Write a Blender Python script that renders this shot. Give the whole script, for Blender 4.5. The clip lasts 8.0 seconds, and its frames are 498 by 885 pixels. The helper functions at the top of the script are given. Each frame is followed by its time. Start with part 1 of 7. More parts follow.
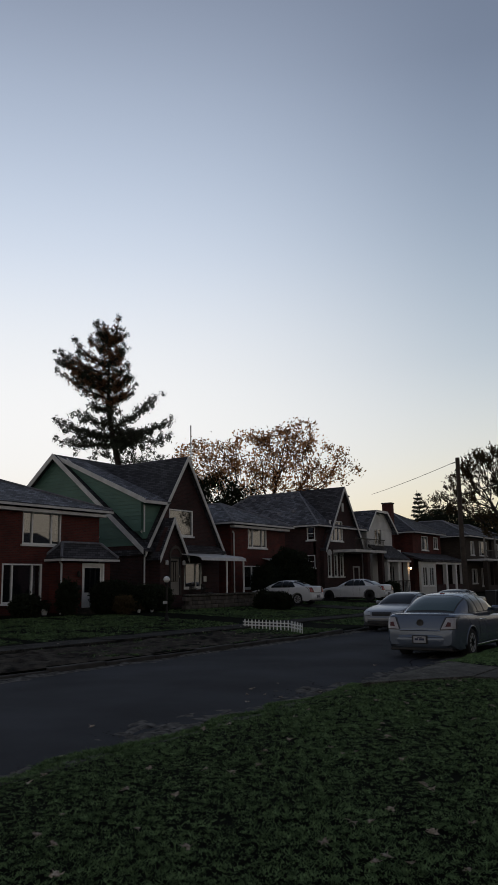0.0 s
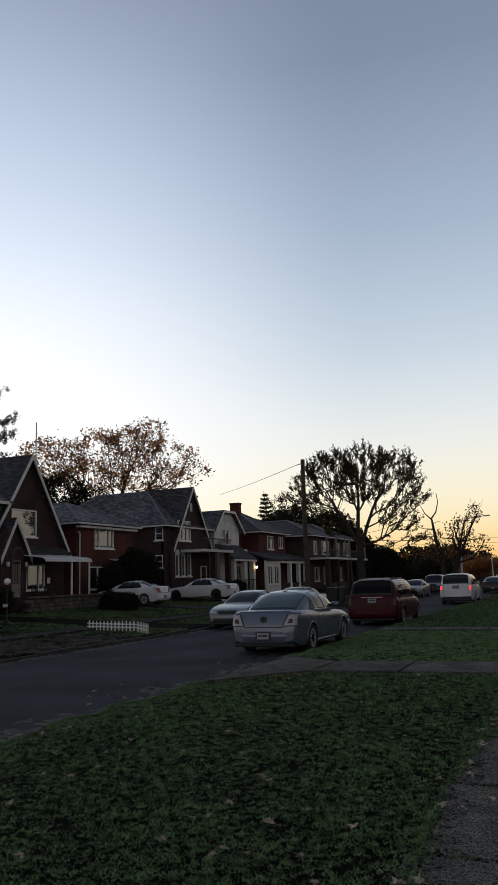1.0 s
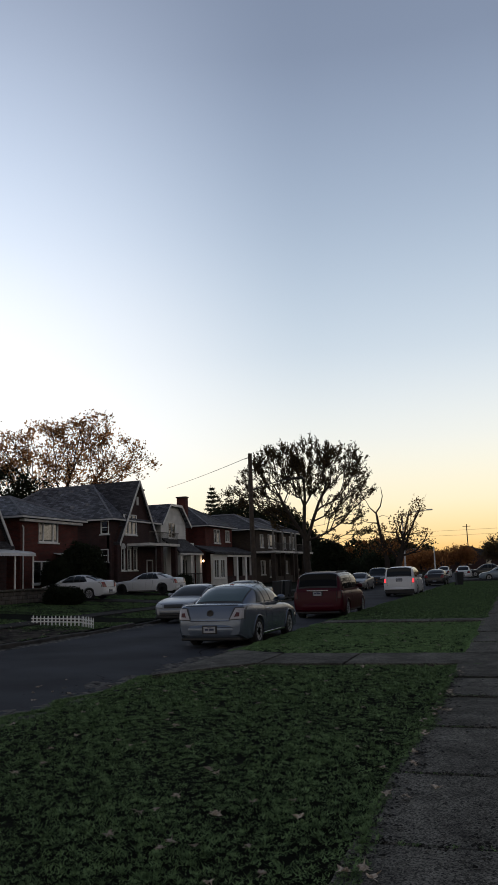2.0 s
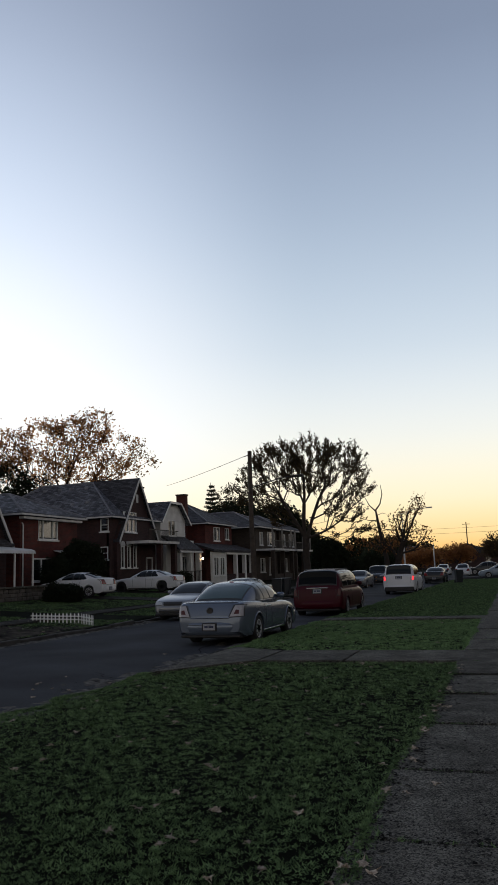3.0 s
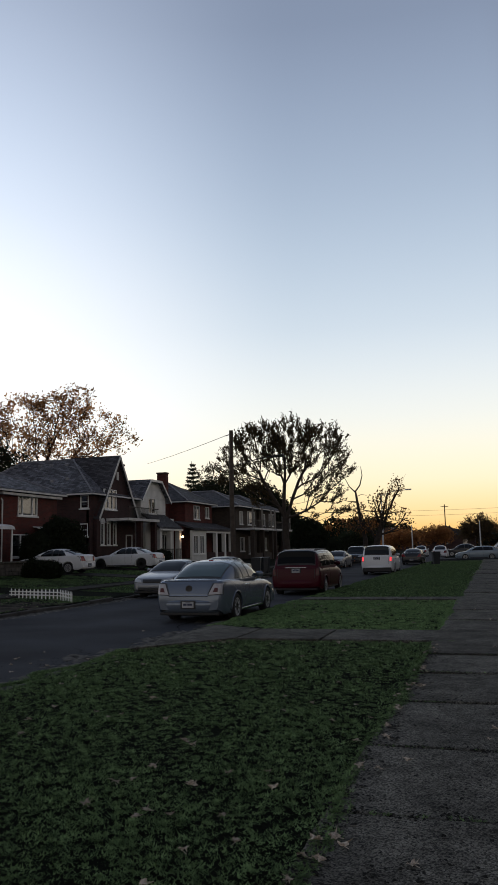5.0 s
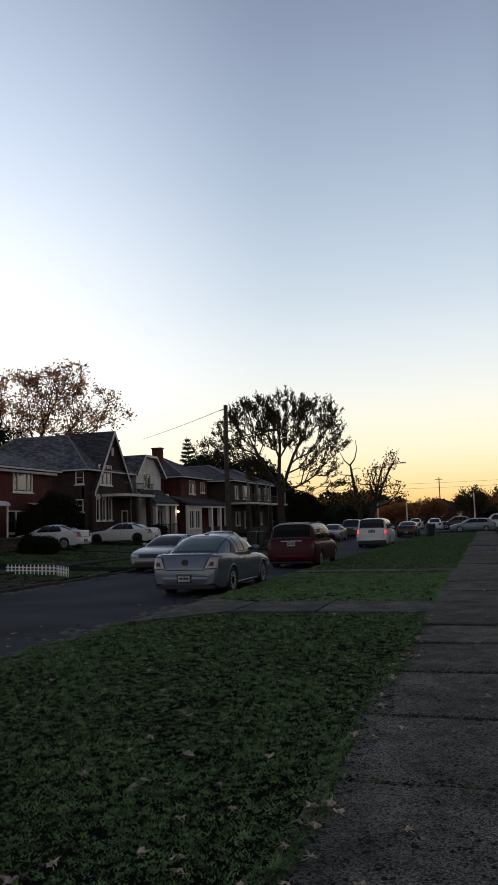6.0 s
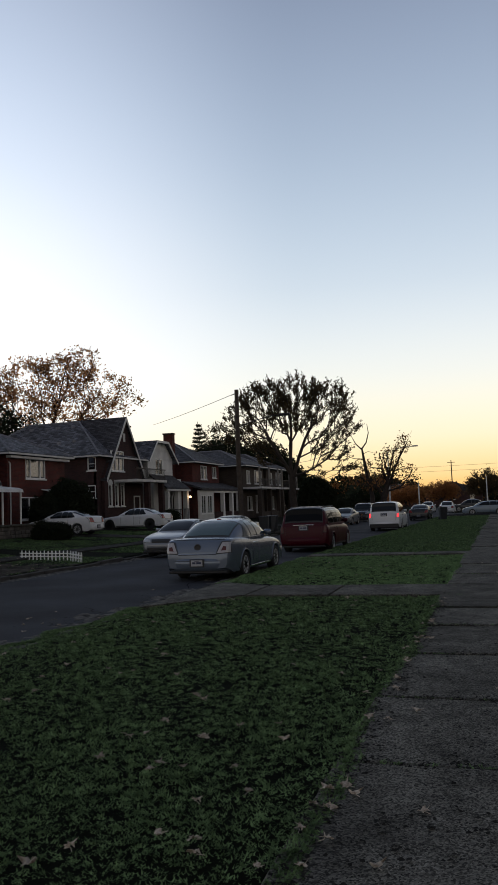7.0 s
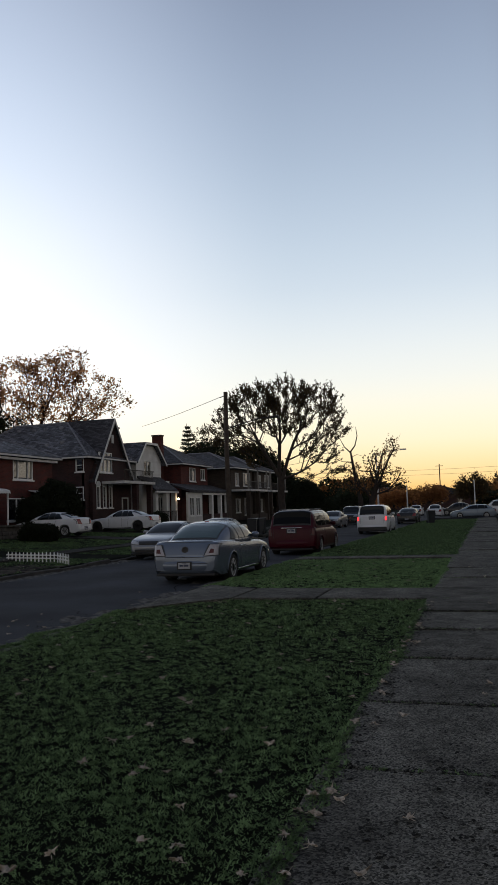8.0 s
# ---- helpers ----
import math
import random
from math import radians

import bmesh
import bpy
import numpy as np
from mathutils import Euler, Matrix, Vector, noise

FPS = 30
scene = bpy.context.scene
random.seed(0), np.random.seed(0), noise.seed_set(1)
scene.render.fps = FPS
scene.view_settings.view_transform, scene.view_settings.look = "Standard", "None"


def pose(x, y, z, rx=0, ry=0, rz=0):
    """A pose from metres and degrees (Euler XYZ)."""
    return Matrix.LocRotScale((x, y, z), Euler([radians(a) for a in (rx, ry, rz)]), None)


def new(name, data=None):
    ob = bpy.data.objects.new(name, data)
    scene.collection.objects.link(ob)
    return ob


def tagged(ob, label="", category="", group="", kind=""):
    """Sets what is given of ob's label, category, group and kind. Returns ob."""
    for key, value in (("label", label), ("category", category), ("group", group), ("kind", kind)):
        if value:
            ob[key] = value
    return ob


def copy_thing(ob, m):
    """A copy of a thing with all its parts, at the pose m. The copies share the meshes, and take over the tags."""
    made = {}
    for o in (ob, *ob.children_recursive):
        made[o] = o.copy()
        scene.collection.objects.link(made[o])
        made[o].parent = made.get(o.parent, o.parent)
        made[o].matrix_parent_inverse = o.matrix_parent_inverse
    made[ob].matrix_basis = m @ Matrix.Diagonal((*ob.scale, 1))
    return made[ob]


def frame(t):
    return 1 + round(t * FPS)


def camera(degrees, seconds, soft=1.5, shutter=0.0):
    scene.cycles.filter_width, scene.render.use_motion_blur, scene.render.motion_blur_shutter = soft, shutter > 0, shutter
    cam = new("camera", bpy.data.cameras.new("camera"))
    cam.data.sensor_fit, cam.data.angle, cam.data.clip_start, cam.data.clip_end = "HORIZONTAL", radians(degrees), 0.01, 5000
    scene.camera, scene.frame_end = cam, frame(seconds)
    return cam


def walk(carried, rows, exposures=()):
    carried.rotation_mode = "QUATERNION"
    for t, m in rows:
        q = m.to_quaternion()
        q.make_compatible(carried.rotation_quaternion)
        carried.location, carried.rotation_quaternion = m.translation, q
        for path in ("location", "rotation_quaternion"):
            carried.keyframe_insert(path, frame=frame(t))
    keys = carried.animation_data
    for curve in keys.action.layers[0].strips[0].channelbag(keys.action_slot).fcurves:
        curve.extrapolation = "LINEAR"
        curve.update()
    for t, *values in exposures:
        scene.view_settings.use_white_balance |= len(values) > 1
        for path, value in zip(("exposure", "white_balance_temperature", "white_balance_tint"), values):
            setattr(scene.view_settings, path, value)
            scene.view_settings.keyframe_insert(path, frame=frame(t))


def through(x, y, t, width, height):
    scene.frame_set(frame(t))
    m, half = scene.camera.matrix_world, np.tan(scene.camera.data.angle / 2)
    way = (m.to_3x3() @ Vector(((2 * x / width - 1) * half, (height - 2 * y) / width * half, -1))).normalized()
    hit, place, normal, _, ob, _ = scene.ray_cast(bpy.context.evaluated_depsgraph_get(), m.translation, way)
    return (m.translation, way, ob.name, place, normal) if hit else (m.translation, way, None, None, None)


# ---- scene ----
from mathutils.bvhtree import BVHTree

# The camera stands on the pavement and turns; y runs along the street, x to its right, z up from the road.
cam = camera(35.2, 8.0, soft=0.5)
EYE = 1.85
ROWS = [
    # seconds, small sway in x, y, z, yaw to the left, pitch up, lean to the right
    (0.0, -0.011, 0.010, 0.029, 33.36, 10.19, 1.00),
    (0.5, -0.012, 0.031, -0.000, 29.00, 9.89, 1.15),
    (1.0, 0.021, 0.014, 0.010, 22.29, 9.93, 1.90),
    (1.5, 0.014, -0.004, 0.015, 18.50, 9.44, 2.21),
    (3.0, 0.002, 0.005, 0.004, 18.38, 9.18, 2.09),
    (3.5, 0.005, -0.008, 0.006, 18.43, 8.89, 2.25),
    (4.0, 0.000, 0.000, 0.000, 18.39, 8.47, 0.84),
    (4.5, 0.012, -0.038, 0.008, 17.46, 8.27, 0.99),
    (6.0, 0.012, -0.005, -0.007, 16.73, 5.78, 1.79),
    (6.5, 0.023, -0.013, -0.003, 16.49, 5.24, 2.56),
    (7.0, -0.002, 0.018, -0.016, 17.59, 4.70, 2.26),
    (7.5, -0.012, 0.065, -0.013, 18.03, 4.73, 1.49),
    (8.0, 0.001, 0.059, -0.010, 16.78, 4.84, 1.94),
]
walk(cam, [(t, pose(x, y, EYE + z, 0, 0, yaw) @ pose(0, 0, 0, 90 + pitch) @ pose(0, 0, 0, 0, 0, -lean)) for t, x, y, z, yaw, pitch, lean in ROWS],
     [(0.0, -0.37), (0.5, -0.23), (1.0, -0.09), (1.5, -0.03), (8.0, 0.04)])

# ---- light: a clear sky after sunset; the sun has gone down behind the houses, and the far side of the sky is dim ----
world = bpy.data.worlds.new("dusk_sky")
scene.world = world
world.use_nodes = True
wn, wl = world.node_tree.nodes, world.node_tree.links
SUN_AZIMUTH = radians(58)  # to the left of the street


def sky_math(kind, a, b=None, c=None):
    m = wn.new("ShaderNodeMath")
    m.operation = kind
    for i, v in enumerate((a, b, c)):
        if v is None:
            continue
        if isinstance(v, (int, float)):
            m.inputs[i].default_value = v
        else:
            wl.new(v, m.inputs[i])
    return m.outputs[0]


def sky_ramp(height, stops):
    r = wn.new("ShaderNodeValToRGB")
    r.color_ramp.interpolation = "B_SPLINE"
    while len(r.color_ramp.elements) < len(stops):
        r.color_ramp.elements.new(0.5)
    for e, (p, c) in zip(r.color_ramp.elements, stops):
        e.position, e.color = p, (*c, 1)
    wl.new(height, r.inputs["Fac"])
    return r.outputs["Color"]


def sky_mix(fac, a, b):
    m = wn.new("ShaderNodeMix")
    m.data_type = "RGBA"
    wl.new(fac, m.inputs["Factor"]), wl.new(a, m.inputs["A"]), wl.new(b, m.inputs["B"])
    return m.outputs["Result"]


def sky_step(v, lo, hi):
    m = wn.new("ShaderNodeMapRange")
    m.interpolation_type = "SMOOTHSTEP"
    m.inputs["From Min"].default_value, m.inputs["From Max"].default_value = lo, hi
    wl.new(v, m.inputs["Value"])
    return m.outputs["Result"]


sky_way = wn.new("ShaderNodeTexCoord").outputs["Generated"]
sky_sep = wn.new("ShaderNodeSeparateXYZ")
wl.new(sky_way, sky_sep.inputs[0])
sky_x, sky_y, sky_z = sky_sep.outputs
flat = sky_math("SQRT", sky_math("ADD", sky_math("ADD", sky_math("MULTIPLY", sky_x, sky_x), sky_math("MULTIPLY", sky_y, sky_y)), 1e-4))
toward = sky_math("DIVIDE", sky_math("ADD", sky_math("MULTIPLY", sky_x, -math.sin(SUN_AZIMUTH)), sky_math("MULTIPLY", sky_y, math.cos(SUN_AZIMUTH))), flat)
GLOW = ((0.0, (0.883, 0.689, 0.442)), (0.07, (1, 0.92, 0.78)), (0.15, (1, 1, 1)), (0.26, (1, 1, 1)), (0.40, (0.689, 0.786, 0.936)), (0.56, (0.402, 0.477, 0.618)), (0.70, (0.194, 0.234, 0.327)), (1.0, (0.0795, 0.102, 0.15)))
AMBER = ((0.0, (0.883, 0.371, 0.0706)), (0.03, (0.883, 0.609, 0.238)), (0.08, (0.883, 0.795, 0.547)), (0.16, (0.777, 0.795, 0.768)), (0.27, (0.521, 0.609, 0.698)), (0.42, (0.331, 0.411, 0.53)), (0.58, (0.199, 0.247, 0.353)), (1.0, (0.0706, 0.0883, 0.132)))
DIM = ((0.0, (0.353, 0.3, 0.247)), (0.13, (0.68, 0.61, 0.50)), (0.26, (0.3, 0.291, 0.3)), (0.55, (0.115, 0.132, 0.177)), (1.0, (0.0706, 0.0883, 0.132)))
front_sky = sky_mix(sky_step(toward, 0.70, 1.0), sky_ramp(sky_z, AMBER), sky_ramp(sky_z, GLOW))
whole_sky = sky_mix(sky_step(toward, 0.35, 0.52), sky_ramp(sky_z, DIM), front_sky)
wl.new(whole_sky, wn["Background"].inputs["Color"])
wn["Background"].inputs["Strength"].default_value = 1.2
# ---- materials ----
def material(name, colour, other=None, scale=4.0, rough=0.8, metal=0.0, bump=0.0, bump_scale=60.0, vary=0.0, spec=0.5, coat=0.0, detail=6.0):
    """A surface whose colour wanders between two tones at two scales, with fine relief."""
    m = bpy.data.materials.new(name)
    m.use_nodes = True
    n, l = m.node_tree.nodes, m.node_tree.links
    b = n["Principled BSDF"]
    b.inputs["Roughness"].default_value = rough
    b.inputs["Metallic"].default_value = metal
    b.inputs["Specular IOR Level"].default_value = spec
    b.inputs["Coat Weight"].default_value = coat
    other = other or tuple(c * 0.75 for c in colour)
    co = n.new("ShaderNodeTexCoord")
    big = n.new("ShaderNodeTexNoise")
    big.inputs["Scale"].default_value, big.inputs["Detail"].default_value = scale, detail
    fine = n.new("ShaderNodeTexNoise")
    fine.inputs["Scale"].default_value, fine.inputs["Detail"].default_value = bump_scale, 4.0
    for t in (big, fine):
        l.new(co.outputs["Object"], t.inputs["Vector"])
    add = n.new("ShaderNodeMath")
    add.operation = "MULTIPLY_ADD"
    l.new(fine.outputs["Fac"], add.inputs[0])
    add.inputs[1].default_value = 0.5
    half = n.new("ShaderNodeMath")
    half.operation = "MULTIPLY_ADD"
    l.new(big.outputs["Fac"], half.inputs[0])
    half.inputs[1].default_value, half.inputs[2].default_value = 2.2, -0.85
    l.new(half.outputs[0], add.inputs[2])
    mix = n.new("ShaderNodeMix")
    mix.data_type = "RGBA"
    mix.inputs["A"].default_value, mix.inputs["B"].default_value = (*other, 1), (*colour, 1)
    l.new(add.outputs[0], mix.inputs["Factor"])
    last = mix.outputs["Result"]
    if vary:
        info = n.new("ShaderNodeObjectInfo")
        geo = n.new("ShaderNodeNewGeometry")
        sm = n.new("ShaderNodeMath")
        sm.operation = "ADD"
        l.new(info.outputs["Random"], sm.inputs[0])
        l.new(geo.outputs["Random Per Island"], sm.inputs[1])
        hv = n.new("ShaderNodeHueSaturation")
        sc = n.new("ShaderNodeMapRange")
        sc.inputs["From Min"].default_value, sc.inputs["From Max"].default_value = 0.0, 2.0
        sc.inputs["To Min"].default_value, sc.inputs["To Max"].default_value = 1 - vary, 1 + vary
        l.new(sm.outputs[0], sc.inputs["Value"])
        l.new(sc.outputs["Result"], hv.inputs["Value"])
        l.new(last, hv.inputs["Color"])
        last = hv.outputs["Color"]
    l.new(last, b.inputs["Base Color"])
    if bump:
        bp = n.new("ShaderNodeBump")
        bp.inputs["Strength"].default_value, bp.inputs["Distance"].default_value = bump, 0.01
        l.new(fine.outputs["Fac"], bp.inputs["Height"])
        l.new(bp.outputs["Normal"], b.inputs["Normal"])
    return m


def brick_material(name, one, two, mortar):
    """Coursed brickwork, 215 by 65 mm with 10 mm joints, on walls that run along x or y."""
    m = material(name, one)
    n, l = m.node_tree.nodes, m.node_tree.links
    b = n["Principled BSDF"]
    b.inputs["Roughness"].default_value = 0.9
    co = n.new("ShaderNodeTexCoord")
    sep = n.new("ShaderNodeSeparateXYZ")
    l.new(co.outputs["Object"], sep.inputs[0])
    ad = n.new("ShaderNodeMath")
    ad.operation = "ADD"
    l.new(sep.outputs["X"], ad.inputs[0]), l.new(sep.outputs["Y"], ad.inputs[1])
    com = n.new("ShaderNodeCombineXYZ")
    l.new(ad.outputs[0], com.inputs["X"]), l.new(sep.outputs["Z"], com.inputs["Y"])
    br = n.new("ShaderNodeTexBrick")
    l.new(com.outputs[0], br.inputs["Vector"])
    br.inputs["Color1"].default_value, br.inputs["Color2"].default_value = (*one, 1), (*two, 1)
    br.inputs["Mortar"].default_value = (*mortar, 1)
    br.inputs["Scale"].default_value = 1.0
    br.inputs["Brick Width"].default_value, br.inputs["Row Height"].default_value = 0.225, 0.075
    br.inputs["Mortar Size"].default_value, br.inputs["Bias"].default_value = 0.008, -0.1
    nz = n.new("ShaderNodeTexNoise")
    nz.inputs["Scale"].default_value, nz.inputs["Detail"].default_value = 0.9, 6
    l.new(co.outputs["Object"], nz.inputs["Vector"])
    mr = n.new("ShaderNodeMapRange")
    mr.inputs["From Min"].default_value, mr.inputs["From Max"].default_value = 0.3, 0.7
    mr.inputs["To Min"].default_value, mr.inputs["To Max"].default_value = 0.65, 1.25
    l.new(nz.outputs["Fac"], mr.inputs["Value"])
    hv = n.new("ShaderNodeHueSaturation")
    l.new(br.outputs["Color"], hv.inputs["Color"]), l.new(mr.outputs["Result"], hv.inputs["Value"])
    l.new(hv.outputs["Color"], b.inputs["Base Color"])
    bp = n.new("ShaderNodeBump")
    bp.inputs["Strength"].default_value, bp.inputs["Distance"].default_value, bp.invert = 0.6, 0.01, True
    l.new(br.outputs["Fac"], bp.inputs["Height"])
    l.new(bp.outputs["Normal"], b.inputs["Normal"])
    return m


def course_material(name, one, two, step, rough=0.85, depth=0.02, tab=0.0):
    """Shingle or clapboard courses: a saw of height step along z, with worn patches; tab: the width of single shingles, each of its own shade."""
    m = material(name, one, two, scale=0.8, rough=rough, bump_scale=25.0)
    n, l = m.node_tree.nodes, m.node_tree.links
    b = n["Principled BSDF"]
    co = n.new("ShaderNodeTexCoord")
    sep = n.new("ShaderNodeSeparateXYZ")
    l.new(co.outputs["Object"], sep.inputs[0])
    dv = n.new("ShaderNodeMath")
    dv.operation = "DIVIDE"
    dv.inputs[1].default_value = step
    l.new(sep.outputs["Z"], dv.inputs[0])
    fr = n.new("ShaderNodeMath")
    fr.operation = "FRACT"
    l.new(dv.outputs[0], fr.inputs[0])
    bp = n.new("ShaderNodeBump")
    bp.inputs["Strength"].default_value, bp.inputs["Distance"].default_value, bp.invert = 0.8, depth, True
    l.new(fr.outputs[0], bp.inputs["Height"])
    l.new(bp.outputs["Normal"], b.inputs["Normal"])
    if tab:
        ad = n.new("ShaderNodeMath")
        ad.operation = "ADD"
        l.new(sep.outputs["X"], ad.inputs[0]), l.new(sep.outputs["Y"], ad.inputs[1])
        com = n.new("ShaderNodeCombineXYZ")
        l.new(ad.outputs[0], com.inputs["X"]), l.new(sep.outputs["Z"], com.inputs["Y"])
        br = n.new("ShaderNodeTexBrick")
        l.new(com.outputs[0], br.inputs["Vector"])
        br.inputs["Color1"].default_value, br.inputs["Color2"].default_value, br.inputs["Mortar"].default_value = (0.45, 0.45, 0.45, 1), (1.75, 1.75, 1.75, 1), (0.2, 0.2, 0.2, 1)
        br.inputs["Scale"].default_value, br.inputs["Brick Width"].default_value, br.inputs["Row Height"].default_value = 1.0, tab, step
        br.inputs["Mortar Size"].default_value, br.inputs["Bias"].default_value = 0.012, -0.05
        mu = n.new("ShaderNodeMix")
        mu.data_type, mu.blend_type = "RGBA", "MULTIPLY"
        mu.inputs["Factor"].default_value = 1.0
        l.new(b.inputs["Base Color"].links[0].from_socket, mu.inputs["A"]), l.new(br.outputs["Color"], mu.inputs["B"])
        l.new(mu.outputs["Result"], b.inputs["Base Color"])
    return m


def glass_material(name, tint, clear=0.35, rough=0.03, spec=0.7):
    """A thin pane: part of the light goes through, the rest is mirrored by its gloss."""
    m = bpy.data.materials.new(name)
    m.use_nodes = True
    n, l = m.node_tree.nodes, m.node_tree.links
    b = n["Principled BSDF"]
    b.inputs["Base Color"].default_value = (*tint, 1)
    b.inputs["Roughness"].default_value = rough
    b.inputs["Specular IOR Level"].default_value = spec
    tr = n.new("ShaderNodeBsdfTransparent")
    mx = n.new("ShaderNodeMixShader")
    mx.inputs[0].default_value = clear
    l.new(b.outputs[0], mx.inputs[1]), l.new(tr.outputs[0], mx.inputs[2])
    l.new(mx.outputs[0], n["Material Output"].inputs["Surface"])
    return m


def lamp_material(name, colour, strength):
    m = bpy.data.materials.new(name)
    m.use_nodes = True
    b = m.node_tree.nodes["Principled BSDF"]
    b.inputs["Base Color"].default_value = (*colour, 1)
    b.inputs["Emission Color"].default_value = (*colour, 1)
    b.inputs["Emission Strength"].default_value = strength
    return m


def speckled(name, one, two):
    """Weathered concrete: damp stains, exposed dark and pale aggregate, pits and a broken relief."""
    m = material(name, one, two, 1.1, 0.95, bump=1.0, bump_scale=70, vary=0.28, spec=0.12, detail=10)
    n, l = m.node_tree.nodes, m.node_tree.links
    b = n["Principled BSDF"]
    was = b.inputs["Base Color"].links[0].from_socket
    co = n.new("ShaderNodeTexCoord")

    def ranged(value, lo, hi, out_lo, out_hi):
        mr = n.new("ShaderNodeMapRange")
        mr.inputs["From Min"].default_value, mr.inputs["From Max"].default_value = lo, hi
        mr.inputs["To Min"].default_value, mr.inputs["To Max"].default_value = out_lo, out_hi
        l.new(value, mr.inputs["Value"])
        return mr.outputs["Result"]

    def times(p, q):
        mu = n.new("ShaderNodeMath")
        mu.operation = "MULTIPLY"
        l.new(p, mu.inputs[0]), l.new(q, mu.inputs[1])
        return mu.outputs[0]
    vo = n.new("ShaderNodeTexVoronoi")
    vo.inputs["Scale"].default_value = 95
    l.new(co.outputs["Object"], vo.inputs["Vector"])
    bw = n.new("ShaderNodeRGBToBW")
    l.new(vo.outputs["Color"], bw.inputs[0])
    grit = ranged(bw.outputs[0], 0.25, 0.80, 0.30, 1.85)
    stain = n.new("ShaderNodeTexNoise")
    stain.inputs["Scale"].default_value, stain.inputs["Detail"].default_value, stain.inputs["Roughness"].default_value = 2.6, 9, 0.7
    l.new(co.outputs["Object"], stain.inputs["Vector"])
    blot = ranged(stain.outputs["Fac"], 0.38, 0.62, 0.55, 1.2)
    pit = n.new("ShaderNodeTexNoise")
    pit.inputs["Scale"].default_value, pit.inputs["Detail"].default_value = 24, 3
    l.new(co.outputs["Object"], pit.inputs["Vector"])
    hole = ranged(pit.outputs["Fac"], 0.33, 0.38, 0.2, 1.0)
    hv = n.new("ShaderNodeHueSaturation")
    l.new(was, hv.inputs["Color"]), l.new(times(times(grit, blot), hole), hv.inputs["Value"])
    l.new(hv.outputs["Color"], b.inputs["Base Color"])
    return m


def leaf_material(name, one, two, scale, through, fine=3, vary=0.5, spec=0.12):
    """Thin leaves that let part of the light shine through."""
    m = material(name, one, two, scale, 0.8, vary=vary, bump_scale=fine, spec=spec)
    n, l = m.node_tree.nodes, m.node_tree.links
    b = n["Principled BSDF"]
    tl = n.new("ShaderNodeBsdfTranslucent")
    l.new(b.inputs["Base Color"].links[0].from_socket, tl.inputs["Color"])
    mx = n.new("ShaderNodeMixShader")
    mx.inputs[0].default_value = through
    l.new(b.outputs[0], mx.inputs[1]), l.new(tl.outputs[0], mx.inputs[2])
    l.new(mx.outputs[0], n["Material Output"].inputs["Surface"])
    return m


# Soil nearly black: the shade between grass tufts is put into its colour.
GRASS = material("lawn_soil_and_gap_shade", (0.010, 0.012, 0.007), (0.005, 0.006, 0.004), 1.6, 1.0, bump=1.0, bump_scale=30, spec=0.03, detail=10)
BLADE = leaf_material("grass_blades", (0.192, 0.286, 0.122), (0.026, 0.042, 0.020), 9.0, 0.22, 60, 0.97, 0.02)
BLADE_FRESH = leaf_material("fresh_grass_blades", (0.220, 0.335, 0.135), (0.080, 0.122, 0.056), 5.0, 0.4, 30, 0.95, 0.02)
SOIL = material("bare_soil", (0.095, 0.082, 0.066), (0.009, 0.008, 0.007), 2.6, 1.0, bump=1.0, bump_scale=24, spec=0.05, detail=10)
GUTTER = material("gutter_grit", (0.200, 0.190, 0.175), (0.008, 0.008, 0.007), 7.0, 1.0, bump=1.0, bump_scale=40, spec=0.05, detail=10)
ASPHALT = material("asphalt", (0.054, 0.058, 0.068), (0.018, 0.019, 0.023), 0.45, 0.95, bump=0.6, bump_scale=120, spec=0.16, detail=10)
TAR = material("crack_tar", (0.012, 0.012, 0.013), (0.02, 0.02, 0.02), 3, 1.0, spec=0.03)
CONCRETE = speckled("old_concrete", (0.122, 0.115, 0.098), (0.068, 0.064, 0.055))
DRIVE = speckled("stained_drive_concrete", (0.058, 0.055, 0.049), (0.022, 0.021, 0.019))
KERB = material("kerb_concrete", (0.075, 0.07, 0.064), (0.028, 0.026, 0.024), 2.2, 0.95, bump=0.5, bump_scale=60, vary=0.3)
BRICK_RED = brick_material("red_brick", (0.125, 0.022, 0.016), (0.070, 0.014, 0.012), (0.075, 0.045, 0.037))
BRICK_BROWN = brick_material("brown_brick", (0.058, 0.021, 0.020), (0.028, 0.012, 0.012), (0.046, 0.035, 0.034))
BRICK_TAN = brick_material("tan_brick", (0.060, 0.043, 0.031), (0.036, 0.025, 0.019), (0.05, 0.042, 0.036))
STONE = material("porch_stone", (0.12, 0.105, 0.09), (0.04, 0.035, 0.032), 3.0, 0.9, bump=0.5, bump_scale=30, vary=0.45)
SHINGLE = course_material("grey_shingles", (0.155, 0.160, 0.182), (0.070, 0.072, 0.086), 0.11, tab=0.32)
SHINGLE_DARK = course_material("dark_shingles", (0.058, 0.056, 0.064), (0.028, 0.027, 0.032), 0.11, tab=0.32)
RIDGE = material("ridge_shingles", (0.25, 0.26, 0.29), (0.12, 0.12, 0.14), 5.0, 0.85, bump=0.4, bump_scale=30, vary=0.3)
GREEN_SIDING = material("green_siding", (0.105, 0.215, 0.168), (0.078, 0.165, 0.130), 0.8, 0.6, bump=0.1, vary=0.12)
WHITE_BOARD = material("white_boards", (0.78, 0.78, 0.77), (0.62, 0.62, 0.61), 1.5, 0.6, bump=0.1, vary=0.1)
WHITE_SIDING = course_material("white_siding", (0.72, 0.72, 0.70), (0.58, 0.58, 0.56), 0.16, 0.6, 0.015)
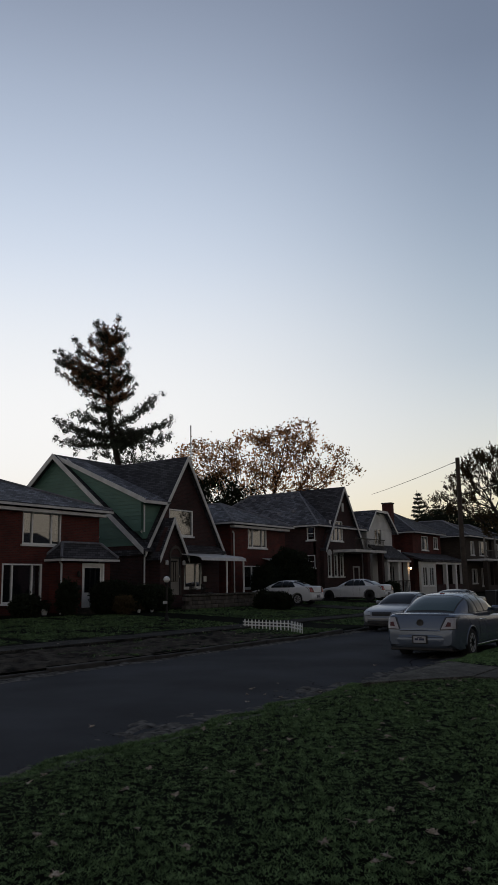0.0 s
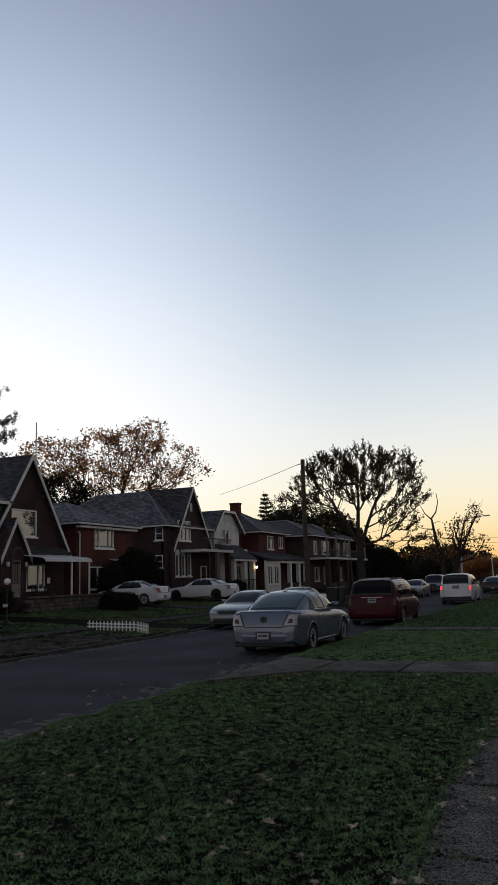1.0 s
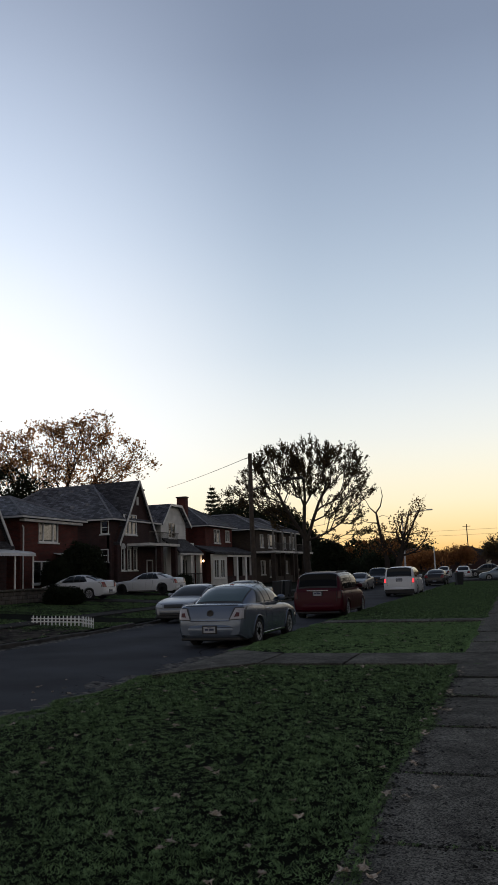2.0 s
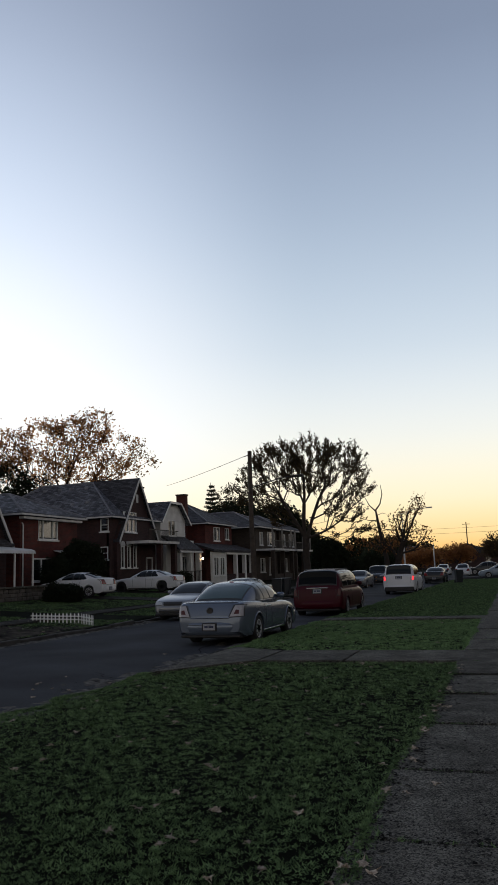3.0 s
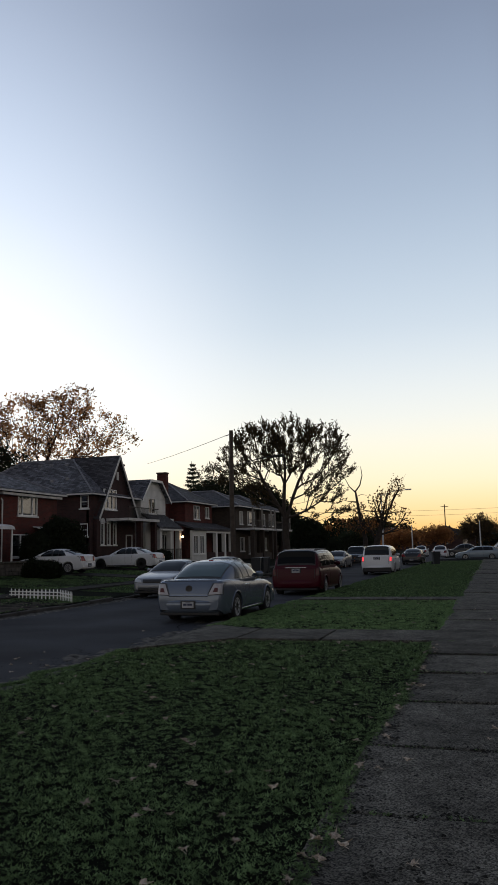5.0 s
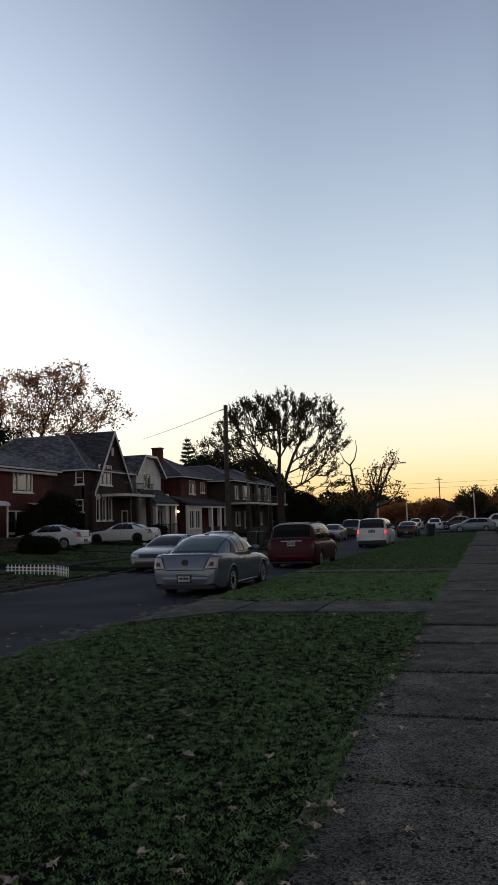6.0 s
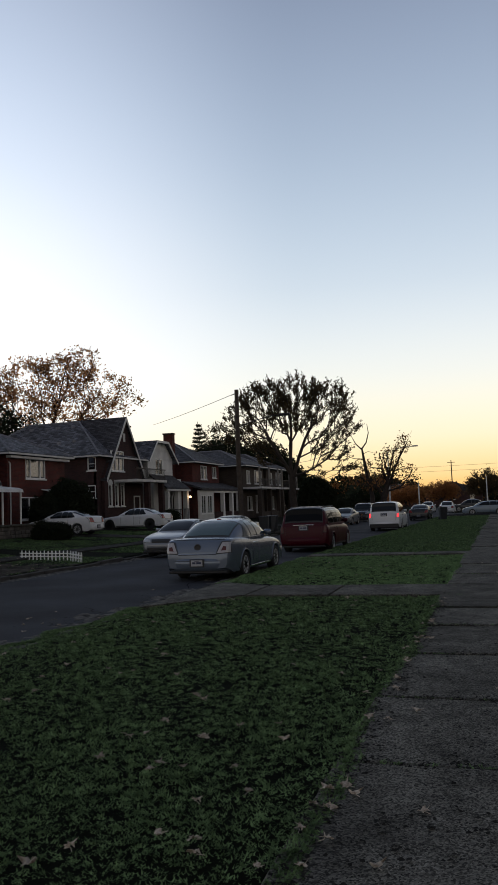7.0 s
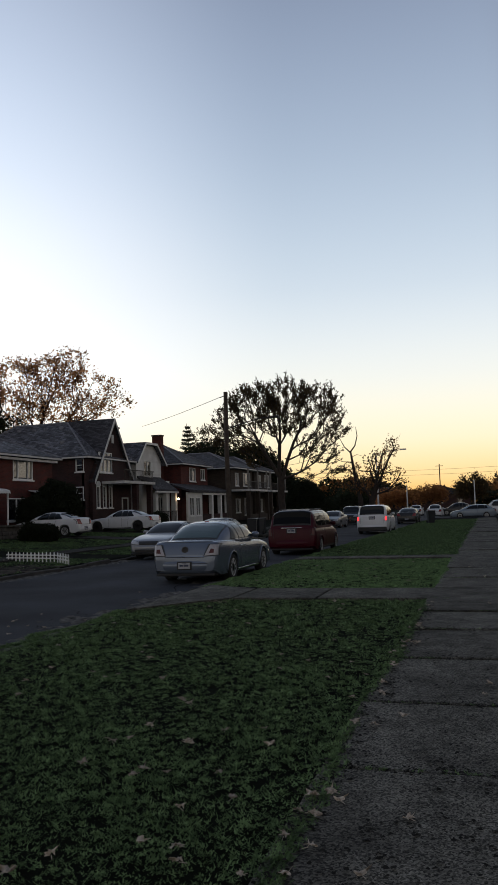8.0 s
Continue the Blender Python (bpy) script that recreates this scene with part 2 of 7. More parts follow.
GREY_SIDING = course_material("grey_siding", (0.30, 0.28, 0.25), (0.20, 0.185, 0.165), 0.16, 0.7, 0.015)
WHITE = material("white_paint", (0.90, 0.90, 0.88), (0.78, 0.78, 0.76), 2.0, 0.5, bump=0.1)
OFFWHITE = material("weathered_trim", (0.74, 0.74, 0.73), (0.52, 0.52, 0.51), 2.0, 0.6, bump=0.1)
DARKTRIM = material("dark_trim", (0.045, 0.040, 0.038), (0.03, 0.028, 0.027), 2.0, 0.6)
GLASS = glass_material("window_glass", (0.012, 0.014, 0.018), 0.34, 0.02, 0.5)
GLASS.node_tree.nodes["Principled BSDF"].inputs["IOR"].default_value = 3.2
CURTAIN = material("pale_curtain", (0.95, 0.93, 0.84), (0.86, 0.83, 0.73), 2.5, 0.95, bump_scale=6)
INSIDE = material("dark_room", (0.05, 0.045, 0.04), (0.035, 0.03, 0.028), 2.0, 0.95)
METAL_DARK = material("black_iron", (0.02, 0.02, 0.021), (0.03, 0.028, 0.026), 6.0, 0.5, 0.6)
BARK = material("bark", (0.055, 0.042, 0.034), (0.028, 0.022, 0.019), 5.0, 0.95, bump=0.8, bump_scale=25)
LEAF_RUST = leaf_material("rusty_leaves", (0.50, 0.22, 0.085), (0.26, 0.13, 0.05), 0.35, 0.7)
LEAF_ORANGE = leaf_material("orange_brown_leaves", (0.72, 0.36, 0.15), (0.42, 0.21, 0.09), 0.45, 0.72)
LEAF_OLIVE = leaf_material("olive_leaves", (0.115, 0.080, 0.040), (0.070, 0.055, 0.030), 0.5, 0.5)
LEAF_DARK = leaf_material("dark_leaves", (0.020, 0.030, 0.016), (0.026, 0.030, 0.017), 0.6, 0.2)
NEEDLE = material("pine_needles", (0.030, 0.042, 0.024), (0.042, 0.046, 0.026), 0.4, 0.8, vary=0.35, bump_scale=3)
NEEDLE_BROWN = leaf_material("brown_needles", (0.42, 0.20, 0.11), (0.20, 0.12, 0.07), 0.5, 0.5)
WOOD_POLE = material("pole_wood", (0.095, 0.075, 0.060), (0.05, 0.04, 0.034), 5.0, 0.95, bump=0.7, bump_scale=30)
DARK_RIM = material("dark_rim", (0.03, 0.03, 0.032), (0.02, 0.02, 0.021), 8.0, 0.35, 0.5)
RUBBER = material("tyre_rubber", (0.016, 0.016, 0.017), (0.024, 0.023, 0.022), 8.0, 0.85)
ALLOY = material("alloy_rim", (0.70, 0.70, 0.72), (0.55, 0.55, 0.56), 8.0, 0.35, 0.35)
BLACK_PLASTIC = material("black_plastic", (0.018, 0.018, 0.019), (0.026, 0.025, 0.025), 8.0, 0.55)
CAR_GLASS = glass_material("car_glass", (0.006, 0.009, 0.011), 0.0, 0.04, 0.35)
VAN_GLASS = glass_material("tinted_van_glass", (0.005, 0.006, 0.007), 0.0, 0.06, 0.12)
SIDE_GLASS = glass_material("tinted_side_glass", (0.014, 0.030, 0.034), 0.0, 0.05, 0.3)
# Opaque pane; the teal base colour paints in the sky seen through it.
SEDAN_GLASS = glass_material("car_glass_with_painted_sky", (0.050, 0.088, 0.095), 0.0, 0.05, 0.7)
CHROME = material("chrome", (0.62, 0.62, 0.63), (0.5, 0.5, 0.51), 10, 0.18, 1.0)
LENS_RED = material("red_lens", (0.25, 0.010, 0.012), (0.18, 0.008, 0.01), 20, 0.15, coat=0.6)
LENS_DARK = material("dark_red_lens", (0.09, 0.008, 0.010), (0.06, 0.006, 0.008), 20, 0.3)
LENS_CLEAR = material("clear_lens", (0.50, 0.52, 0.54), (0.38, 0.40, 0.42), 20, 0.12, coat=0.6)
LENS_PALE = material("pale_lens", (0.50, 0.49, 0.51), (0.36, 0.33, 0.35), 9, 0.16, coat=0.6)
BRAKE_GLOW = lamp_material("lit_brake_lamp", (1.0, 0.05, 0.06), 1.5)
PORCH_GLOW = lamp_material("lit_porch_bulb", (1.0, 0.62, 0.32), 9.0)
PLATE = material("number_plate", (0.44, 0.45, 0.49), (0.34, 0.35, 0.38), 20, 0.4)
INK = material("plate_ink", (0.03, 0.04, 0.10), (0.03, 0.04, 0.08), 20, 0.5)
BIN_PLASTIC = material("bin_plastic", (0.030, 0.034, 0.038), (0.022, 0.024, 0.028), 5, 0.5)
DRY_LEAF = material("dry_leaf", (0.46, 0.40, 0.33), (0.12, 0.085, 0.055), 30, 0.8, vary=0.6)
LITTER = material("leaf_litter", (0.020, 0.018, 0.015), (0.008, 0.007, 0.006), 6, 0.95, vary=0.6, spec=0.1)


def paint(name, colour, rough=0.28, metal=0.35):
    return material(name, colour, tuple(c * 0.88 for c in colour), 1.5, rough + 0.04, metal, coat=0.25, bump_scale=8)
# ---- building helpers ----
def box(bm, x0, x1, y0, y1, z0, z1, edge=0.0):
    vs = [bm.verts.new((x, y, z)) for z in (z0, z1) for x, y in ((x0, y0), (x1, y0), (x1, y1), (x0, y1))]
    fs = [bm.faces.new([vs[i] for i in q]) for q in ((3, 2, 1, 0), (4, 5, 6, 7), (0, 1, 5, 4), (1, 2, 6, 5), (2, 3, 7, 6), (3, 0, 4, 7))]
    if edge:
        bmesh.ops.bevel(bm, geom=list({e for f in fs for e in f.edges}), offset=edge, segments=1, affect="EDGES")


def prism(bm, pts, way):
    """The polygon pts, pushed along way into a closed solid."""
    way = Vector(way)
    a = [bm.verts.new(p) for p in pts]
    b = [bm.verts.new(Vector(p) + way) for p in pts]
    n = len(pts)
    made = [bm.faces.new(a[::-1]), bm.faces.new(b)]
    for i in range(n):
        made.append(bm.faces.new((a[i], a[(i + 1) % n], b[(i + 1) % n], b[i])))
    bmesh.ops.recalc_face_normals(bm, faces=made)


def tube(bm, a, b, r0, r1, sides=8, caps=True):
    a, b = Vector(a), Vector(b)
    d = (b - a).normalized()
    u = d.orthogonal().normalized()
    w = d.cross(u)
    rings = []
    for p, r in ((a, r0), (b, r1)):
        rings.append([bm.verts.new(p + r * (math.cos(2 * math.pi * i / sides) * u + math.sin(2 * math.pi * i / sides) * w)) for i in range(sides)])
    for i in range(sides):
        j = (i + 1) % sides
        bm.faces.new((rings[0][i], rings[0][j], rings[1][j], rings[1][i]))
    if caps:
        bm.faces.new(rings[0][::-1]), bm.faces.new(rings[1])


def pipe(bm, pts, radii, sides=10):
    """One closed tube through all the points."""
    pts = [Vector(p) for p in pts]
    rings = []
    for i, p in enumerate(pts):
        d = (pts[min(i + 1, len(pts) - 1)] - pts[max(i - 1, 0)]).normalized()
        u = d.cross(Vector((0.13, 0.97, 0.21))).normalized()
        w = d.cross(u)
        rings.append([bm.verts.new(p + float(radii[i]) * (math.cos(2 * math.pi * k / sides) * u + math.sin(2 * math.pi * k / sides) * w)) for k in range(sides)])
    made = []
    for a, b in zip(rings, rings[1:]):
        for i in range(sides):
            j = (i + 1) % sides
            made.append(bm.faces.new((a[i], a[j], b[j], b[i])))
    made += [bm.faces.new(rings[0][::-1]), bm.faces.new(rings[-1])]
    bmesh.ops.recalc_face_normals(bm, faces=made)


def lathe(bm, profile, centre, axis="z", sides=20):
    """profile: (radius, along) pairs from one end to the other."""
    rings = []
    for r, h in profile:
        ring = []
        for i in range(sides):
            c, s = r * math.cos(2 * math.pi * i / sides), r * math.sin(2 * math.pi * i / sides)
            p = (c, s, h) if axis == "z" else (c, h, s)
            ring.append(bm.verts.new(Vector(centre) + Vector(p)))
        rings.append(ring)
    made = []
    for a, b in zip(rings, rings[1:]):
        for i in range(sides):
            j = (i + 1) % sides
            made.append(bm.faces.new((a[i], a[j], b[j], b[i])))
    made += [bm.faces.new(rings[0][::-1]), bm.faces.new(rings[-1])]
    bmesh.ops.recalc_face_normals(bm, faces=made)


def finish(name, bm, mat, smooth=False):
    me = bpy.data.meshes.new(name)
    bm.to_mesh(me)
    bm.free()
    me.materials.append(mat)
    if smooth:
        me.polygons.foreach_set("use_smooth", [True] * len(me.polygons))
    return me


def part(name, bm, mat, parent=None, label="", smooth=False):
    ob = new(name, finish(name, bm, mat, smooth))
    if parent:
        ob.parent = parent
    if label:
        ob["label"] = label
    return ob


def boxpart(name, spans, mat, parent=None, label="", edge=0.0):
    bm = bmesh.new()
    box(bm, *spans, edge)
    return part(name, bm, mat, parent, label)


def thing(name, label, category, at=(0, 0, 0), turn=0.0, group="", kind=""):
    ob = new(name)
    ob.matrix_basis = pose(*at, 0, 0, turn)
    return tagged(ob, label, category, group, kind)


def raw(name, verts, faces, mat, parent=None, label="", smooth=False):
    """A large mesh straight from arrays; all faces have the same number of corners."""
    verts, faces = np.asarray(verts, dtype=np.float32), np.asarray(faces, dtype=np.int32)
    k = faces.shape[1]
    me = bpy.data.meshes.new(name)
    me.vertices.add(len(verts)), me.loops.add(faces.size), me.polygons.add(len(faces))
    me.vertices.foreach_set("co", verts.ravel())
    me.loops.foreach_set("vertex_index", faces.ravel())
    me.polygons.foreach_set("loop_start", np.arange(0, faces.size, k, dtype=np.int32))
    me.update(calc_edges=True)
    me.materials.append(mat)
    if smooth:
        me.polygons.foreach_set("use_smooth", [True] * len(me.polygons))
    ob = new(name, me)
    if parent:
        ob.parent = parent
    if label:
        ob["label"] = label
    return ob
# ---- the ground, the road and the pavement ----
KERB_R, KERB_L, WALK_L, WALK_R = -6.26, -13.71, -1.02, 0.62


def ground_z(x, y):
    """The height of the lawns: flat verges, and front gardens that rise to the houses."""
    steps = ((-3000, 0.75), (-29, 0.75), (-23, 0.52), (-18, 0.26), (-15.5, 0.17), (-13.8, 0.13), (-6.2, 0.13), (-5.6, 0.15), (-1.1, 0.135), (0.7, 0.135), (2, 0.2), (7, 0.6), (3000, 0.6))
    xs, zs = [s[0] for s in steps], [s[1] for s in steps]
    return float(np.interp(x, xs, zs))


def make_ground():
    xs = sorted({-3000, -600, -150, -60, -40, -33, *np.arange(-31, -14, 0.5).tolist(), -14.0, -13.87, -13.8, -6.2, -6.1, *np.arange(-5.5, 0.1, 0.5).tolist(), 0.7, 1.3, 2, 4, 7, 15, 60, 600, 3000})
    ys = sorted({-400, -60, -20, -5, *np.arange(0, 40, 0.7).tolist(), *np.arange(40, 110, 3).tolist(), 130, 180, 260, 400, 900, 4000})
    verts, faces = [], []
    for y in ys:
        for x in xs:
            z = ground_z(x, y)
            if -13.85 < x < -6.15:
                z = -0.06
            elif abs(x) < 60 and 0 <= y < 110 and not (-1.2 < x < 0.9):
                z += 0.035 * noise.noise((x * 0.8, y * 0.8, 3.0)) - 0.01 if x < -6.5 or x > 1 else 0.012 * noise.noise((x * 0.8, y * 0.8, 3.0)) - 0.025
            if -1.2 < x < 0.75:
                z -= 0.07
            verts.append((x, y, z))
    w = len(xs)
    for j in range(len(ys) - 1):
        for i in range(w - 1):
            a = j * w + i
            faces.append((a, a + 1, a + w + 1, a + w))
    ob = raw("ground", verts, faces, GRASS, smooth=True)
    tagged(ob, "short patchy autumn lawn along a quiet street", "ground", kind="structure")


make_ground()


def make_road():
    xs = np.linspace(KERB_L, KERB_R, 16)
    ys = np.concatenate([np.linspace(-60, 0, 15), np.linspace(0.8, 60, 75), np.linspace(62, 110, 25), np.linspace(120, 1500, 20)])
    verts, faces = [], []
    mid = (KERB_L + KERB_R) / 2
    for y in ys:
        for x in xs:
            verts.append((x, y, 0.03 - 0.06 * ((x - mid) / 3.7) ** 2 + 0.008 * noise.noise((x * 0.6, y * 0.4, 1.0))))
    w = len(xs)
    for j in range(len(ys) - 1):
        for i in range(w - 1):
            a = j * w + i
            faces.append((a, a + 1, a + w + 1, a + w))
    ob = raw("road", verts, faces, ASPHALT, smooth=True)
    tagged(ob, "worn dark grey asphalt road without markings", "road", kind="structure")
    bm = bmesh.new()
    box(bm, -6.1, 70, 88.0, 96.0, 0.05, 0.175)
    tagged(part("crossing_road", bm, ASPHALT), "asphalt side street that crosses farther on", "road", kind="structure")


make_road()


def make_kerb(name, x, sign, gaps):
    """Kerb stones in pieces of 1.8 m, each a worn block; the gaps are driveway aprons."""
    base = new(name)
    tagged(base, "worn low concrete kerb with grass over its edge", "kerb", kind="structure")
    meshes = []
    for k in range(4):
        bm = bmesh.new()
        box(bm, -0.075, 0.075, 0.006, 1.794, -0.12, 0.135, 0.018)
        for v in bm.verts:
            v.co.x += 0.012 * noise.noise((v.co.y * 2 + k * 9, v.co.z * 5, 2)) - sign * 0.02 * (v.co.z > 0.05)
            v.co.z += 0.014 * noise.noise((v.co.y * 1.5, k * 7, 4))
        meshes.append(finish("kerb_stone", bm, KERB))
    y, i = -7.2, 0
    while y < 130:
        if not any(a < y + 0.9 < b for a, b in gaps):
            ob = new("kerb_stone", meshes[i % 4])
            ob.parent = base
            ob.matrix_basis = pose(x + sign * 0.075, y, random.uniform(-0.05, 0.0) - (0.05 if sign > 0 else 0.015), random.uniform(-0.9, 0.9), 0, random.uniform(-0.9, 0.9))
        y, i = y + 1.8, i + 1


make_kerb("kerb_near", KERB_R, 1, ((13.2, 17.2), (60, 64), (87, 96)))
make_kerb("kerb_far", KERB_L, -1, ((40.1, 42.8), (48.4, 51.1)))


def slab(bm, x0, x1, y0, y1, z, thick=0.12, seed=0):
    """A cast slab with a worn, slightly broken rim."""
    n = 6
    ring = []
    for ax, ay, bx, by in ((x0, y0, x1, y0), (x1, y0, x1, y1), (x1, y1, x0, y1), (x0, y1, x0, y0)):
        for i in range(n):
            f = i / n
            px, py = ax + (bx - ax) * f, ay + (by - ay) * f
            px += 0.018 * noise.noise((px * 5, py * 5, seed))
            py += 0.022 * noise.noise((px * 5, py * 5, seed + 30))
            ring.append((px, py))
    cx, cy = (x0 + x1) / 2, (y0 + y1) / 2
    top = [bm.verts.new((cx + (px - cx) * 0.985, cy + (py - cy) * 0.985, z)) for px, py in ring]
    rim = [bm.verts.new((px, py, z - 0.012)) for px, py in ring]
    low = [bm.verts.new((px, py, z - thick)) for px, py in ring]
    bm.faces.new(top)
    for a, b in ((rim, top), (low, rim)):
        for i in range(len(ring)):
            j = (i + 1) % len(ring)
            bm.faces.new((a[i], a[j], b[j], b[i]))


def make_pavement():
    base = new("pavement")
    tagged(base, "old concrete pavement slabs with gritty worn joints", "pavement", kind="structure")
    joints = [-4.0, -2.15, -0.3, 1.5, 3.38, 5.21, 6.93, 8.91, 10.97, 12.78, 14.35, 16.1, 18.25, 19.25]
    while joints[-1] < 84:
        joints.append(joints[-1] + 1.86)
    for i, (y, end) in enumerate(zip(joints, joints[1:])):
        gap = random.uniform(0.03, 0.05)
        bm = bmesh.new()
        slab(bm, WALK_L - 0.12 + random.uniform(-0.03, 0.03), WALK_R, y + gap, end - gap, 0.165 + random.uniform(-0.014, 0.016), seed=i)
        for v in bm.verts:
            v.co.z += 0.008 * math.sin(i * 2.1) * (v.co.x + 0.2) + 0.009 * math.cos(i * 1.3) * (v.co.y - y - 0.9)
        part("slab", bm, CONCRETE, base)
    # service walks from the pavement to the road, and the far pavement
    near = thing("service_walk", "concrete walk across the grass verge to the kerb", "path", kind="structure")
    for k, (x0, x1) in enumerate(((-3.13, -1.06), (-4.75, -3.17))):
        bm = bmesh.new()
        slab(bm, x0, x1, 14.42, 16.12, 0.172, seed=50 + k)
        part("slab", bm, CONCRETE, near)
    bm = bmesh.new()
    rim = [(-4.79, 14.42), (-4.79, 16.12), (-5.4, 16.45), (-6.12, 16.95), (-6.12, 12.85), (-5.6, 13.5), (-5.1, 14.1)]
    prism(bm, [(x, y, 0.172 + 0.006 * (x + 4.79)) for x, y in rim], (0, 0, -0.1))
    prism(bm, [(-6.125, 12.85, 0.164), (-6.125, 16.95, 0.164), (-6.75, 17.15, -0.012), (-6.75, 12.6, -0.012)], (0, 0, -0.08))
    part("apron", bm, CONCRETE, near)
    thin = thing("garden_walk", "narrow pale concrete walk across the grass verge", "path", kind="structure")
    for k in range(3):
        bm = bmesh.new()
        slab(bm, -6.1 + 1.7 * k, -4.44 + 1.7 * k, 25.0, 26.0, 0.185, seed=60 + k)
        part("slab", bm, CONCRETE, thin)
    far = thing("far_pavement", "concrete pavement along the far front gardens", "pavement", kind="structure")
    y, i = 2.0, 0
    while y < 80:
        bm = bmesh.new()
        slab(bm, -18.3, -16.9, y + 0.012, y + 1.78, 0.27 + random.uniform(-0.01, 0.01), seed=90 + i)
        part("slab", bm, DRIVE, far)
        y, i = y + 1.8, i + 1
    for y0, y1, x1 in ((40.3, 42.6, -13.9), (48.6, 50.9, -13.9)):
        drive = thing("driveway", "concrete driveway across the lawn beside a house", "driveway", kind="structure")
        xs = (-34.0, -30.5, -27.0, -24.0, -21.0, -18.34)
        for a, b in zip(xs, xs[1:]):
            bm = bmesh.new()
            slab(bm, a + 0.01, b - 0.01, y0, y1, 0, seed=int(-a * 3 + y0))
            for v in bm.verts:
                v.co.z += ground_z(v.co.x, 0) + 0.045
            part("slab", bm, DRIVE, drive)
        for a, b in ((-16.86, -15.3), (-15.28, -13.86)):
            bm = bmesh.new()
            slab(bm, a, b, y0 - 0.2, y1 + 0.2, 0, seed=int(-a * 5 + y0))
            for v in bm.verts:
                v.co.z += ground_z(v.co.x, 0) + 0.04
            part("slab", bm, DRIVE, drive)


make_pavement()


def make_verge_soil():
    """The far verge: bare trodden soil with ruts and clods between kerb and pavement."""
    xs, ys = np.linspace(-16.75, -13.82, 26), np.linspace(3.0, 24.6, 150)
    verts, faces = [], []
    for y in ys:
        for x in xs:
            edge = min(1.0, (x + 16.8) / 0.5, (-13.78 - x) / 0.25, (24.7 - y) / 2.0)
            rut = 0.08 * noise.noise((x * 2.4, y * 0.5, 7.0)) + 0.075 * noise.noise((x * 5.0, y * 2.0, 3.0)) + 0.035 * noise.noise((x * 14, y * 11, 5.0))
            verts.append((x, y, ground_z(x, y) - 0.03 + max(0.0, edge) * (0.045 + rut)))
    w = len(xs)
    for j in range(len(ys) - 1):
        for i in range(w - 1):
            a = j * w + i
            faces.append((a, a + 1, a + w + 1, a + w))
    tagged(raw("bare_verge", verts, faces, SOIL, smooth=True), "trodden bare soil verge with ruts and leaf scraps", "soil", kind="structure")


make_verge_soil()


def make_gutters():
    """Grit and rotten leaves washed up in uneven heaps along both edges of the road."""
    base = thing("gutter_dirt", "uneven grit and rotted leaves along the road edges", "dirt", kind="structure")
    for x0, x1, y0, y1, high in ((-6.25, -8.0, 4.5, 19.5, 0.085), (-13.74, -12.9, 6.0, 40.0, 0.06)):
        nx, ny = 26, int((y1 - y0) * 12)
        verts, faces = [], []
        for j in range(ny):
            y = y0 + (y1 - y0) * j / (ny - 1)
            for i in range(nx):
                f = i / (nx - 1)
                x = x0 + (x1 - x0) * f
                road = 0.03 - 0.06 * ((x + 9.985) / 3.7) ** 2
                drift = 0.55 + 0.55 * noise.noise((y * 0.35, x0, 4.0))
                lump = noise.noise((x * 3.2, y * 1.7, 2.0)) + 0.6 * noise.noise((x * 8, y * 5, 9.0))
                verts.append((x, y, road - 0.03 + high * max(-0.4, (1.15 - f / max(0.12, drift)) + 0.75 * lump)))
        for j in range(ny - 1):
            for i in range(nx - 1):
                a = j * nx + i
                faces.append((a, a + nx, a + nx + 1, a + 1) if x1 < x0 else (a, a + 1, a + nx + 1, a + nx))
        raw("drift", verts, faces, GUTTER, base, smooth=True)


make_gutters()


def make_cracks():
    """Tar-dark cracks and patches in the asphalt near the gutters."""
    rng = np.random.default_rng(8)
    base = thing("road_cracks", "dark wandering cracks in the worn asphalt", "crack", kind="structure")
    for x, y, dx, dy, n in ((-6.9, 16.9, -0.05, 0.35, 12), (-6.9, 13.0, -0.10, 0.12, 8), (-7.3, 22.0, -0.3, 0.25, 14)):
        pts = []
        for i in range(n):
            x, y = x + dx + rng.normal(0, 0.06), y + dy + rng.normal(0, 0.06)
            pts.append((x, y))
        verts, faces = [], []
        for i, (px, py) in enumerate(pts):
            w = 0.008 + 0.016 * rng.random()
            for sx in (-1, 1):
                qx = px + sx * w * (abs(dy) > abs(dx))
                qy = py + sx * w * (abs(dy) <= abs(dx))
                verts.append((qx, qy, 0.041 - 0.06 * ((qx + 9.985) / 3.7) ** 2))
            if i:
                k = 2 * i
                faces.append((k - 2, k - 1, k + 1, k))
        raw("crack", verts, faces, TAR, base)


make_cracks()
# ---- houses ----
BASE = 0.72


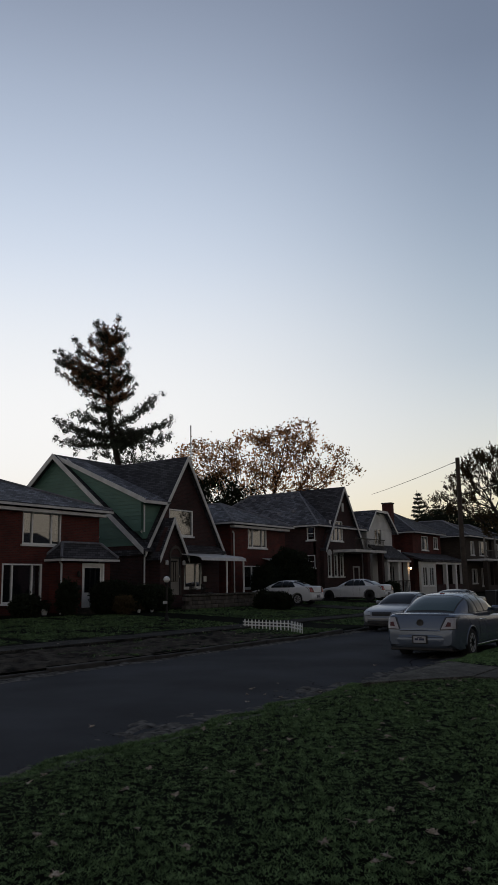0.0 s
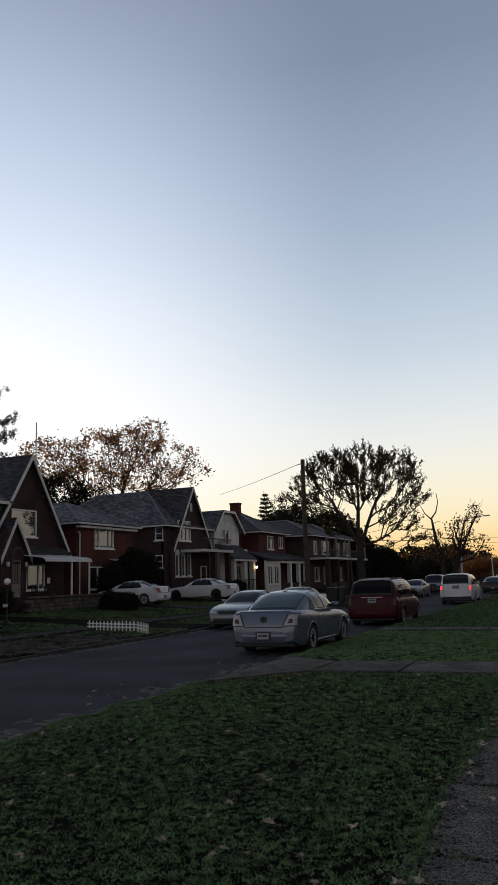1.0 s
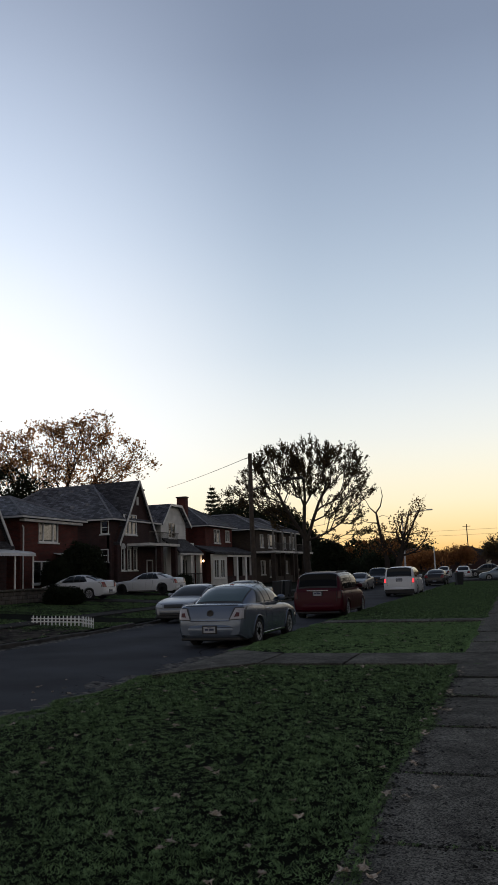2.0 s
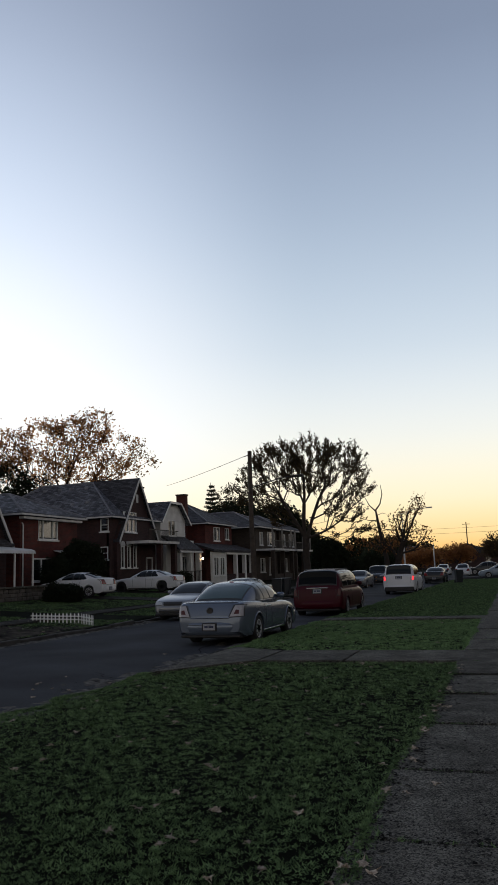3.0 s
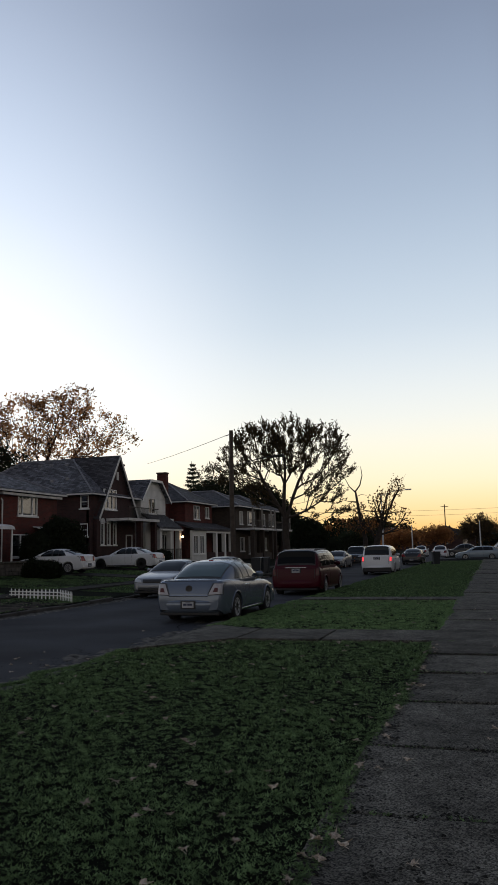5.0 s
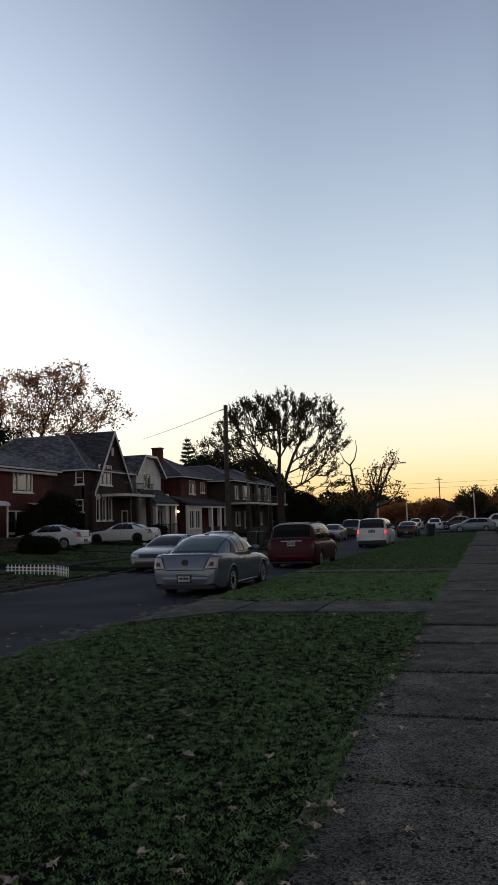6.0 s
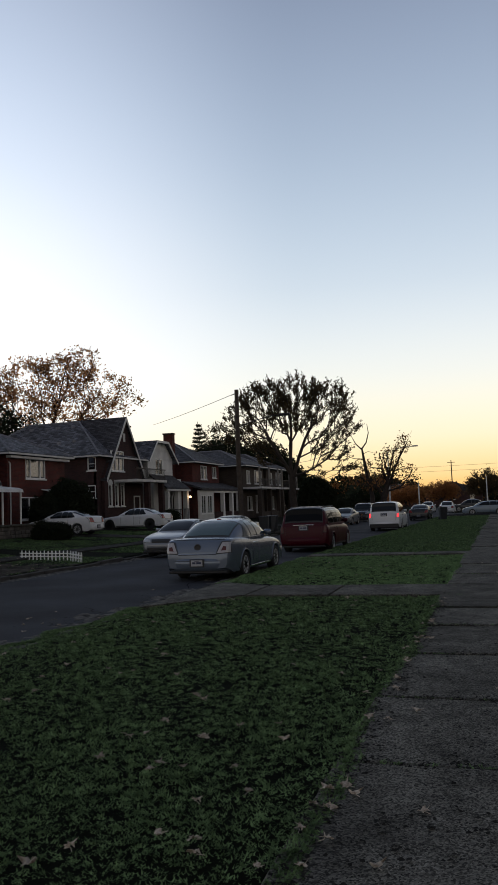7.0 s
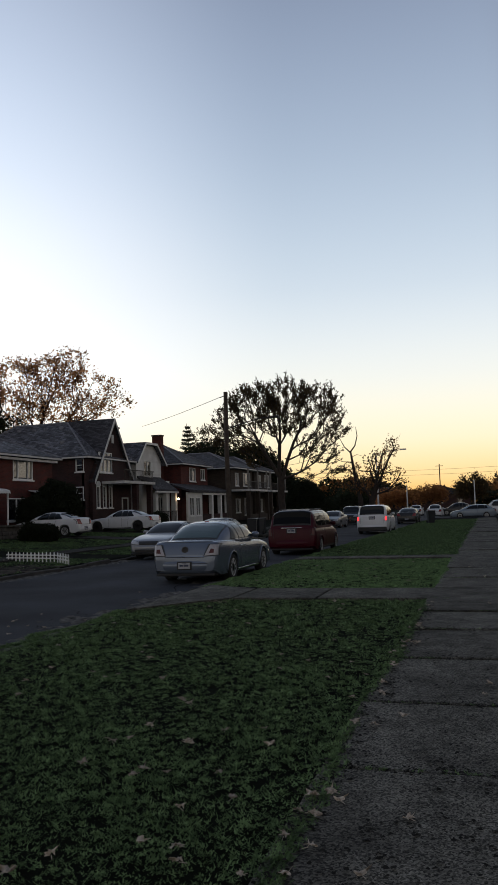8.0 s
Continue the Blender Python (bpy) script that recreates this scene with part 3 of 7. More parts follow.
def pierced(bm, axis, at, thick, u0, u1, z0, z1, holes):
    """A wall of that thickness behind the plane axis = at, from u0 to u1, in one piece, with rectangular openings (u0, u1, z0, z1)."""
    us = sorted({u0, u1, *(h[0] for h in holes), *(h[1] for h in holes)})
    zs = sorted({z0, z1, *(h[2] for h in holes), *(h[3] for h in holes)})
    made, corner = [], {}

    def solid(i, k):
        if not (0 <= i < len(us) - 1 and 0 <= k < len(zs) - 1):
            return False
        u, z = (us[i] + us[i + 1]) / 2, (zs[k] + zs[k + 1]) / 2
        return not any(h[0] < u < h[1] and h[2] < z < h[3] for h in holes)

    def vert(i, k, back):
        if (i, k, back) not in corner:
            d = thick if back else 0.0
            corner[i, k, back] = bm.verts.new((at - d, us[i], zs[k]) if axis == "x" else (us[i], at + d, zs[k]))
        return corner[i, k, back]
    for i in range(len(us) - 1):
        for k in range(len(zs) - 1):
            if not solid(i, k):
                continue
            ring = ((i, k), (i + 1, k), (i + 1, k + 1), (i, k + 1))
            for back in (0, 1):
                made.append(bm.faces.new([vert(*q, back) for q in ring]))
            for (p, q), (di, dk) in zip(zip(ring, ring[1:] + ring[:1]), ((0, -1), (1, 0), (0, 1), (-1, 0))):
                if not solid(i + di, k + dk):
                    made.append(bm.faces.new((vert(*p, 0), vert(*q, 0), vert(*q, 1), vert(*p, 1))))
    bmesh.ops.recalc_face_normals(bm, faces=made)


def less(me, cutter):
    """The mesh with the solid in the bmesh cutter taken out of it."""
    cme = bpy.data.meshes.new("cutter")
    bmesh.ops.recalc_face_normals(cutter, faces=cutter.faces[:])
    cutter.to_mesh(cme)
    cutter.free()
    ob, cut = new("raw_solid", me), new("cutter", cme)
    md = ob.modifiers.new("opening", "BOOLEAN")
    md.operation, md.solver, md.object = "DIFFERENCE", "EXACT", cut
    done = bpy.data.meshes.new_from_object(ob.evaluated_get(bpy.context.evaluated_depsgraph_get()))
    mats = list(me.materials)
    bpy.data.objects.remove(ob), bpy.data.objects.remove(cut)
    if not done.materials:
        for m in mats:
            done.materials.append(m)
    return done


def gable_wall(house, x, pts, thick, hole, mat):
    """A gable in one piece over the outline pts (y, z), with a window opening."""
    bm = bmesh.new()
    prism(bm, [(x, y, z) for y, z in pts], (-thick, 0, 0))
    cut = bmesh.new()
    box(cut, x - thick - 0.1, x + 0.1, *hole)
    new("front_gable", less(finish("front_gable", bm, mat), cut)).parent = house


def window(parent, axis, at, u0, u1, z0, z1, lights=1, mat=None, curtain=0.0, sill=True, bars=0, name="window"):
    """A window in an opening: frame, mullions, panes, sill, and a curtain behind where one hangs.
    axis x: it faces +x; axis y: it faces -y."""
    mat = mat or WHITE

    def span(bm, a, b, c, d, near, deep, edge=0.0):
        if axis == "x":
            box(bm, at - deep, at - near, a, b, c, d, edge)
        else:
            box(bm, a, b, at + near, at + deep, c, d, edge)
    f = 0.07
    bm = bmesh.new()
    for a, b, c, d in ((u0 + 0.003, u0 + f, z0 + 0.003, z1 - 0.003), (u1 - f, u1 - 0.003, z0 + 0.003, z1 - 0.003), (u0 + f, u1 - f, z0 + 0.003, z0 + f), (u0 + f, u1 - f, z1 - f, z1 - 0.003)):
        span(bm, a, b, c, d, -0.02, 0.1)
    top = part(name, bm, mat, parent)
    edges = [u0 + (u1 - u0) * k for k in ({1: (0, 1), 2: (0, 0.5, 1), 3: (0, 0.25, 0.75, 1), 4: (0, 1 / 3, 2 / 3, 1)}[lights])]
    for e in edges[1:-1]:
        bm = bmesh.new()
        span(bm, e - 0.035, e + 0.035, z0 + f, z1 - f, -0.01, 0.09)
        part("mullion", bm, mat, top)
    if bars:
        for k in range(1, bars + 1):
            z = z0 + (z1 - z0) * k / (bars + 1)
            bm = bmesh.new()
            span(bm, u0 + f, u1 - f, z - 0.025, z + 0.025, 0.0, 0.06)
            part("glazing_bar", bm, mat, top)
    for a, b in zip(edges, edges[1:]):
        bm = bmesh.new()
        span(bm, a + 0.04, b - 0.04, z0 + 0.05, z1 - 0.05, 0.052, 0.06)
        ob = part("pane", bm, GLASS, top)
        ob.visible_shadow = False
    if sill:
        bm = bmesh.new()
        span(bm, u0 - 0.08, u1 + 0.08, z0 - 0.09, z0 - 0.002, -0.09, 0.05)
        part("sill", bm, mat, top)
    if curtain:
        bm = bmesh.new()
        n = 24
        for k in range(n):
            a, b = u0 + (u1 - u0) * k / n, u0 + (u1 - u0) * (k + 1) / n
            da = 0.085 + 0.006 * math.sin(k * 1.9)
            lo = z0 + (z1 - z0) * (1 - curtain)
            span(bm, a - 0.004, b + 0.004, lo, z1 - 0.02, da, da + 0.02)
        part("curtain", bm, CURTAIN, top, "pale drawn curtain")
    return top


def slab_roof(bm, pts, thick=0.14):
    """One roof plane, pushed down by its thickness."""
    prism(bm, pts, (0, 0, -thick))


def hip_roof(house, x0, x1, y0, y1, z, rise, mat, over=0.45, ridge=None, trim=None):
    """Four planes over the rectangle; ridge along the longer side unless given."""
    x0, x1, y0, y1 = x0 - over, x1 + over, y0 - over, y1 + over
    cx, cy = (x0 + x1) / 2, (y0 + y1) / 2
    if (y1 - y0) > (x1 - x0):
        h = (x1 - x0) / 2 * 0.96
        a, b = (cx, y0 + h, z + rise), (cx, y1 - h, z + rise)
    else:
        h = (y1 - y0) / 2 * 0.96
        a, b = (x0 + h, cy, z + rise), (x1 - h, cy, z + rise)
    p = [(x0, y0, z), (x1, y0, z), (x1, y1, z), (x0, y1, z)]
    bm = bmesh.new()
    vs = [bm.verts.new(q) for q in (*p, a, b)]
    lo = [bm.verts.new((q[0], q[1], q[2] - 0.05)) for q in p]
    long_y = (y1 - y0) > (x1 - x0)
    faces = ((0, 1, 4), (1, 2, 5, 4), (2, 3, 5), (3, 0, 4, 5)) if long_y else ((0, 1, 5, 4), (1, 2, 5), (2, 3, 4, 5), (3, 0, 4))
    for q in faces:
        bm.faces.new([vs[i] for i in q])
    for i in range(4):
        bm.faces.new((vs[i], lo[i], lo[(i + 1) % 4], vs[(i + 1) % 4]))
    bm.faces.new(lo)
    bmesh.ops.recalc_face_normals(bm, faces=bm.faces[:])
    roof = part("roof", bm, mat, house)
    for u, v in ((p[0], a), (p[1], a if long_y else b), (p[2], b), (p[3], b if long_y else a), (a, b)):
        bm = bmesh.new()
        tube(bm, Vector(u) + Vector((0, 0, 0.02)), Vector(v) + Vector((0, 0, 0.02)), 0.07, 0.07, 6)
        part("ridge_cap", bm, RIDGE, roof)
    bm = bmesh.new()
    t = 0.05
    for q in ((x0 - t, x1 + t, y0 - t, y0 + 0.02), (x1 - 0.02, x1 + t, y0 + 0.02, y1), (x0 - t, x0 + 0.02, y0 + 0.02, y1), (x0 - t, x1 + t, y1, y1 + t)):
        box(bm, *q, z - 0.16, z - 0.055)
    part("gutter", bm, trim or OFFWHITE, roof)
    return roof


def gable_roof_x(house, x0, x1, y0, y1, z0a, z0b, peak_y, peak_z, mat, over=0.35, front=0.35, trim=None):
    """A roof whose ridge runs along x (its gable faces the street at x1). z0a, z0b: eave heights at y0 and y1."""
    roof = None
    for ye, ze, s in ((y0, z0a, -1), (y1, z0b, 1)):
        slope = (peak_z - ze) / abs(peak_y - ye)
        yo, zo = ye + s * over, ze - slope * over
        bm = bmesh.new()
        slab_roof(bm, [(x0, yo, zo), (x1 + front, yo, zo), (x1 + front, peak_y, peak_z), (x0, peak_y, peak_z)], 0.16)
        ob = part("roof", bm, mat, house)
        roof = roof or ob
        bm = bmesh.new()
        d = Vector((0, peak_y - yo, peak_z - zo)).normalized()
        nrm = Vector((0, d.z, -d.y)) * (1 if s > 0 else -1)
        a, b = Vector((x1 + front, yo, zo + 0.02)), Vector((x1 + front, peak_y, peak_z + 0.02))
        w = Vector((0, 0, -0.30))
        prism(bm, [a, b, b + w, a + w], (0.05, 0, 0))
        part("bargeboard", bm, trim or OFFWHITE, ob)
    return roof


def vent(roof, x, y, z):
    bm = bmesh.new()
    box(bm, x - 0.16, x + 0.16, y - 0.17, y + 0.15, z - 0.16, z + 0.10, 0.03)
    part("roof_vent", bm, RIDGE, roof)


def chimney(house, x0, x1, y0, y1, z0, z1, mat):
    bm = bmesh.new()
    box(bm, x0, x1, y0, y1, z0, z1)
    c = part("chimney", bm, mat, house)
    bm = bmesh.new()
    box(bm, x0 - 0.06, x1 + 0.06, y0 - 0.06, y1 + 0.06, z1, z1 + 0.12)
    part("chimney_cap", bm, STONE, c)


def downpipe(house, x, y, z0, z1, mat=None):
    bm = bmesh.new()
    tube(bm, (x, y, z0), (x, y, z1), 0.045, 0.045, 8)
    tube(bm, (x, y, z1), (x - 0.2, y, z1 + 0.22), 0.045, 0.045, 8)
    part("downpipe", bm, mat or OFFWHITE, house)


def shell(house, x0, x1, y0, y1, z1, mat, front=(), side=(), z0=None):
    """Four brick walls on a foundation, hollow, with openings to the street and on the side that faces -y."""
    z0 = BASE - 0.5 if z0 is None else z0
    t = 0.28
    for name, axis, at, a, b, holes in (("front_wall", "x", x1, y0, y1, front), ("side_wall", "y", y0, x0, x1 - t, side)):
        bm = bmesh.new()
        pierced(bm, axis, at, t, a, b, z0, z1, holes)
        part(name, bm, mat, house)
    bm = bmesh.new()
    box(bm, x0, x1 - t, y1 - t, y1, z0, z1)
    part("side_wall", bm, mat, house)
    bm = bmesh.new()
    box(bm, x0, x0 + t, y0 + t, y1 - t, z0, z1)
    part("rear_wall", bm, mat, house)
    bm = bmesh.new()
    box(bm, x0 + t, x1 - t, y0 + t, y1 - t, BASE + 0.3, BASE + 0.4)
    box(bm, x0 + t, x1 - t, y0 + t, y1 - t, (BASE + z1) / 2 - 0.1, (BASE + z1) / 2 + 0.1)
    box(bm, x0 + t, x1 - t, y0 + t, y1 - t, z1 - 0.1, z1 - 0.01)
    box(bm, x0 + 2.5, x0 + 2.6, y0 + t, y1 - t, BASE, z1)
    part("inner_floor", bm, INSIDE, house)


def door(parent, axis, at, u0, u1, z0, z1, mat=None, leaf=None, glazed=True):
    """A door leaf in a frame, with a glazed upper panel and a knob."""
    mat = mat or WHITE

    def span(bm, a, b, c, d, near, deep):
        if axis == "x":
            box(bm, at - deep, at - near, a, b, c, d)
        else:
            box(bm, a, b, at + near, at + deep, c, d)
    bm = bmesh.new()
    span(bm, u0, u0 + 0.1, z0, z1, -0.03, 0.12), span(bm, u1 - 0.1, u1, z0, z1, -0.03, 0.12), span(bm, u0 + 0.1, u1 - 0.1, z1 - 0.1, z1, -0.03, 0.12)
    top = part("door", bm, mat, parent)
    bm = bmesh.new()
    span(bm, u0 + 0.1, u1 - 0.1, z0, z1 - 0.1, 0.06, 0.11)
    part("leaf", bm, leaf or mat, top)
    if glazed:
        bm = bmesh.new()
        span(bm, u0 + 0.22, u1 - 0.22, z0 + (z1 - z0) * 0.34, z1 - 0.22, 0.045, 0.058)
        part("pane", bm, CAR_GLASS, top)
        for k in (1, 2):
            u = u0 + 0.22 + (u1 - u0 - 0.44) * k / 3
            bm = bmesh.new()
            span(bm, u - 0.015, u + 0.015, z0 + (z1 - z0) * 0.34, z1 - 0.22, 0.03, 0.044)
            part("grille_bar", bm, METAL_DARK, top)
    bm = bmesh.new()
    span(bm, u1 - 0.2, u1 - 0.14, z0 + 0.95, z0 + 1.02, -0.02, 0.059)
    part("handle", bm, CHROME, top)


# the red brick two-storey house with a hipped roof and a brick vestibule
def red_brick_house():
    h = thing("house", "two-storey red brick house with hipped grey roof and brick vestibule", "house")
    X, e = -28.0, 5.45
    win = ((22.85, 25.1, 1.2, 2.93), (23.9, 26.2, 3.8, 5.28))
    shell(h, -37.5, X, 16.5, 28.75, e, BRICK_RED, win, ())
    for k, w in enumerate(win):
        window(h, "x", X, *w, lights=3, curtain=0.0 if k == 0 else 0.62)
    hip_roof(h, -37.5, X, 16.5, 28.75, e + 0.17, 1.95, SHINGLE)
    bm = bmesh.new()
    box(bm, X, X + 0.35, 16.3, 28.9, e - 0.2, e - 0.06)
    part("fascia", bm, OFFWHITE, h)
    # vestibule
    v = -27.2
    bm = bmesh.new()
    pierced(bm, "x", v, 0.25, 25.55, 28.74, 0.3, 2.98, ((26.85, 28.3, 0.9, 2.96),))
    box(bm, X, v - 0.25, 25.55, 25.8, 0.3, 2.98), box(bm, X, v - 0.25, 28.49, 28.74, 0.3, 2.98)
    part("vestibule_wall", bm, BRICK_RED, h)
    door(h, "x", v, 26.85, 28.3, 0.9, 2.96)
    hip_roof(h, X + 0.1, v, 25.55, 28.74, 3.2, 0.7, SHINGLE_DARK, 0.28)
    downpipe(h, v + 0.05, 25.5, 0.6, 2.9)
    boxpart("step", (v, v + 1.0, 26.6, 28.5, 0.3, 0.88), CONCRETE, h)
    boxpart("letter_box", (v, v + 0.12, 26.35, 26.7, 1.75, 1.95), METAL_DARK, h)
    bm = bmesh.new()
    lathe(bm, [(0.03, -0.12), (0.08, -0.1), (0.08, 0.1), (0.04, 0.14)], (v + 0.1, 26.55, 2.45), sides=10)
    part("wall_lamp", bm, METAL_DARK, h)
    return h


red_brick_house()


# the brown brick house with steep gables, green side gable and green dormer
def green_gable_house():
    h = thing("house", "brown brick gabled house with green-sided gable and steep dark roof", "house")
    X, R = -28.0, -41.3
    Y0, Y1 = 32.0, 39.0
    px_, pz = -34.65, 9.45
    front = ((34.25, 36.4, 4.62, 6.1), (35.1, 37.2, 1.7, 3.1))
    t = 0.28
    bm = bmesh.new()
    pierced(bm, "x", X, t, Y0, Y1, 0.2, 4.1, (front[1],))
    part("front_wall", bm, BRICK_BROWN, h)
    # front gable above the eaves, in strips round its window
    gy, gz = 35.62, 9.1

    gable_wall(h, X, [(32.29, 4.1), (38.95, 4.1), (gy, gz)], t, front[0], BRICK_BROWN)
    window(h, "x", X, *front[0], lights=1, curtain=0.95)
    window(h, "x", X, *front[1], lights=3)
    gable_roof_x(h, px_, X, 32.15, 39.05, 4.0, 4.0, gy, 9.2, SHINGLE_DARK, 0.25, 0.3)
    # side wall, lower brick and upper green gable
    bm = bmesh.new()
    pierced(bm, "y", Y0, t, R, X - t, 0.2, 4.0, ((-31.2, -29.0, 1.0, 1.9),))
    part("side_wall", bm, BRICK_BROWN, h)
    window(h, "y", Y0, -31.2, -29.0, 1.0, 1.9, lights=2, mat=OFFWHITE)
    bm = bmesh.new()
    prism(bm, [(R, Y0 + 0.02, 4.0), (X, Y0 + 0.02, 4.0), (px_, Y0 + 0.02, pz)], (0, t - 0.04, 0))
    gable = part("side_gable", bm, GREEN_SIDING, h)
    clapboards(gable, "y", Y0 + 0.02, 4.0, pz - 0.25, 0.21, lambda z: [(R + (z - 4.0) / (pz - 4.0) * (px_ - R), X + (z - 4.0) / (pz - 4.0) * (px_ - X))], GREEN_SIDING)
    window(h, "y", Y0 - 0.02, -32.1, -31.2, 4.6, 6.4, mat=OFFWHITE, bars=1)
    # main roof, ridge along the street
    for xe, s in ((X, 1), (R, -1)):
        slope = (pz - 4.0) / abs(px_ - xe)
        xo = xe + s * 0.4
        zo = 4.0 - slope * 0.4
        bm = bmesh.new()
        slab_roof(bm, [(px_, Y0 - 0.35, pz + 0.12), (px_, 39.2, pz + 0.12), (xo, 39.2, zo + 0.12), (xo, Y0 - 0.35, zo + 0.12)] if s > 0 else [(px_, Y0 - 0.35, pz + 0.12), (xo, Y0 - 0.35, zo + 0.12), (xo, 39.2, zo + 0.12), (px_, 39.2, pz + 0.12)], 0.15)
        roof = part("roof", bm, SHINGLE_DARK, h)
        bm = bmesh.new()
        a, b = Vector((px_, Y0 - 0.35, pz + 0.15)), Vector((xo, Y0 - 0.35, zo + 0.15))
        prism(bm, [a, b, b - Vector((0, 0, 0.32)), a - Vector((0, 0, 0.32))], (0, -0.05, 0))
        part("bargeboard", bm, OFFWHITE, roof)
    # shed dormer on the street slope, its green cheek flush with the side gable
    bm = bmesh.new()
    cheek = [(px_ + 0.6, Y0 + 0.06, pz - 0.35), (X - 0.05, Y0 + 0.06, 4.35), (X - 0.05, Y0 + 0.06, 6.45)]
    prism(bm, cheek, (0, 0.25, 0))
    box(bm, X - 0.3, X - 0.05, Y0 + 0.31, 34.2, 4.35, 6.45)
    dormer = part("dormer_wall", bm, GREEN_SIDING, h)

    def cheek_span(z):
        (ax, _, az), (bx, _, bz), (cx, _, cz) = cheek
        return [(bx + (ax - bx) * (z - bz) / (az - bz), bx if z < cz else cx + (ax - cx) * (z - cz) / (az - cz))]
    clapboards(dormer, "y", Y0 - 0.02, 4.75, pz - 0.6, 0.21, cheek_span, GREEN_SIDING)
    clapboards(dormer, "x", X - 0.05, 4.4, 6.4, 0.21, lambda z: [(Y0 + 0.06, 34.1)], GREEN_SIDING)
    bm = bmesh.new()
    slab_roof(bm, [(px_ + 0.2, Y0 - 0.15, pz - 0.02), (X + 0.35, Y0 - 0.15, 6.42), (X + 0.35, 34.0, 6.42), (px_ + 0.2, 34.0, pz - 0.02)], 0.12)
    dr = part("dormer_roof", bm, SHINGLE, h)
    bm = bmesh.new()
    a, b = Vector((px_ + 0.2, Y0 - 0.15, pz + 0.02)), Vector((X + 0.35, Y0 - 0.15, 6.46))
    prism(bm, [a, b, b - Vector((0, 0, 0.26)), a - Vector((0, 0, 0.26))], (0, -0.05, 0))
    part("bargeboard", bm, OFFWHITE, dr)
    bm = bmesh.new()
    a, b = Vector((px_ + 0.75, Y0 + 0.03, pz - 0.28)), Vector((X - 0.05, Y0 + 0.03, 4.62))
    prism(bm, [a, b, b + Vector((0, 0, 0.16)), a + Vector((0, 0, 0.16))], (0, 0.028, 0))
    part("cheek_trim", bm, OFFWHITE, dr)
    bm = bmesh.new()
    box(bm, X + 0.3, X + 0.42, Y0 - 0.15, 33.6, 6.22, 6.38)
    part("gutter", bm, OFFWHITE, dr)
    downpipe(h, X + 0.02, Y0 + 0.14, 4.7, 6.1)
    downpipe(h, X + 0.08, Y0 + 0.1, 0.7, 3.6, OFFWHITE)
    # entry with its own small steep gable
    v = -27.2
    bm = bmesh.new()
    pierced(bm, "x", v, 0.25, 32.55, 34.55, 0.3, 3.65, ((33.3, 34.3, 1.35, 3.4),))
    box(bm, X, v - 0.25, 32.55, 32.8, 0.3, 3.65), box(bm, X, v - 0.25, 34.3, 34.55, 0.3, 3.65)
    prism(bm, [(v, 32.4, 3.65), (v, 34.7, 3.65), (v, 33.5, 5.45)], (-0.25, 0, 0))
    part("entry_wall", bm, BRICK_BROWN, h)
    door(h, "x", v, 33.3, 34.3, 1.35, 3.4, DARKTRIM, GREY_SIDING)
    bm = bmesh.new()
    ring = [(v + 0.005, 33.8 + r * math.cos(q), 3.38 + r * 1.1 * math.sin(q)) for r, q in [(0.56, q) for q in np.linspace(0, math.pi, 13)] + [(0.42, q) for q in np.linspace(math.pi, 0, 13)]]
    prism(bm, ring, (0.05, 0, 0))
    part("door_arch", bm, STONE, h)
    gable_roof_x(h, X, v, 32.45, 34.65, 3.6, 3.6, 33.5, 5.5, SHINGLE_DARK, 0.15, 0.2, OFFWHITE)
    for y in (32.95, 34.42):
        bm = bmesh.new()
        lathe(bm, [(0.03, -0.12), (0.09, -0.1), (0.09, 0.1), (0.05, 0.14)], (v + 0.12, y, 3.05), sides=10)
        part("wall_lamp", bm, OFFWHITE, h)
    # porch: stone wall, awning with a scalloped rim, iron post
    bm = bmesh.new()
    box(bm, X, -25.7, 34.6, 39.0, 0.3, 1.0)
    part("porch_floor", bm, CONCRETE, h)
    wall = thing("porch_wall", "low rough stone porch wall with a flat coping", "wall", kind="structure")
    for row in range(4):
        y = 32.7 - (row % 2) * 0.25
        while y < 39.0:
            ln = random.uniform(0.35, 0.75)
            if row != 3 or random.random() < 0.9:
                bm = bmesh.new()
                box(bm, -25.72 + random.uniform(0, 0.05), -25.42, y, min(39.1, y + ln - 0.03), 0.42 + row * 0.21, 0.61 + row * 0.21, 0.025)
                part("stone", bm, STONE, wall)
            y += ln
    bm = bmesh.new()
    box(bm, -25.7, -25.5, 32.75, 39.0, 0.2, 1.28)
    part("core", bm, STONE, wall)
    bm = bmesh.new()
    box(bm, -25.78, -25.35, 32.6, 39.2, 1.285, 1.39, 0.02)
    part("coping", bm, CONCRETE, wall)
    aw = part("awning", awning_mesh(-28.0, -25.8, 34.3, 38.6, 3.66, 3.34), OFFWHITE, h, "weathered white metal porch awning with scalloped rim")
    for y in (36.8, 38.5):
        boxpart("post", (-25.92, -25.85, y - 0.04, y + 0.04, 1.0, 3.35), WHITE, h)
    return h


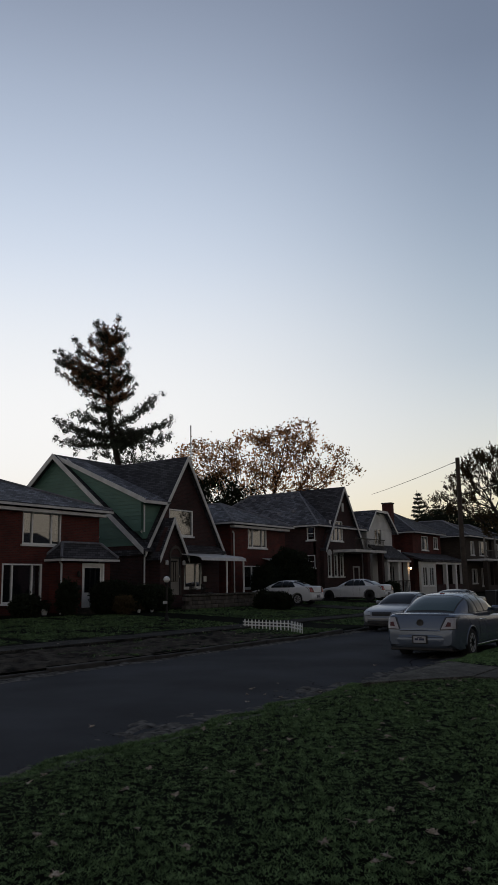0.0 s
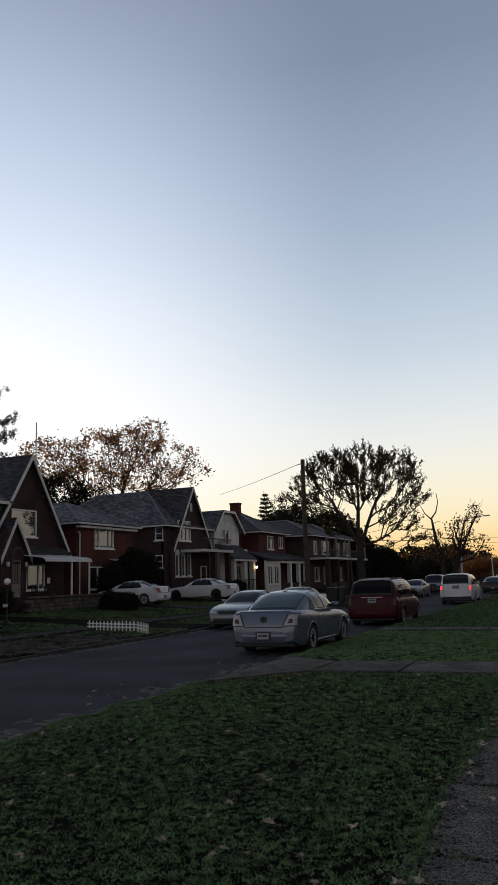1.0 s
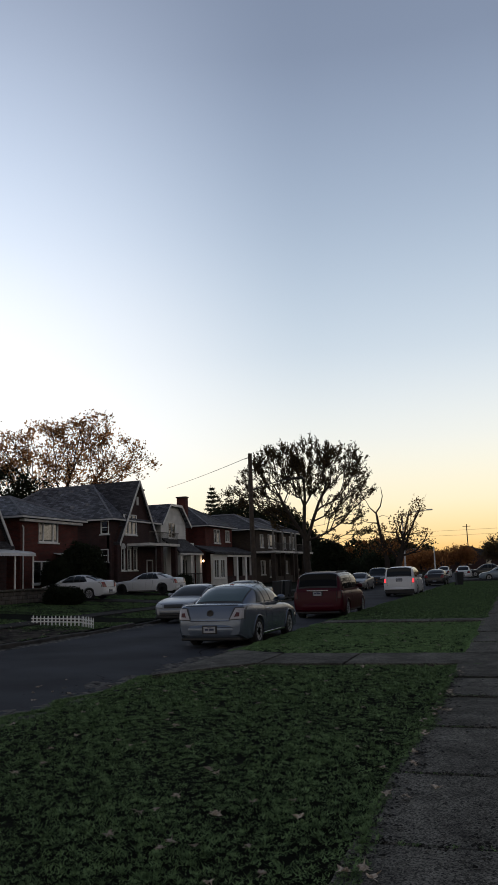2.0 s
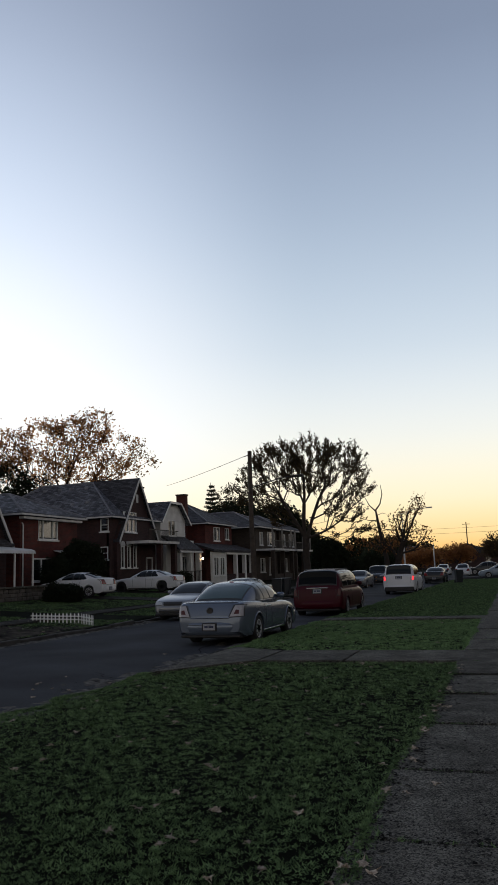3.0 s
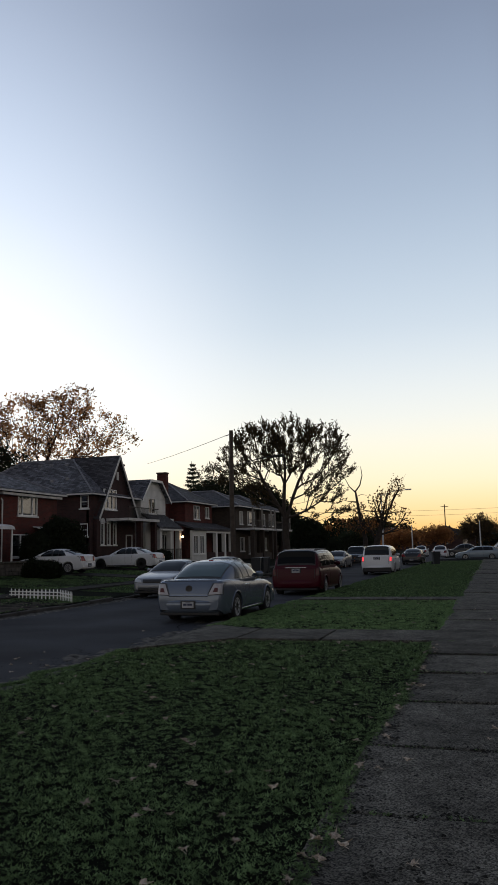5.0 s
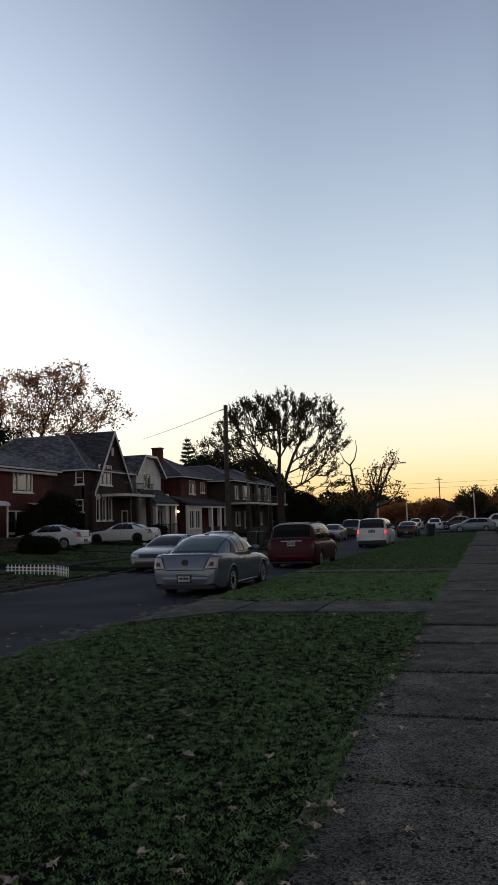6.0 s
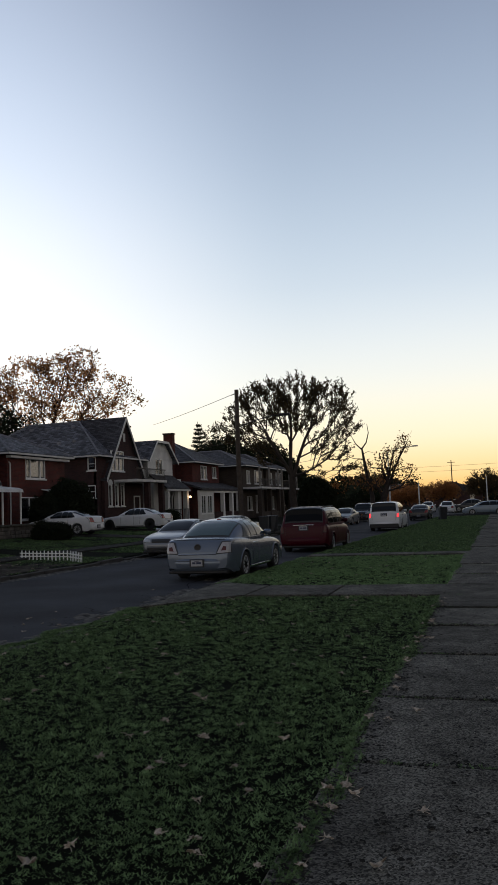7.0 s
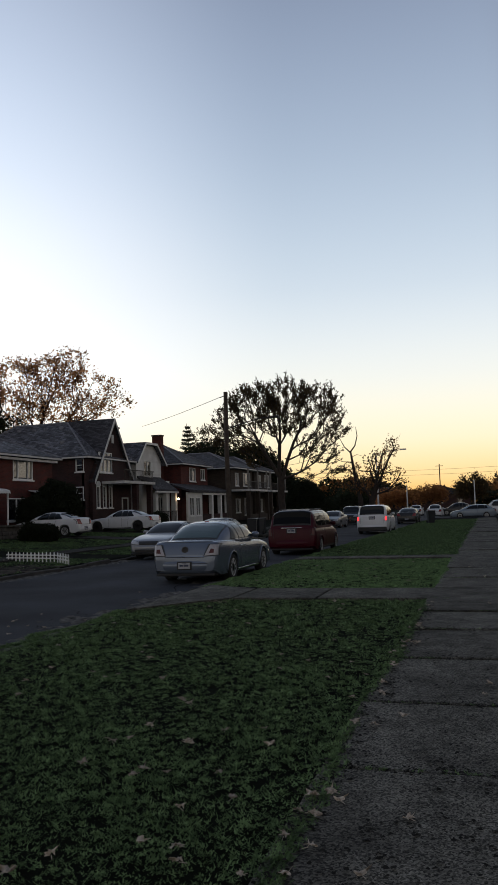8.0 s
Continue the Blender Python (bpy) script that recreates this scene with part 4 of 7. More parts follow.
def clapboards(parent, axis, at, z0, z1, step, span, mat):
    """Lapped boards on a wall: span(z) gives the stretches (u0, u1) that the board at height z covers; each board's lower edge stands proud."""
    z = z0
    while z < z1 - 0.02:
        top = min(z + step + 0.012, z1)
        for (a, b), (c, d) in zip(span(z), span(top)):
            if b - a < 0.05:
                continue
            c, d = (c, d) if d > c else ((c + d) / 2 - 0.002, (c + d) / 2 + 0.002)
            bm = bmesh.new()
            ring = [(a, z, 0.034), (b, z, 0.034), (d, top, 0.010), (c, top, 0.010), (a, z, 0.001), (b, z, 0.001), (d, top, 0.001), (c, top, 0.001)]
            vs = [bm.verts.new((at + o, u, h) if axis == "x" else (u, at - o, h)) for u, h, o in ring]
            for q in ((0, 1, 2, 3), (7, 6, 5, 4), (0, 4, 5, 1), (1, 5, 6, 2), (2, 6, 7, 3), (3, 7, 4, 0)):
                bm.faces.new([vs[i] for i in q])
            bmesh.ops.recalc_face_normals(bm, faces=bm.faces[:])
            part("board", bm, mat, parent)
        z += step


def awning_mesh(x0, x1, y0, y1, z0, z1):
    """A ribbed sheet-metal awning that falls from the wall and ends in a drooping rim."""
    bm = bmesh.new()
    n = int((y1 - y0) / 0.12)
    cols = []
    for i in range(n + 1):
        y = y0 + (y1 - y0) * i / n
        r = 0.012 * (i % 2)
        cols.append([bm.verts.new(p) for p in ((x0, y, z0 + r), (x1 - 0.25, y, z1 + 0.08 + r), (x1, y, z1 - 0.02 + r), (x1 + 0.06, y, z1 - 0.16 - 0.02 * (i % 2)),
                                               (x1 + 0.03, y, z1 - 0.16 - 0.02 * (i % 2)), (x1 - 0.03, y, z1 - 0.05), (x1 - 0.25, y, z1 + 0.04), (x0, y, z0 - 0.04))])
    k = len(cols[0])
    for a, b in zip(cols, cols[1:]):
        for i in range(k):
            bm.faces.new((a[i], a[(i + 1) % k], b[(i + 1) % k], b[i]))
    bm.faces.new(cols[0]), bm.faces.new(cols[-1][::-1])
    bmesh.ops.recalc_face_normals(bm, faces=bm.faces[:])
    return bm


green_gable_house()


# the narrow red brick house with a hipped roof
def narrow_brick_house():
    h = thing("house", "narrow two-storey red brick house with hipped grey roof", "house")
    X, e = -28.0, 5.55
    win = ((42.2, 44.4, 4.15, 5.5), (41.6, 43.6, 1.6, 3.0))
    shell(h, -38, X, 40.3, 46.8, e, BRICK_RED, win, ((-31.5, -30.6, 3.9, 5.1),))
    window(h, "x", X, *win[0], lights=3, curtain=1.0)
    window(h, "x", X, *win[1], lights=2, curtain=0.5)
    window(h, "y", 40.3, -31.5, -30.6, 3.9, 5.1)
    hip_roof(h, -38, X, 40.3, 46.8, e + 0.16, 1.55, SHINGLE)
    boxpart("fascia", (X, X + 0.35, 40.2, 46.9, e - 0.2, e - 0.06), OFFWHITE, h)
    downpipe(h, X + 0.08, 40.5, 0.8, 5.0)
    part("awning", awning_mesh(X, X + 1.4, 43.9, 46.4, 3.5, 3.15), OFFWHITE, h)
    boxpart("post", (X + 1.25, X + 1.32, 46.2, 46.27, 0.6, 3.1), OFFWHITE, h)


narrow_brick_house()


# the large brown house with a hipped roof, roof vents and a swept front gable
def swept_gable_house():
    h = thing("house", "large brown brick house with swept front gable and vented hip roof", "house")
    X, e, Y0 = -28.0, 6.0, 51.9
    t = 0.28
    side = ((-29.1, -28.4, 5.0, 6.1 - 0.12), (-29.1, -28.45, 2.95, 3.9))
    arches = ((53.0, 53.6), (54.0, 54.6), (55.0, 55.6))
    holes = tuple((a, b, 2.3, 3.95) for a, b in arches)
    shell(h, -40, X - 0.3, Y0, 59.3, e, BRICK_BROWN, (), side)
    for w in side:
        window(h, "y", Y0, *w, bars=1)
    # projecting front gable
    bm = bmesh.new()
    pierced(bm, "x", X, 0.25, 52.4, 58.9, 0.3, 4.6, holes)
    part("gable_wall", bm, BRICK_BROWN, h)
    gy, gz = 55.75, 9.2

    wy0, wy1, wz0, wz1 = 53.6, 55.6, 5.0, 6.55
    gable_wall(h, X, [(52.5, 4.6), (58.9, 4.6), (gy, gz)], 0.25, (wy0, wy1, wz0, wz1), BRICK_BROWN)
    window(h, "x", X, wy0, wy1, wz0, wz1, lights=4, curtain=0.7)
    boxpart("attic_window", (X - 0.05, X + 0.03, 55.6, 55.95, 7.35, 8.0), OFFWHITE, h)
    for a, b in arches:
        window(h, "x", X, a, b, 2.3, 3.95, curtain=0.8)
        bm = bmesh.new()
        mid, r = (a + b) / 2, (b - a) / 2 + 0.06
        prism(bm, [(X, mid + r * math.cos(q), 3.96 + r * math.sin(q)) for q in np.linspace(0, math.pi, 9)], (0.05, 0, 0))
        part("arch", bm, OFFWHITE, h)
    gable_roof_x(h, -33, X, 52.45, 58.9, 4.5, 4.75, gy, 9.3, SHINGLE_DARK, 0.1, 0.25, OFFWHITE)
    r = hip_roof(h, -40, X - 0.3, Y0, 59.3, e + 0.15, 3.0, SHINGLE)
    for x, y in ((-30.9, 53.2), (-32.1, 53.0), (-37.0, 55.0), (-35.8, 55.0), (-34.4, 55.0), (-33.4, 55.0), (-32.0, 55.0), (-34.6, 52.9)):
        vent(r, x, y, 6.15 + 0.72 * (y - 51.45))
    chimney(h, -30.2, -29.3, 58.6, 59.6, 5.5, 8.9, BRICK_BROWN)
    # flat-roofed porch with a balcony rail
    F = -26.3
    boxpart("porch_roof", (X, F + 0.2, 53.9, 59.6, 4.1, 4.3), OFFWHITE, h)
    for y in (56.6, 59.3):
        boxpart("porch_pillar", (F - 0.4, F, y - 0.2, y + 0.2, 0.3, 4.1), BRICK_BROWN, h)
    boxpart("porch_wall", (F - 0.3, F - 0.05, 56.8, 59.4, 0.3, 1.5), BRICK_BROWN, h)
    boxpart("porch_floor", (X, F - 0.3, 56.3, 59.6, 0.3, 0.85), CONCRETE, h)
    door(h, "x", X + 0.04, 57.2, 58.3, 0.9, 3.1, OFFWHITE, DARKTRIM)
    rail = boxpart("balcony_rail", (F + 0.08, F + 0.15, 54.0, 59.5, 5.1, 5.17), METAL_DARK, h)
    for k in range(27):
        y = 54.05 + k * 0.2
        boxpart("baluster", (F + 0.1, F + 0.13, y, y + 0.03, 4.3, 5.1), METAL_DARK, rail)


swept_gable_house()


# the white-sided house with a clipped front gable
def white_gable_house():
    h = thing("house", "white-sided house with clipped front gable and pillared porch", "house")
    X = -27.7
    shell(h, -38, X, 60.3, 66.4, 4.6, WHITE_SIDING, ((61.3, 62.5, 1.0, 3.2), (63.4, 65.2, 1.5, 3.2)), (), 0.3)
    door(h, "x", X, 61.3, 62.5, 1.0, 3.2, OFFWHITE, DARKTRIM)
    window(h, "x", X, 63.4, 65.2, 1.5, 3.2, lights=2)
    X2 = -28.1
    t = 0.22
    hole = (61.7, 63.2, 4.95, 6.3)
    gable_wall(h, X2, [(60.2, 4.6), (65.4, 4.6), (65.4, 6.35), (63.8, 7.68), (61.6, 7.68), (60.2, 6.4)], t, hole, WHITE_SIDING)
    window(h, "x", X2 + 0.03, *hole, lights=2)

    def gable_span(z):
        a = 60.2 if z < 6.4 else 60.2 + (z - 6.4) * 1.09
        b = 65.4 if z < 6.35 else 65.4 - (z - 6.35) * 1.2
        return [(a, hole[0] - 0.02), (hole[1] + 0.02, b)] if hole[2] - 0.1 < z < hole[3] + 0.05 else [(a, (a + b) / 2), ((a + b) / 2, b)]
    clapboards(h, "x", X2, 4.65, 7.6, 0.19, gable_span, WHITE_BOARD)
    bm = bmesh.new()
    for ya, za, yb, zb in ((59.8, 6.1, 61.5, 7.85), (63.8, 7.85, 65.9, 6.1)):
        slab_roof(bm, [(-37, ya, za), (X2 + 0.4, ya, za), (X2 + 0.4, yb, zb), (-37, yb, zb)], 0.14)
    slab_roof(bm, [(-37, 61.5, 7.85), (X2 + 0.4, 61.5, 7.85), (X2 + 0.4, 63.8, 7.85), (-37, 63.8, 7.85)], 0.14)
    roof = part("roof", bm, SHINGLE, h)
    bm = bmesh.new()
    for (ya, za), (yb, zb) in (((59.8, 6.1), (61.5, 7.85)), ((61.5, 7.85), (63.8, 7.85)), ((63.8, 7.85), (65.9, 6.1))):
        prism(bm, [(X2 + 0.4, ya, za), (X2 + 0.4, yb, zb), (X2 + 0.4, yb, zb - 0.2), (X2 + 0.4, ya, za - 0.2)], (0.05, 0, 0))
    part("bargeboard", bm, WHITE, roof)
    boxpart("side_wall", (-37, X2 - 0.22, 60.2, 60.42, 4.6, 6.2), WHITE_SIDING, h)
    # lower front roof and porch
    F = -26.4
    bm = bmesh.new()
    slab_roof(bm, [(X2, 60.3, 4.95), (F, 60.3, 3.75), (F, 65.2, 3.75), (X2, 65.2, 4.95)], 0.18)
    slab_roof(bm, [(X2, 65.2, 4.95), (F, 65.2, 3.75), (X, 66.8, 3.75), (X2, 66.8, 4.3)], 0.18)
    part("porch_roof", bm, SHINGLE_DARK, h)
    boxpart("gutter", (F - 0.05, F + 0.1, 60.3, 65.2, 3.45, 3.6), OFFWHITE, h)
    for y in (60.7, 62.9, 64.9):
        boxpart("porch_pillar", (F - 0.45, F - 0.05, y - 0.22, y + 0.22, 0.4, 3.45), WHITE_SIDING, h)
    boxpart("porch_floor", (X, F - 0.06, 60.5, 65.2, 0.3, 1.0), CONCRETE, h)
    part("porch_lamp", sphere_mesh((F + 0.14, 64.95, 2.95), 0.1), PORCH_GLOW, h, "lit warm porch bulb")
    rail = boxpart("porch_rail", (F - 0.05, F + 0.01, 60.5, 65.0, 1.85, 1.92), METAL_DARK, h)
    for k in range(15):
        boxpart("baluster", (F - 0.04, F - 0.01, 60.6 + k * 0.3, 60.63 + k * 0.3, 1.0, 1.85), METAL_DARK, rail)


def sphere_mesh(centre, r, seg=14):
    bm = bmesh.new()
    bmesh.ops.create_uvsphere(bm, u_segments=seg, v_segments=seg // 2 + 2, radius=r, matrix=Matrix.Translation(centre))
    return bm


white_gable_house()


def chimney_house():
    h = thing("house", "dark brown brick house with tall chimney and white porch", "house")
    X, e = -28.0, 6.3
    win = ((72.2, 73.9, 4.75, 6.1), (75.4, 76.6, 4.95, 6.1), (72.3, 74.2, 1.6, 3.0))
    shell(h, -38, X, 70.0, 77.4, e, BRICK_RED, win, ())
    for w in win:
        window(h, "x", X, *w, lights=2, curtain=0.5)
    hip_roof(h, -38, X, 70.0, 77.4, e + 0.15, 2.2, SHINGLE_DARK)
    chimney(h, -30.6, -29.7, 69.3, 69.95, 0.5, 9.1, BRICK_RED)
    F = -26.0
    bm = bmesh.new()
    slab_roof(bm, [(X, 66.9, 4.45), (F + 0.1, 66.9, 3.76), (F + 0.1, 78.6, 3.76), (X, 78.6, 4.45)], 0.2)
    part("porch_roof", bm, SHINGLE_DARK, h)
    boxpart("beam", (F - 0.25, F - 0.05, 70.6, 78.5, 3.35, 3.55), WHITE, h)
    for y in (73.4, 76.0, 78.2):
        boxpart("porch_pillar", (F - 0.4, F - 0.05, y - 0.2, y + 0.2, 0.4, 3.35), WHITE, h)
    bm = bmesh.new()
    glazed = ((67.3, 68.5, 1.4, 3.1), (68.9, 70.1, 1.4, 3.1))
    pierced(bm, "x", F - 0.12, 0.2, 66.9, 70.6, 0.4, 3.55, glazed)
    part("sun_porch_wall", bm, WHITE_SIDING, h)
    for q in glazed:
        window(h, "x", F - 0.12, *q, lights=2)
    boxpart("porch_wall", (F - 0.35, F - 0.15, 70.7, 78.2, 0.4, 1.5), BRICK_BROWN, h)
    boxpart("porch_floor", (X, F - 0.35, 66.9, 78.5, 0.3, 1.0), CONCRETE, h)


chimney_house()


def balcony_house(y0, y1, X):
    h = thing("house", "two-storey tan brick flat with pillared balcony and dark roof", "house")
    e = 6.2
    w = y1 - y0
    win = ((y0 + 0.18 * w, y0 + 0.34 * w, 4.4, 5.8), (y0 + 0.55 * w, y0 + 0.9 * w, 4.4, 5.9), (y0 + 0.18 * w, y0 + 0.4 * w, 1.5, 3.0), (y0 + 0.58 * w, y0 + 0.86 * w, 1.2, 3.1))
    shell(h, X - 10, X, y0, y1, e, BRICK_TAN, win, ((X - 4, X - 3, 4.3, 5.6),))
    for q in win:
        window(h, "x", X, *q, lights=3, mat=OFFWHITE, curtain=0.4)
    window(h, "y", y0, X - 4, X - 3, 4.3, 5.6, mat=OFFWHITE)
    hip_roof(h, X - 10, X, y0, y1, e + 0.15, 1.9, SHINGLE_DARK, 0.6)
    deck = boxpart("balcony", (X, X + 2.1, y0 + 0.1, y1 - 0.1, 3.75, 3.95), OFFWHITE, h)
    for y in (y0 + 0.3, (y0 + y1) / 2, y1 - 0.3):
        boxpart("porch_pillar", (X + 1.6, X + 2.0, y - 0.2, y + 0.2, 0.4, 3.75), BRICK_TAN, h)
        boxpart("post", (X + 1.75, X + 1.9, y - 0.08, y + 0.08, 3.95, 6.1), GREY_SIDING, h)
    boxpart("balcony_rail", (X + 1.8, X + 1.87, y0 + 0.3, y1 - 0.3, 4.75, 4.82), DARKTRIM, deck)
    for k in range(int(w / 0.25) - 2):
        y = y0 + 0.4 + k * 0.25
        boxpart("baluster", (X + 1.82, X + 1.85, y, y + 0.03, 3.95, 4.75), DARKTRIM, deck)
    boxpart("porch_wall", (X + 1.65, X + 1.9, y0 + 0.4, y1 - 0.4, 0.3, 1.3), BRICK_TAN, h)


balcony_house(79.2, 87.0, -26.0)
balcony_house(88.0, 95.6, -26.0)
# ---- vehicles ----
def loft(bm, rings):
    made = []
    vs = [[bm.verts.new(p) for p in r] for r in rings]
    n = len(vs[0])
    for a, b in zip(vs, vs[1:]):
        for i in range(n):
            j = (i + 1) % n
            made.append(bm.faces.new((a[i], a[j], b[j], b[i])))
    made += [bm.faces.new(vs[0][::-1]), bm.faces.new(vs[-1])]
    bmesh.ops.recalc_face_normals(bm, faces=made)


def carved(me, cutters):
    """The mesh with round wheel wells cut out of it."""
    bm = bmesh.new()
    for x, y, z, r, w in cutters:
        lathe(bm, [(r, -w), (r, w)], (0, 0, 0), sides=24)
        for v in bm.verts[-48:]:
            v.co = Vector((x + v.co.z, y + v.co.x, z + v.co.y))
        bm.verts.ensure_lookup_table()
    return less(me, bm)


def curve_through(pts, steps):
    """The rows of pts joined by a smooth line, with that many points to a span."""
    p = np.array(pts, float)
    p = np.vstack([2 * p[0] - p[1], p, 2 * p[-1] - p[-2]])
    out = []
    for i in range(1, len(p) - 2):
        for k in range(steps):
            t = k / steps
            out.append(0.5 * (2 * p[i] + (p[i + 1] - p[i - 1]) * t + (2 * p[i - 1] - 5 * p[i] + 4 * p[i + 1] - p[i + 2]) * t * t + (3 * p[i] - 3 * p[i + 1] + p[i + 2] - p[i - 1]) * t ** 3))
    out.append(p[-2])
    return np.array(out)


def skin_patch(bm, grid, away, proud, deep):
    """A closed shell over a grid of points, raised by proud and sunk by deep along the outward normals; away: a point inside."""
    rows, cols = len(grid), len(grid[0])
    outer, inner = [], []
    for j in range(rows):
        for i in range(cols):
            p = Vector(grid[j][i])
            du = Vector(grid[j][min(i + 1, cols - 1)]) - Vector(grid[j][max(i - 1, 0)])
            dv = Vector(grid[min(j + 1, rows - 1)][i]) - Vector(grid[max(j - 1, 0)][i])
            nrm = du.cross(dv)
            nrm = nrm.normalized() if nrm.length > 1e-9 else (p - away).normalized()
            if nrm.dot(p - away) < 0:
                nrm = -nrm
            outer.append(bm.verts.new(p + nrm * proud)), inner.append(bm.verts.new(p - nrm * deep))
    made = []
    for j in range(rows - 1):
        for i in range(cols - 1):
            q = (j * cols + i, j * cols + i + 1, (j + 1) * cols + i + 1, (j + 1) * cols + i)
            made += [bm.faces.new([outer[k] for k in q]), bm.faces.new([inner[k] for k in q[::-1]])]
    rim = [i for i in range(cols)] + [j * cols + cols - 1 for j in range(1, rows)] + [(rows - 1) * cols + i for i in range(cols - 2, -1, -1)] + [j * cols for j in range(rows - 2, 0, -1)]
    for a, b in zip(rim, rim[1:] + rim[:1]):
        made.append(bm.faces.new((outer[a], inner[a], inner[b], outer[b])))
    bmesh.ops.recalc_face_normals(bm, faces=made)


def car(name, label, category, at, turn, skin, L, W, H, base, belt, body, cabin, lower=None, brake=False, wheel_r=0.33, big_rear=0.0, tall=False, rear_lamp=None, dark_glass=None, rim=None):
    """A vehicle that points along +y, its origin on the road under its middle.
    body: stations (y from -0.5 to 0.5 of the length, top height, half-width factor).
    cabin: (rear glass base, rear glass top, windscreen top, windscreen base) as fractions of the length."""
    c = thing(name, label, category, at, turn)
    hw, rear, front = W / 2, -L / 2, L / 2
    rings = []
    for f, top, wf in curve_through(body, 5):
        w, y = hw * wf, f * L
        lo = 0.21 + 0.13 * max(0.0, (abs(f) - 0.44) / 0.06)
        h = top - lo
        right = curve_through([(0.0, lo), (w * 0.86, lo), (w * 0.95, lo + 0.05), (w * 0.985, lo + h * 0.22), (w, lo + h * 0.46), (w * 0.992, lo + h * 0.70), (w * 0.97, lo + h * 0.86), (w * 0.925, top - 0.022), (w * 0.82, top), (w * 0.45, top + 0.018), (0.0, top + 0.024)], 3)
        ring = [(x, y, z) for x, z in right]
        rings.append(ring + [(-x, y_, z) for x, y_, z in ring[-2:0:-1]])
    bm = bmesh.new()
    loft(bm, rings)
    whole = BVHTree.FromBMesh(bm)
    me = finish("body", bm, skin)
    ya, yb = -base / 2 + big_rear, base / 2 + big_rear
    me = carved(me, [(s * hw, y, wheel_r, wheel_r + 0.055, 0.27) for s in (-1, 1) for y in (ya, yb)])
    me.polygons.foreach_set("use_smooth", [True] * len(me.polygons))
    me.set_sharp_from_angle(angle=radians(38))
    b = new("body", me)
    b.parent = c
    heart = Vector((0, 0, 0.6))

    def on_end(x, z, s):
        """The body's surface at the rear (s = -1) or the front (s = 1), seen along the car."""
        hit = whole.ray_cast(Vector((x, s * L, z)), Vector((0, -s, 0)))[0]
        return hit or whole.find_nearest(Vector((x, s * (L / 2 - 0.1), z)))[0]

    def on_side(y, z, s):
        hit = whole.ray_cast(Vector((s * W, y, z)), Vector((-s, 0, 0)))[0]
        return hit or whole.find_nearest(Vector((s * hw, y, z)))[0]

    def end_patch(nm, corners, s, mat, parent, proud, label_="", deep=0.02):
        """A part that lies on the rear or front, between four corners (x, z)."""
        (ax, az), (bx, bz), (cx, cz), (dx, dz) = corners
        grid = []
        for j in range(7):
            v = j / 6
            row = []
            for i in range(9):
                u = i / 8
                x = (ax + (bx - ax) * u) * (1 - v) + (dx + (cx - dx) * u) * v
                z = (az + (bz - az) * u) * (1 - v) + (dz + (cz - dz) * u) * v
                row.append(on_end(x, z, s))
            grid.append(row)
        bm_ = bmesh.new()
        skin_patch(bm_, grid, heart, proud, deep)
        return part(nm, bm_, mat, parent, label_, smooth=False)

    def line_on(nm, pts, mat, r=0.007):
        bm_ = bmesh.new()
        pipe(bm_, pts, [r] * len(pts), 5)
        return part(nm, bm_, mat, b)
    # cabin: one smooth shell over the belt line
    r0, r1, f1, f0 = (q * L for q in cabin)
    low = belt - 0.07
    mid = (r1 + f1) / 2
    sharp, tumble = (5.0, 0.13) if tall else (3.9, 0.20)
    spine = curve_through([(r0, belt + 0.0), (r0 + (r1 - r0) * 0.5, belt + (H - belt) * (0.62 if tall else 0.56)), (r1, H - 0.055), (mid, H), (f1, H - 0.055), (f1 + (f0 - f1) * 0.5, belt + (H - belt) * 0.54), (f0, belt + 0.0)], 8)

    def zr(y):
        return float(np.interp(y, spine[:, 0], spine[:, 1]))

    def wide(y):
        return hw * float(np.interp(y, (r0, r1, mid, f1, f0), (0.86 if tall else 0.77, 0.945, 0.955, 0.945, 0.83)))

    def shell_at(y, a):
        rise = max(0.0, math.sin(a)) ** (2 / sharp)
        side = math.copysign(abs(math.cos(a)) ** (2 / sharp), math.cos(a))
        z = low + (zr(y) - low) * rise
        return Vector((wide(y) * side * (1 - tumble * max(0.0, z - belt) / (H - belt)), y, z))

    def side_at(y, z, s):
        q = min(0.999, max(0.0, (z - low) / max(1e-3, zr(y) - low)))
        a = math.asin(q ** (sharp / 2))
        return shell_at(y, a if s > 0 else math.pi - a)
    bm = bmesh.new()
    loft(bm, [[tuple(shell_at(y, math.pi * (0.5 - 0.5 * math.cos(math.pi * k / 30)))) for k in range(31)] for y in spine[:, 0]])
    me = finish("roof", bm, skin, True)
    me.set_sharp_from_angle(angle=radians(50))
    top = new("roof", me)
    top.parent = b
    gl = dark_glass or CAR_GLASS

    def top_patch(nm, y0, y1, a0, mat, proud):
        grid = [[shell_at(y0 + (y1 - y0) * j / 8, a0 + (math.pi - 2 * a0) * i / 18) for i in range(19)] for j in range(9)]
        bm_ = bmesh.new()
        skin_patch(bm_, grid, Vector((0, mid, 0.6)), proud, 0.012)
        return part(nm, bm_, mat, top, smooth=False)

    def side_patch(nm, ys, s, mat, proud, lift=0.045, under=0.075):
        a, bq, cq, d = ys
        grid = []
        for j in range(7):
            v = j / 6
            row = []
            for i in range(9):
                u = i / 8
                y = (a + (d - a) * u) * (1 - v) + (bq + (cq - bq) * u) * v
                z0 = belt + lift
                row.append(side_at(y, z0 + (max(z0 + 0.01, zr(y) - under) - z0) * v, s))
            grid.append(row)
        bm_ = bmesh.new()
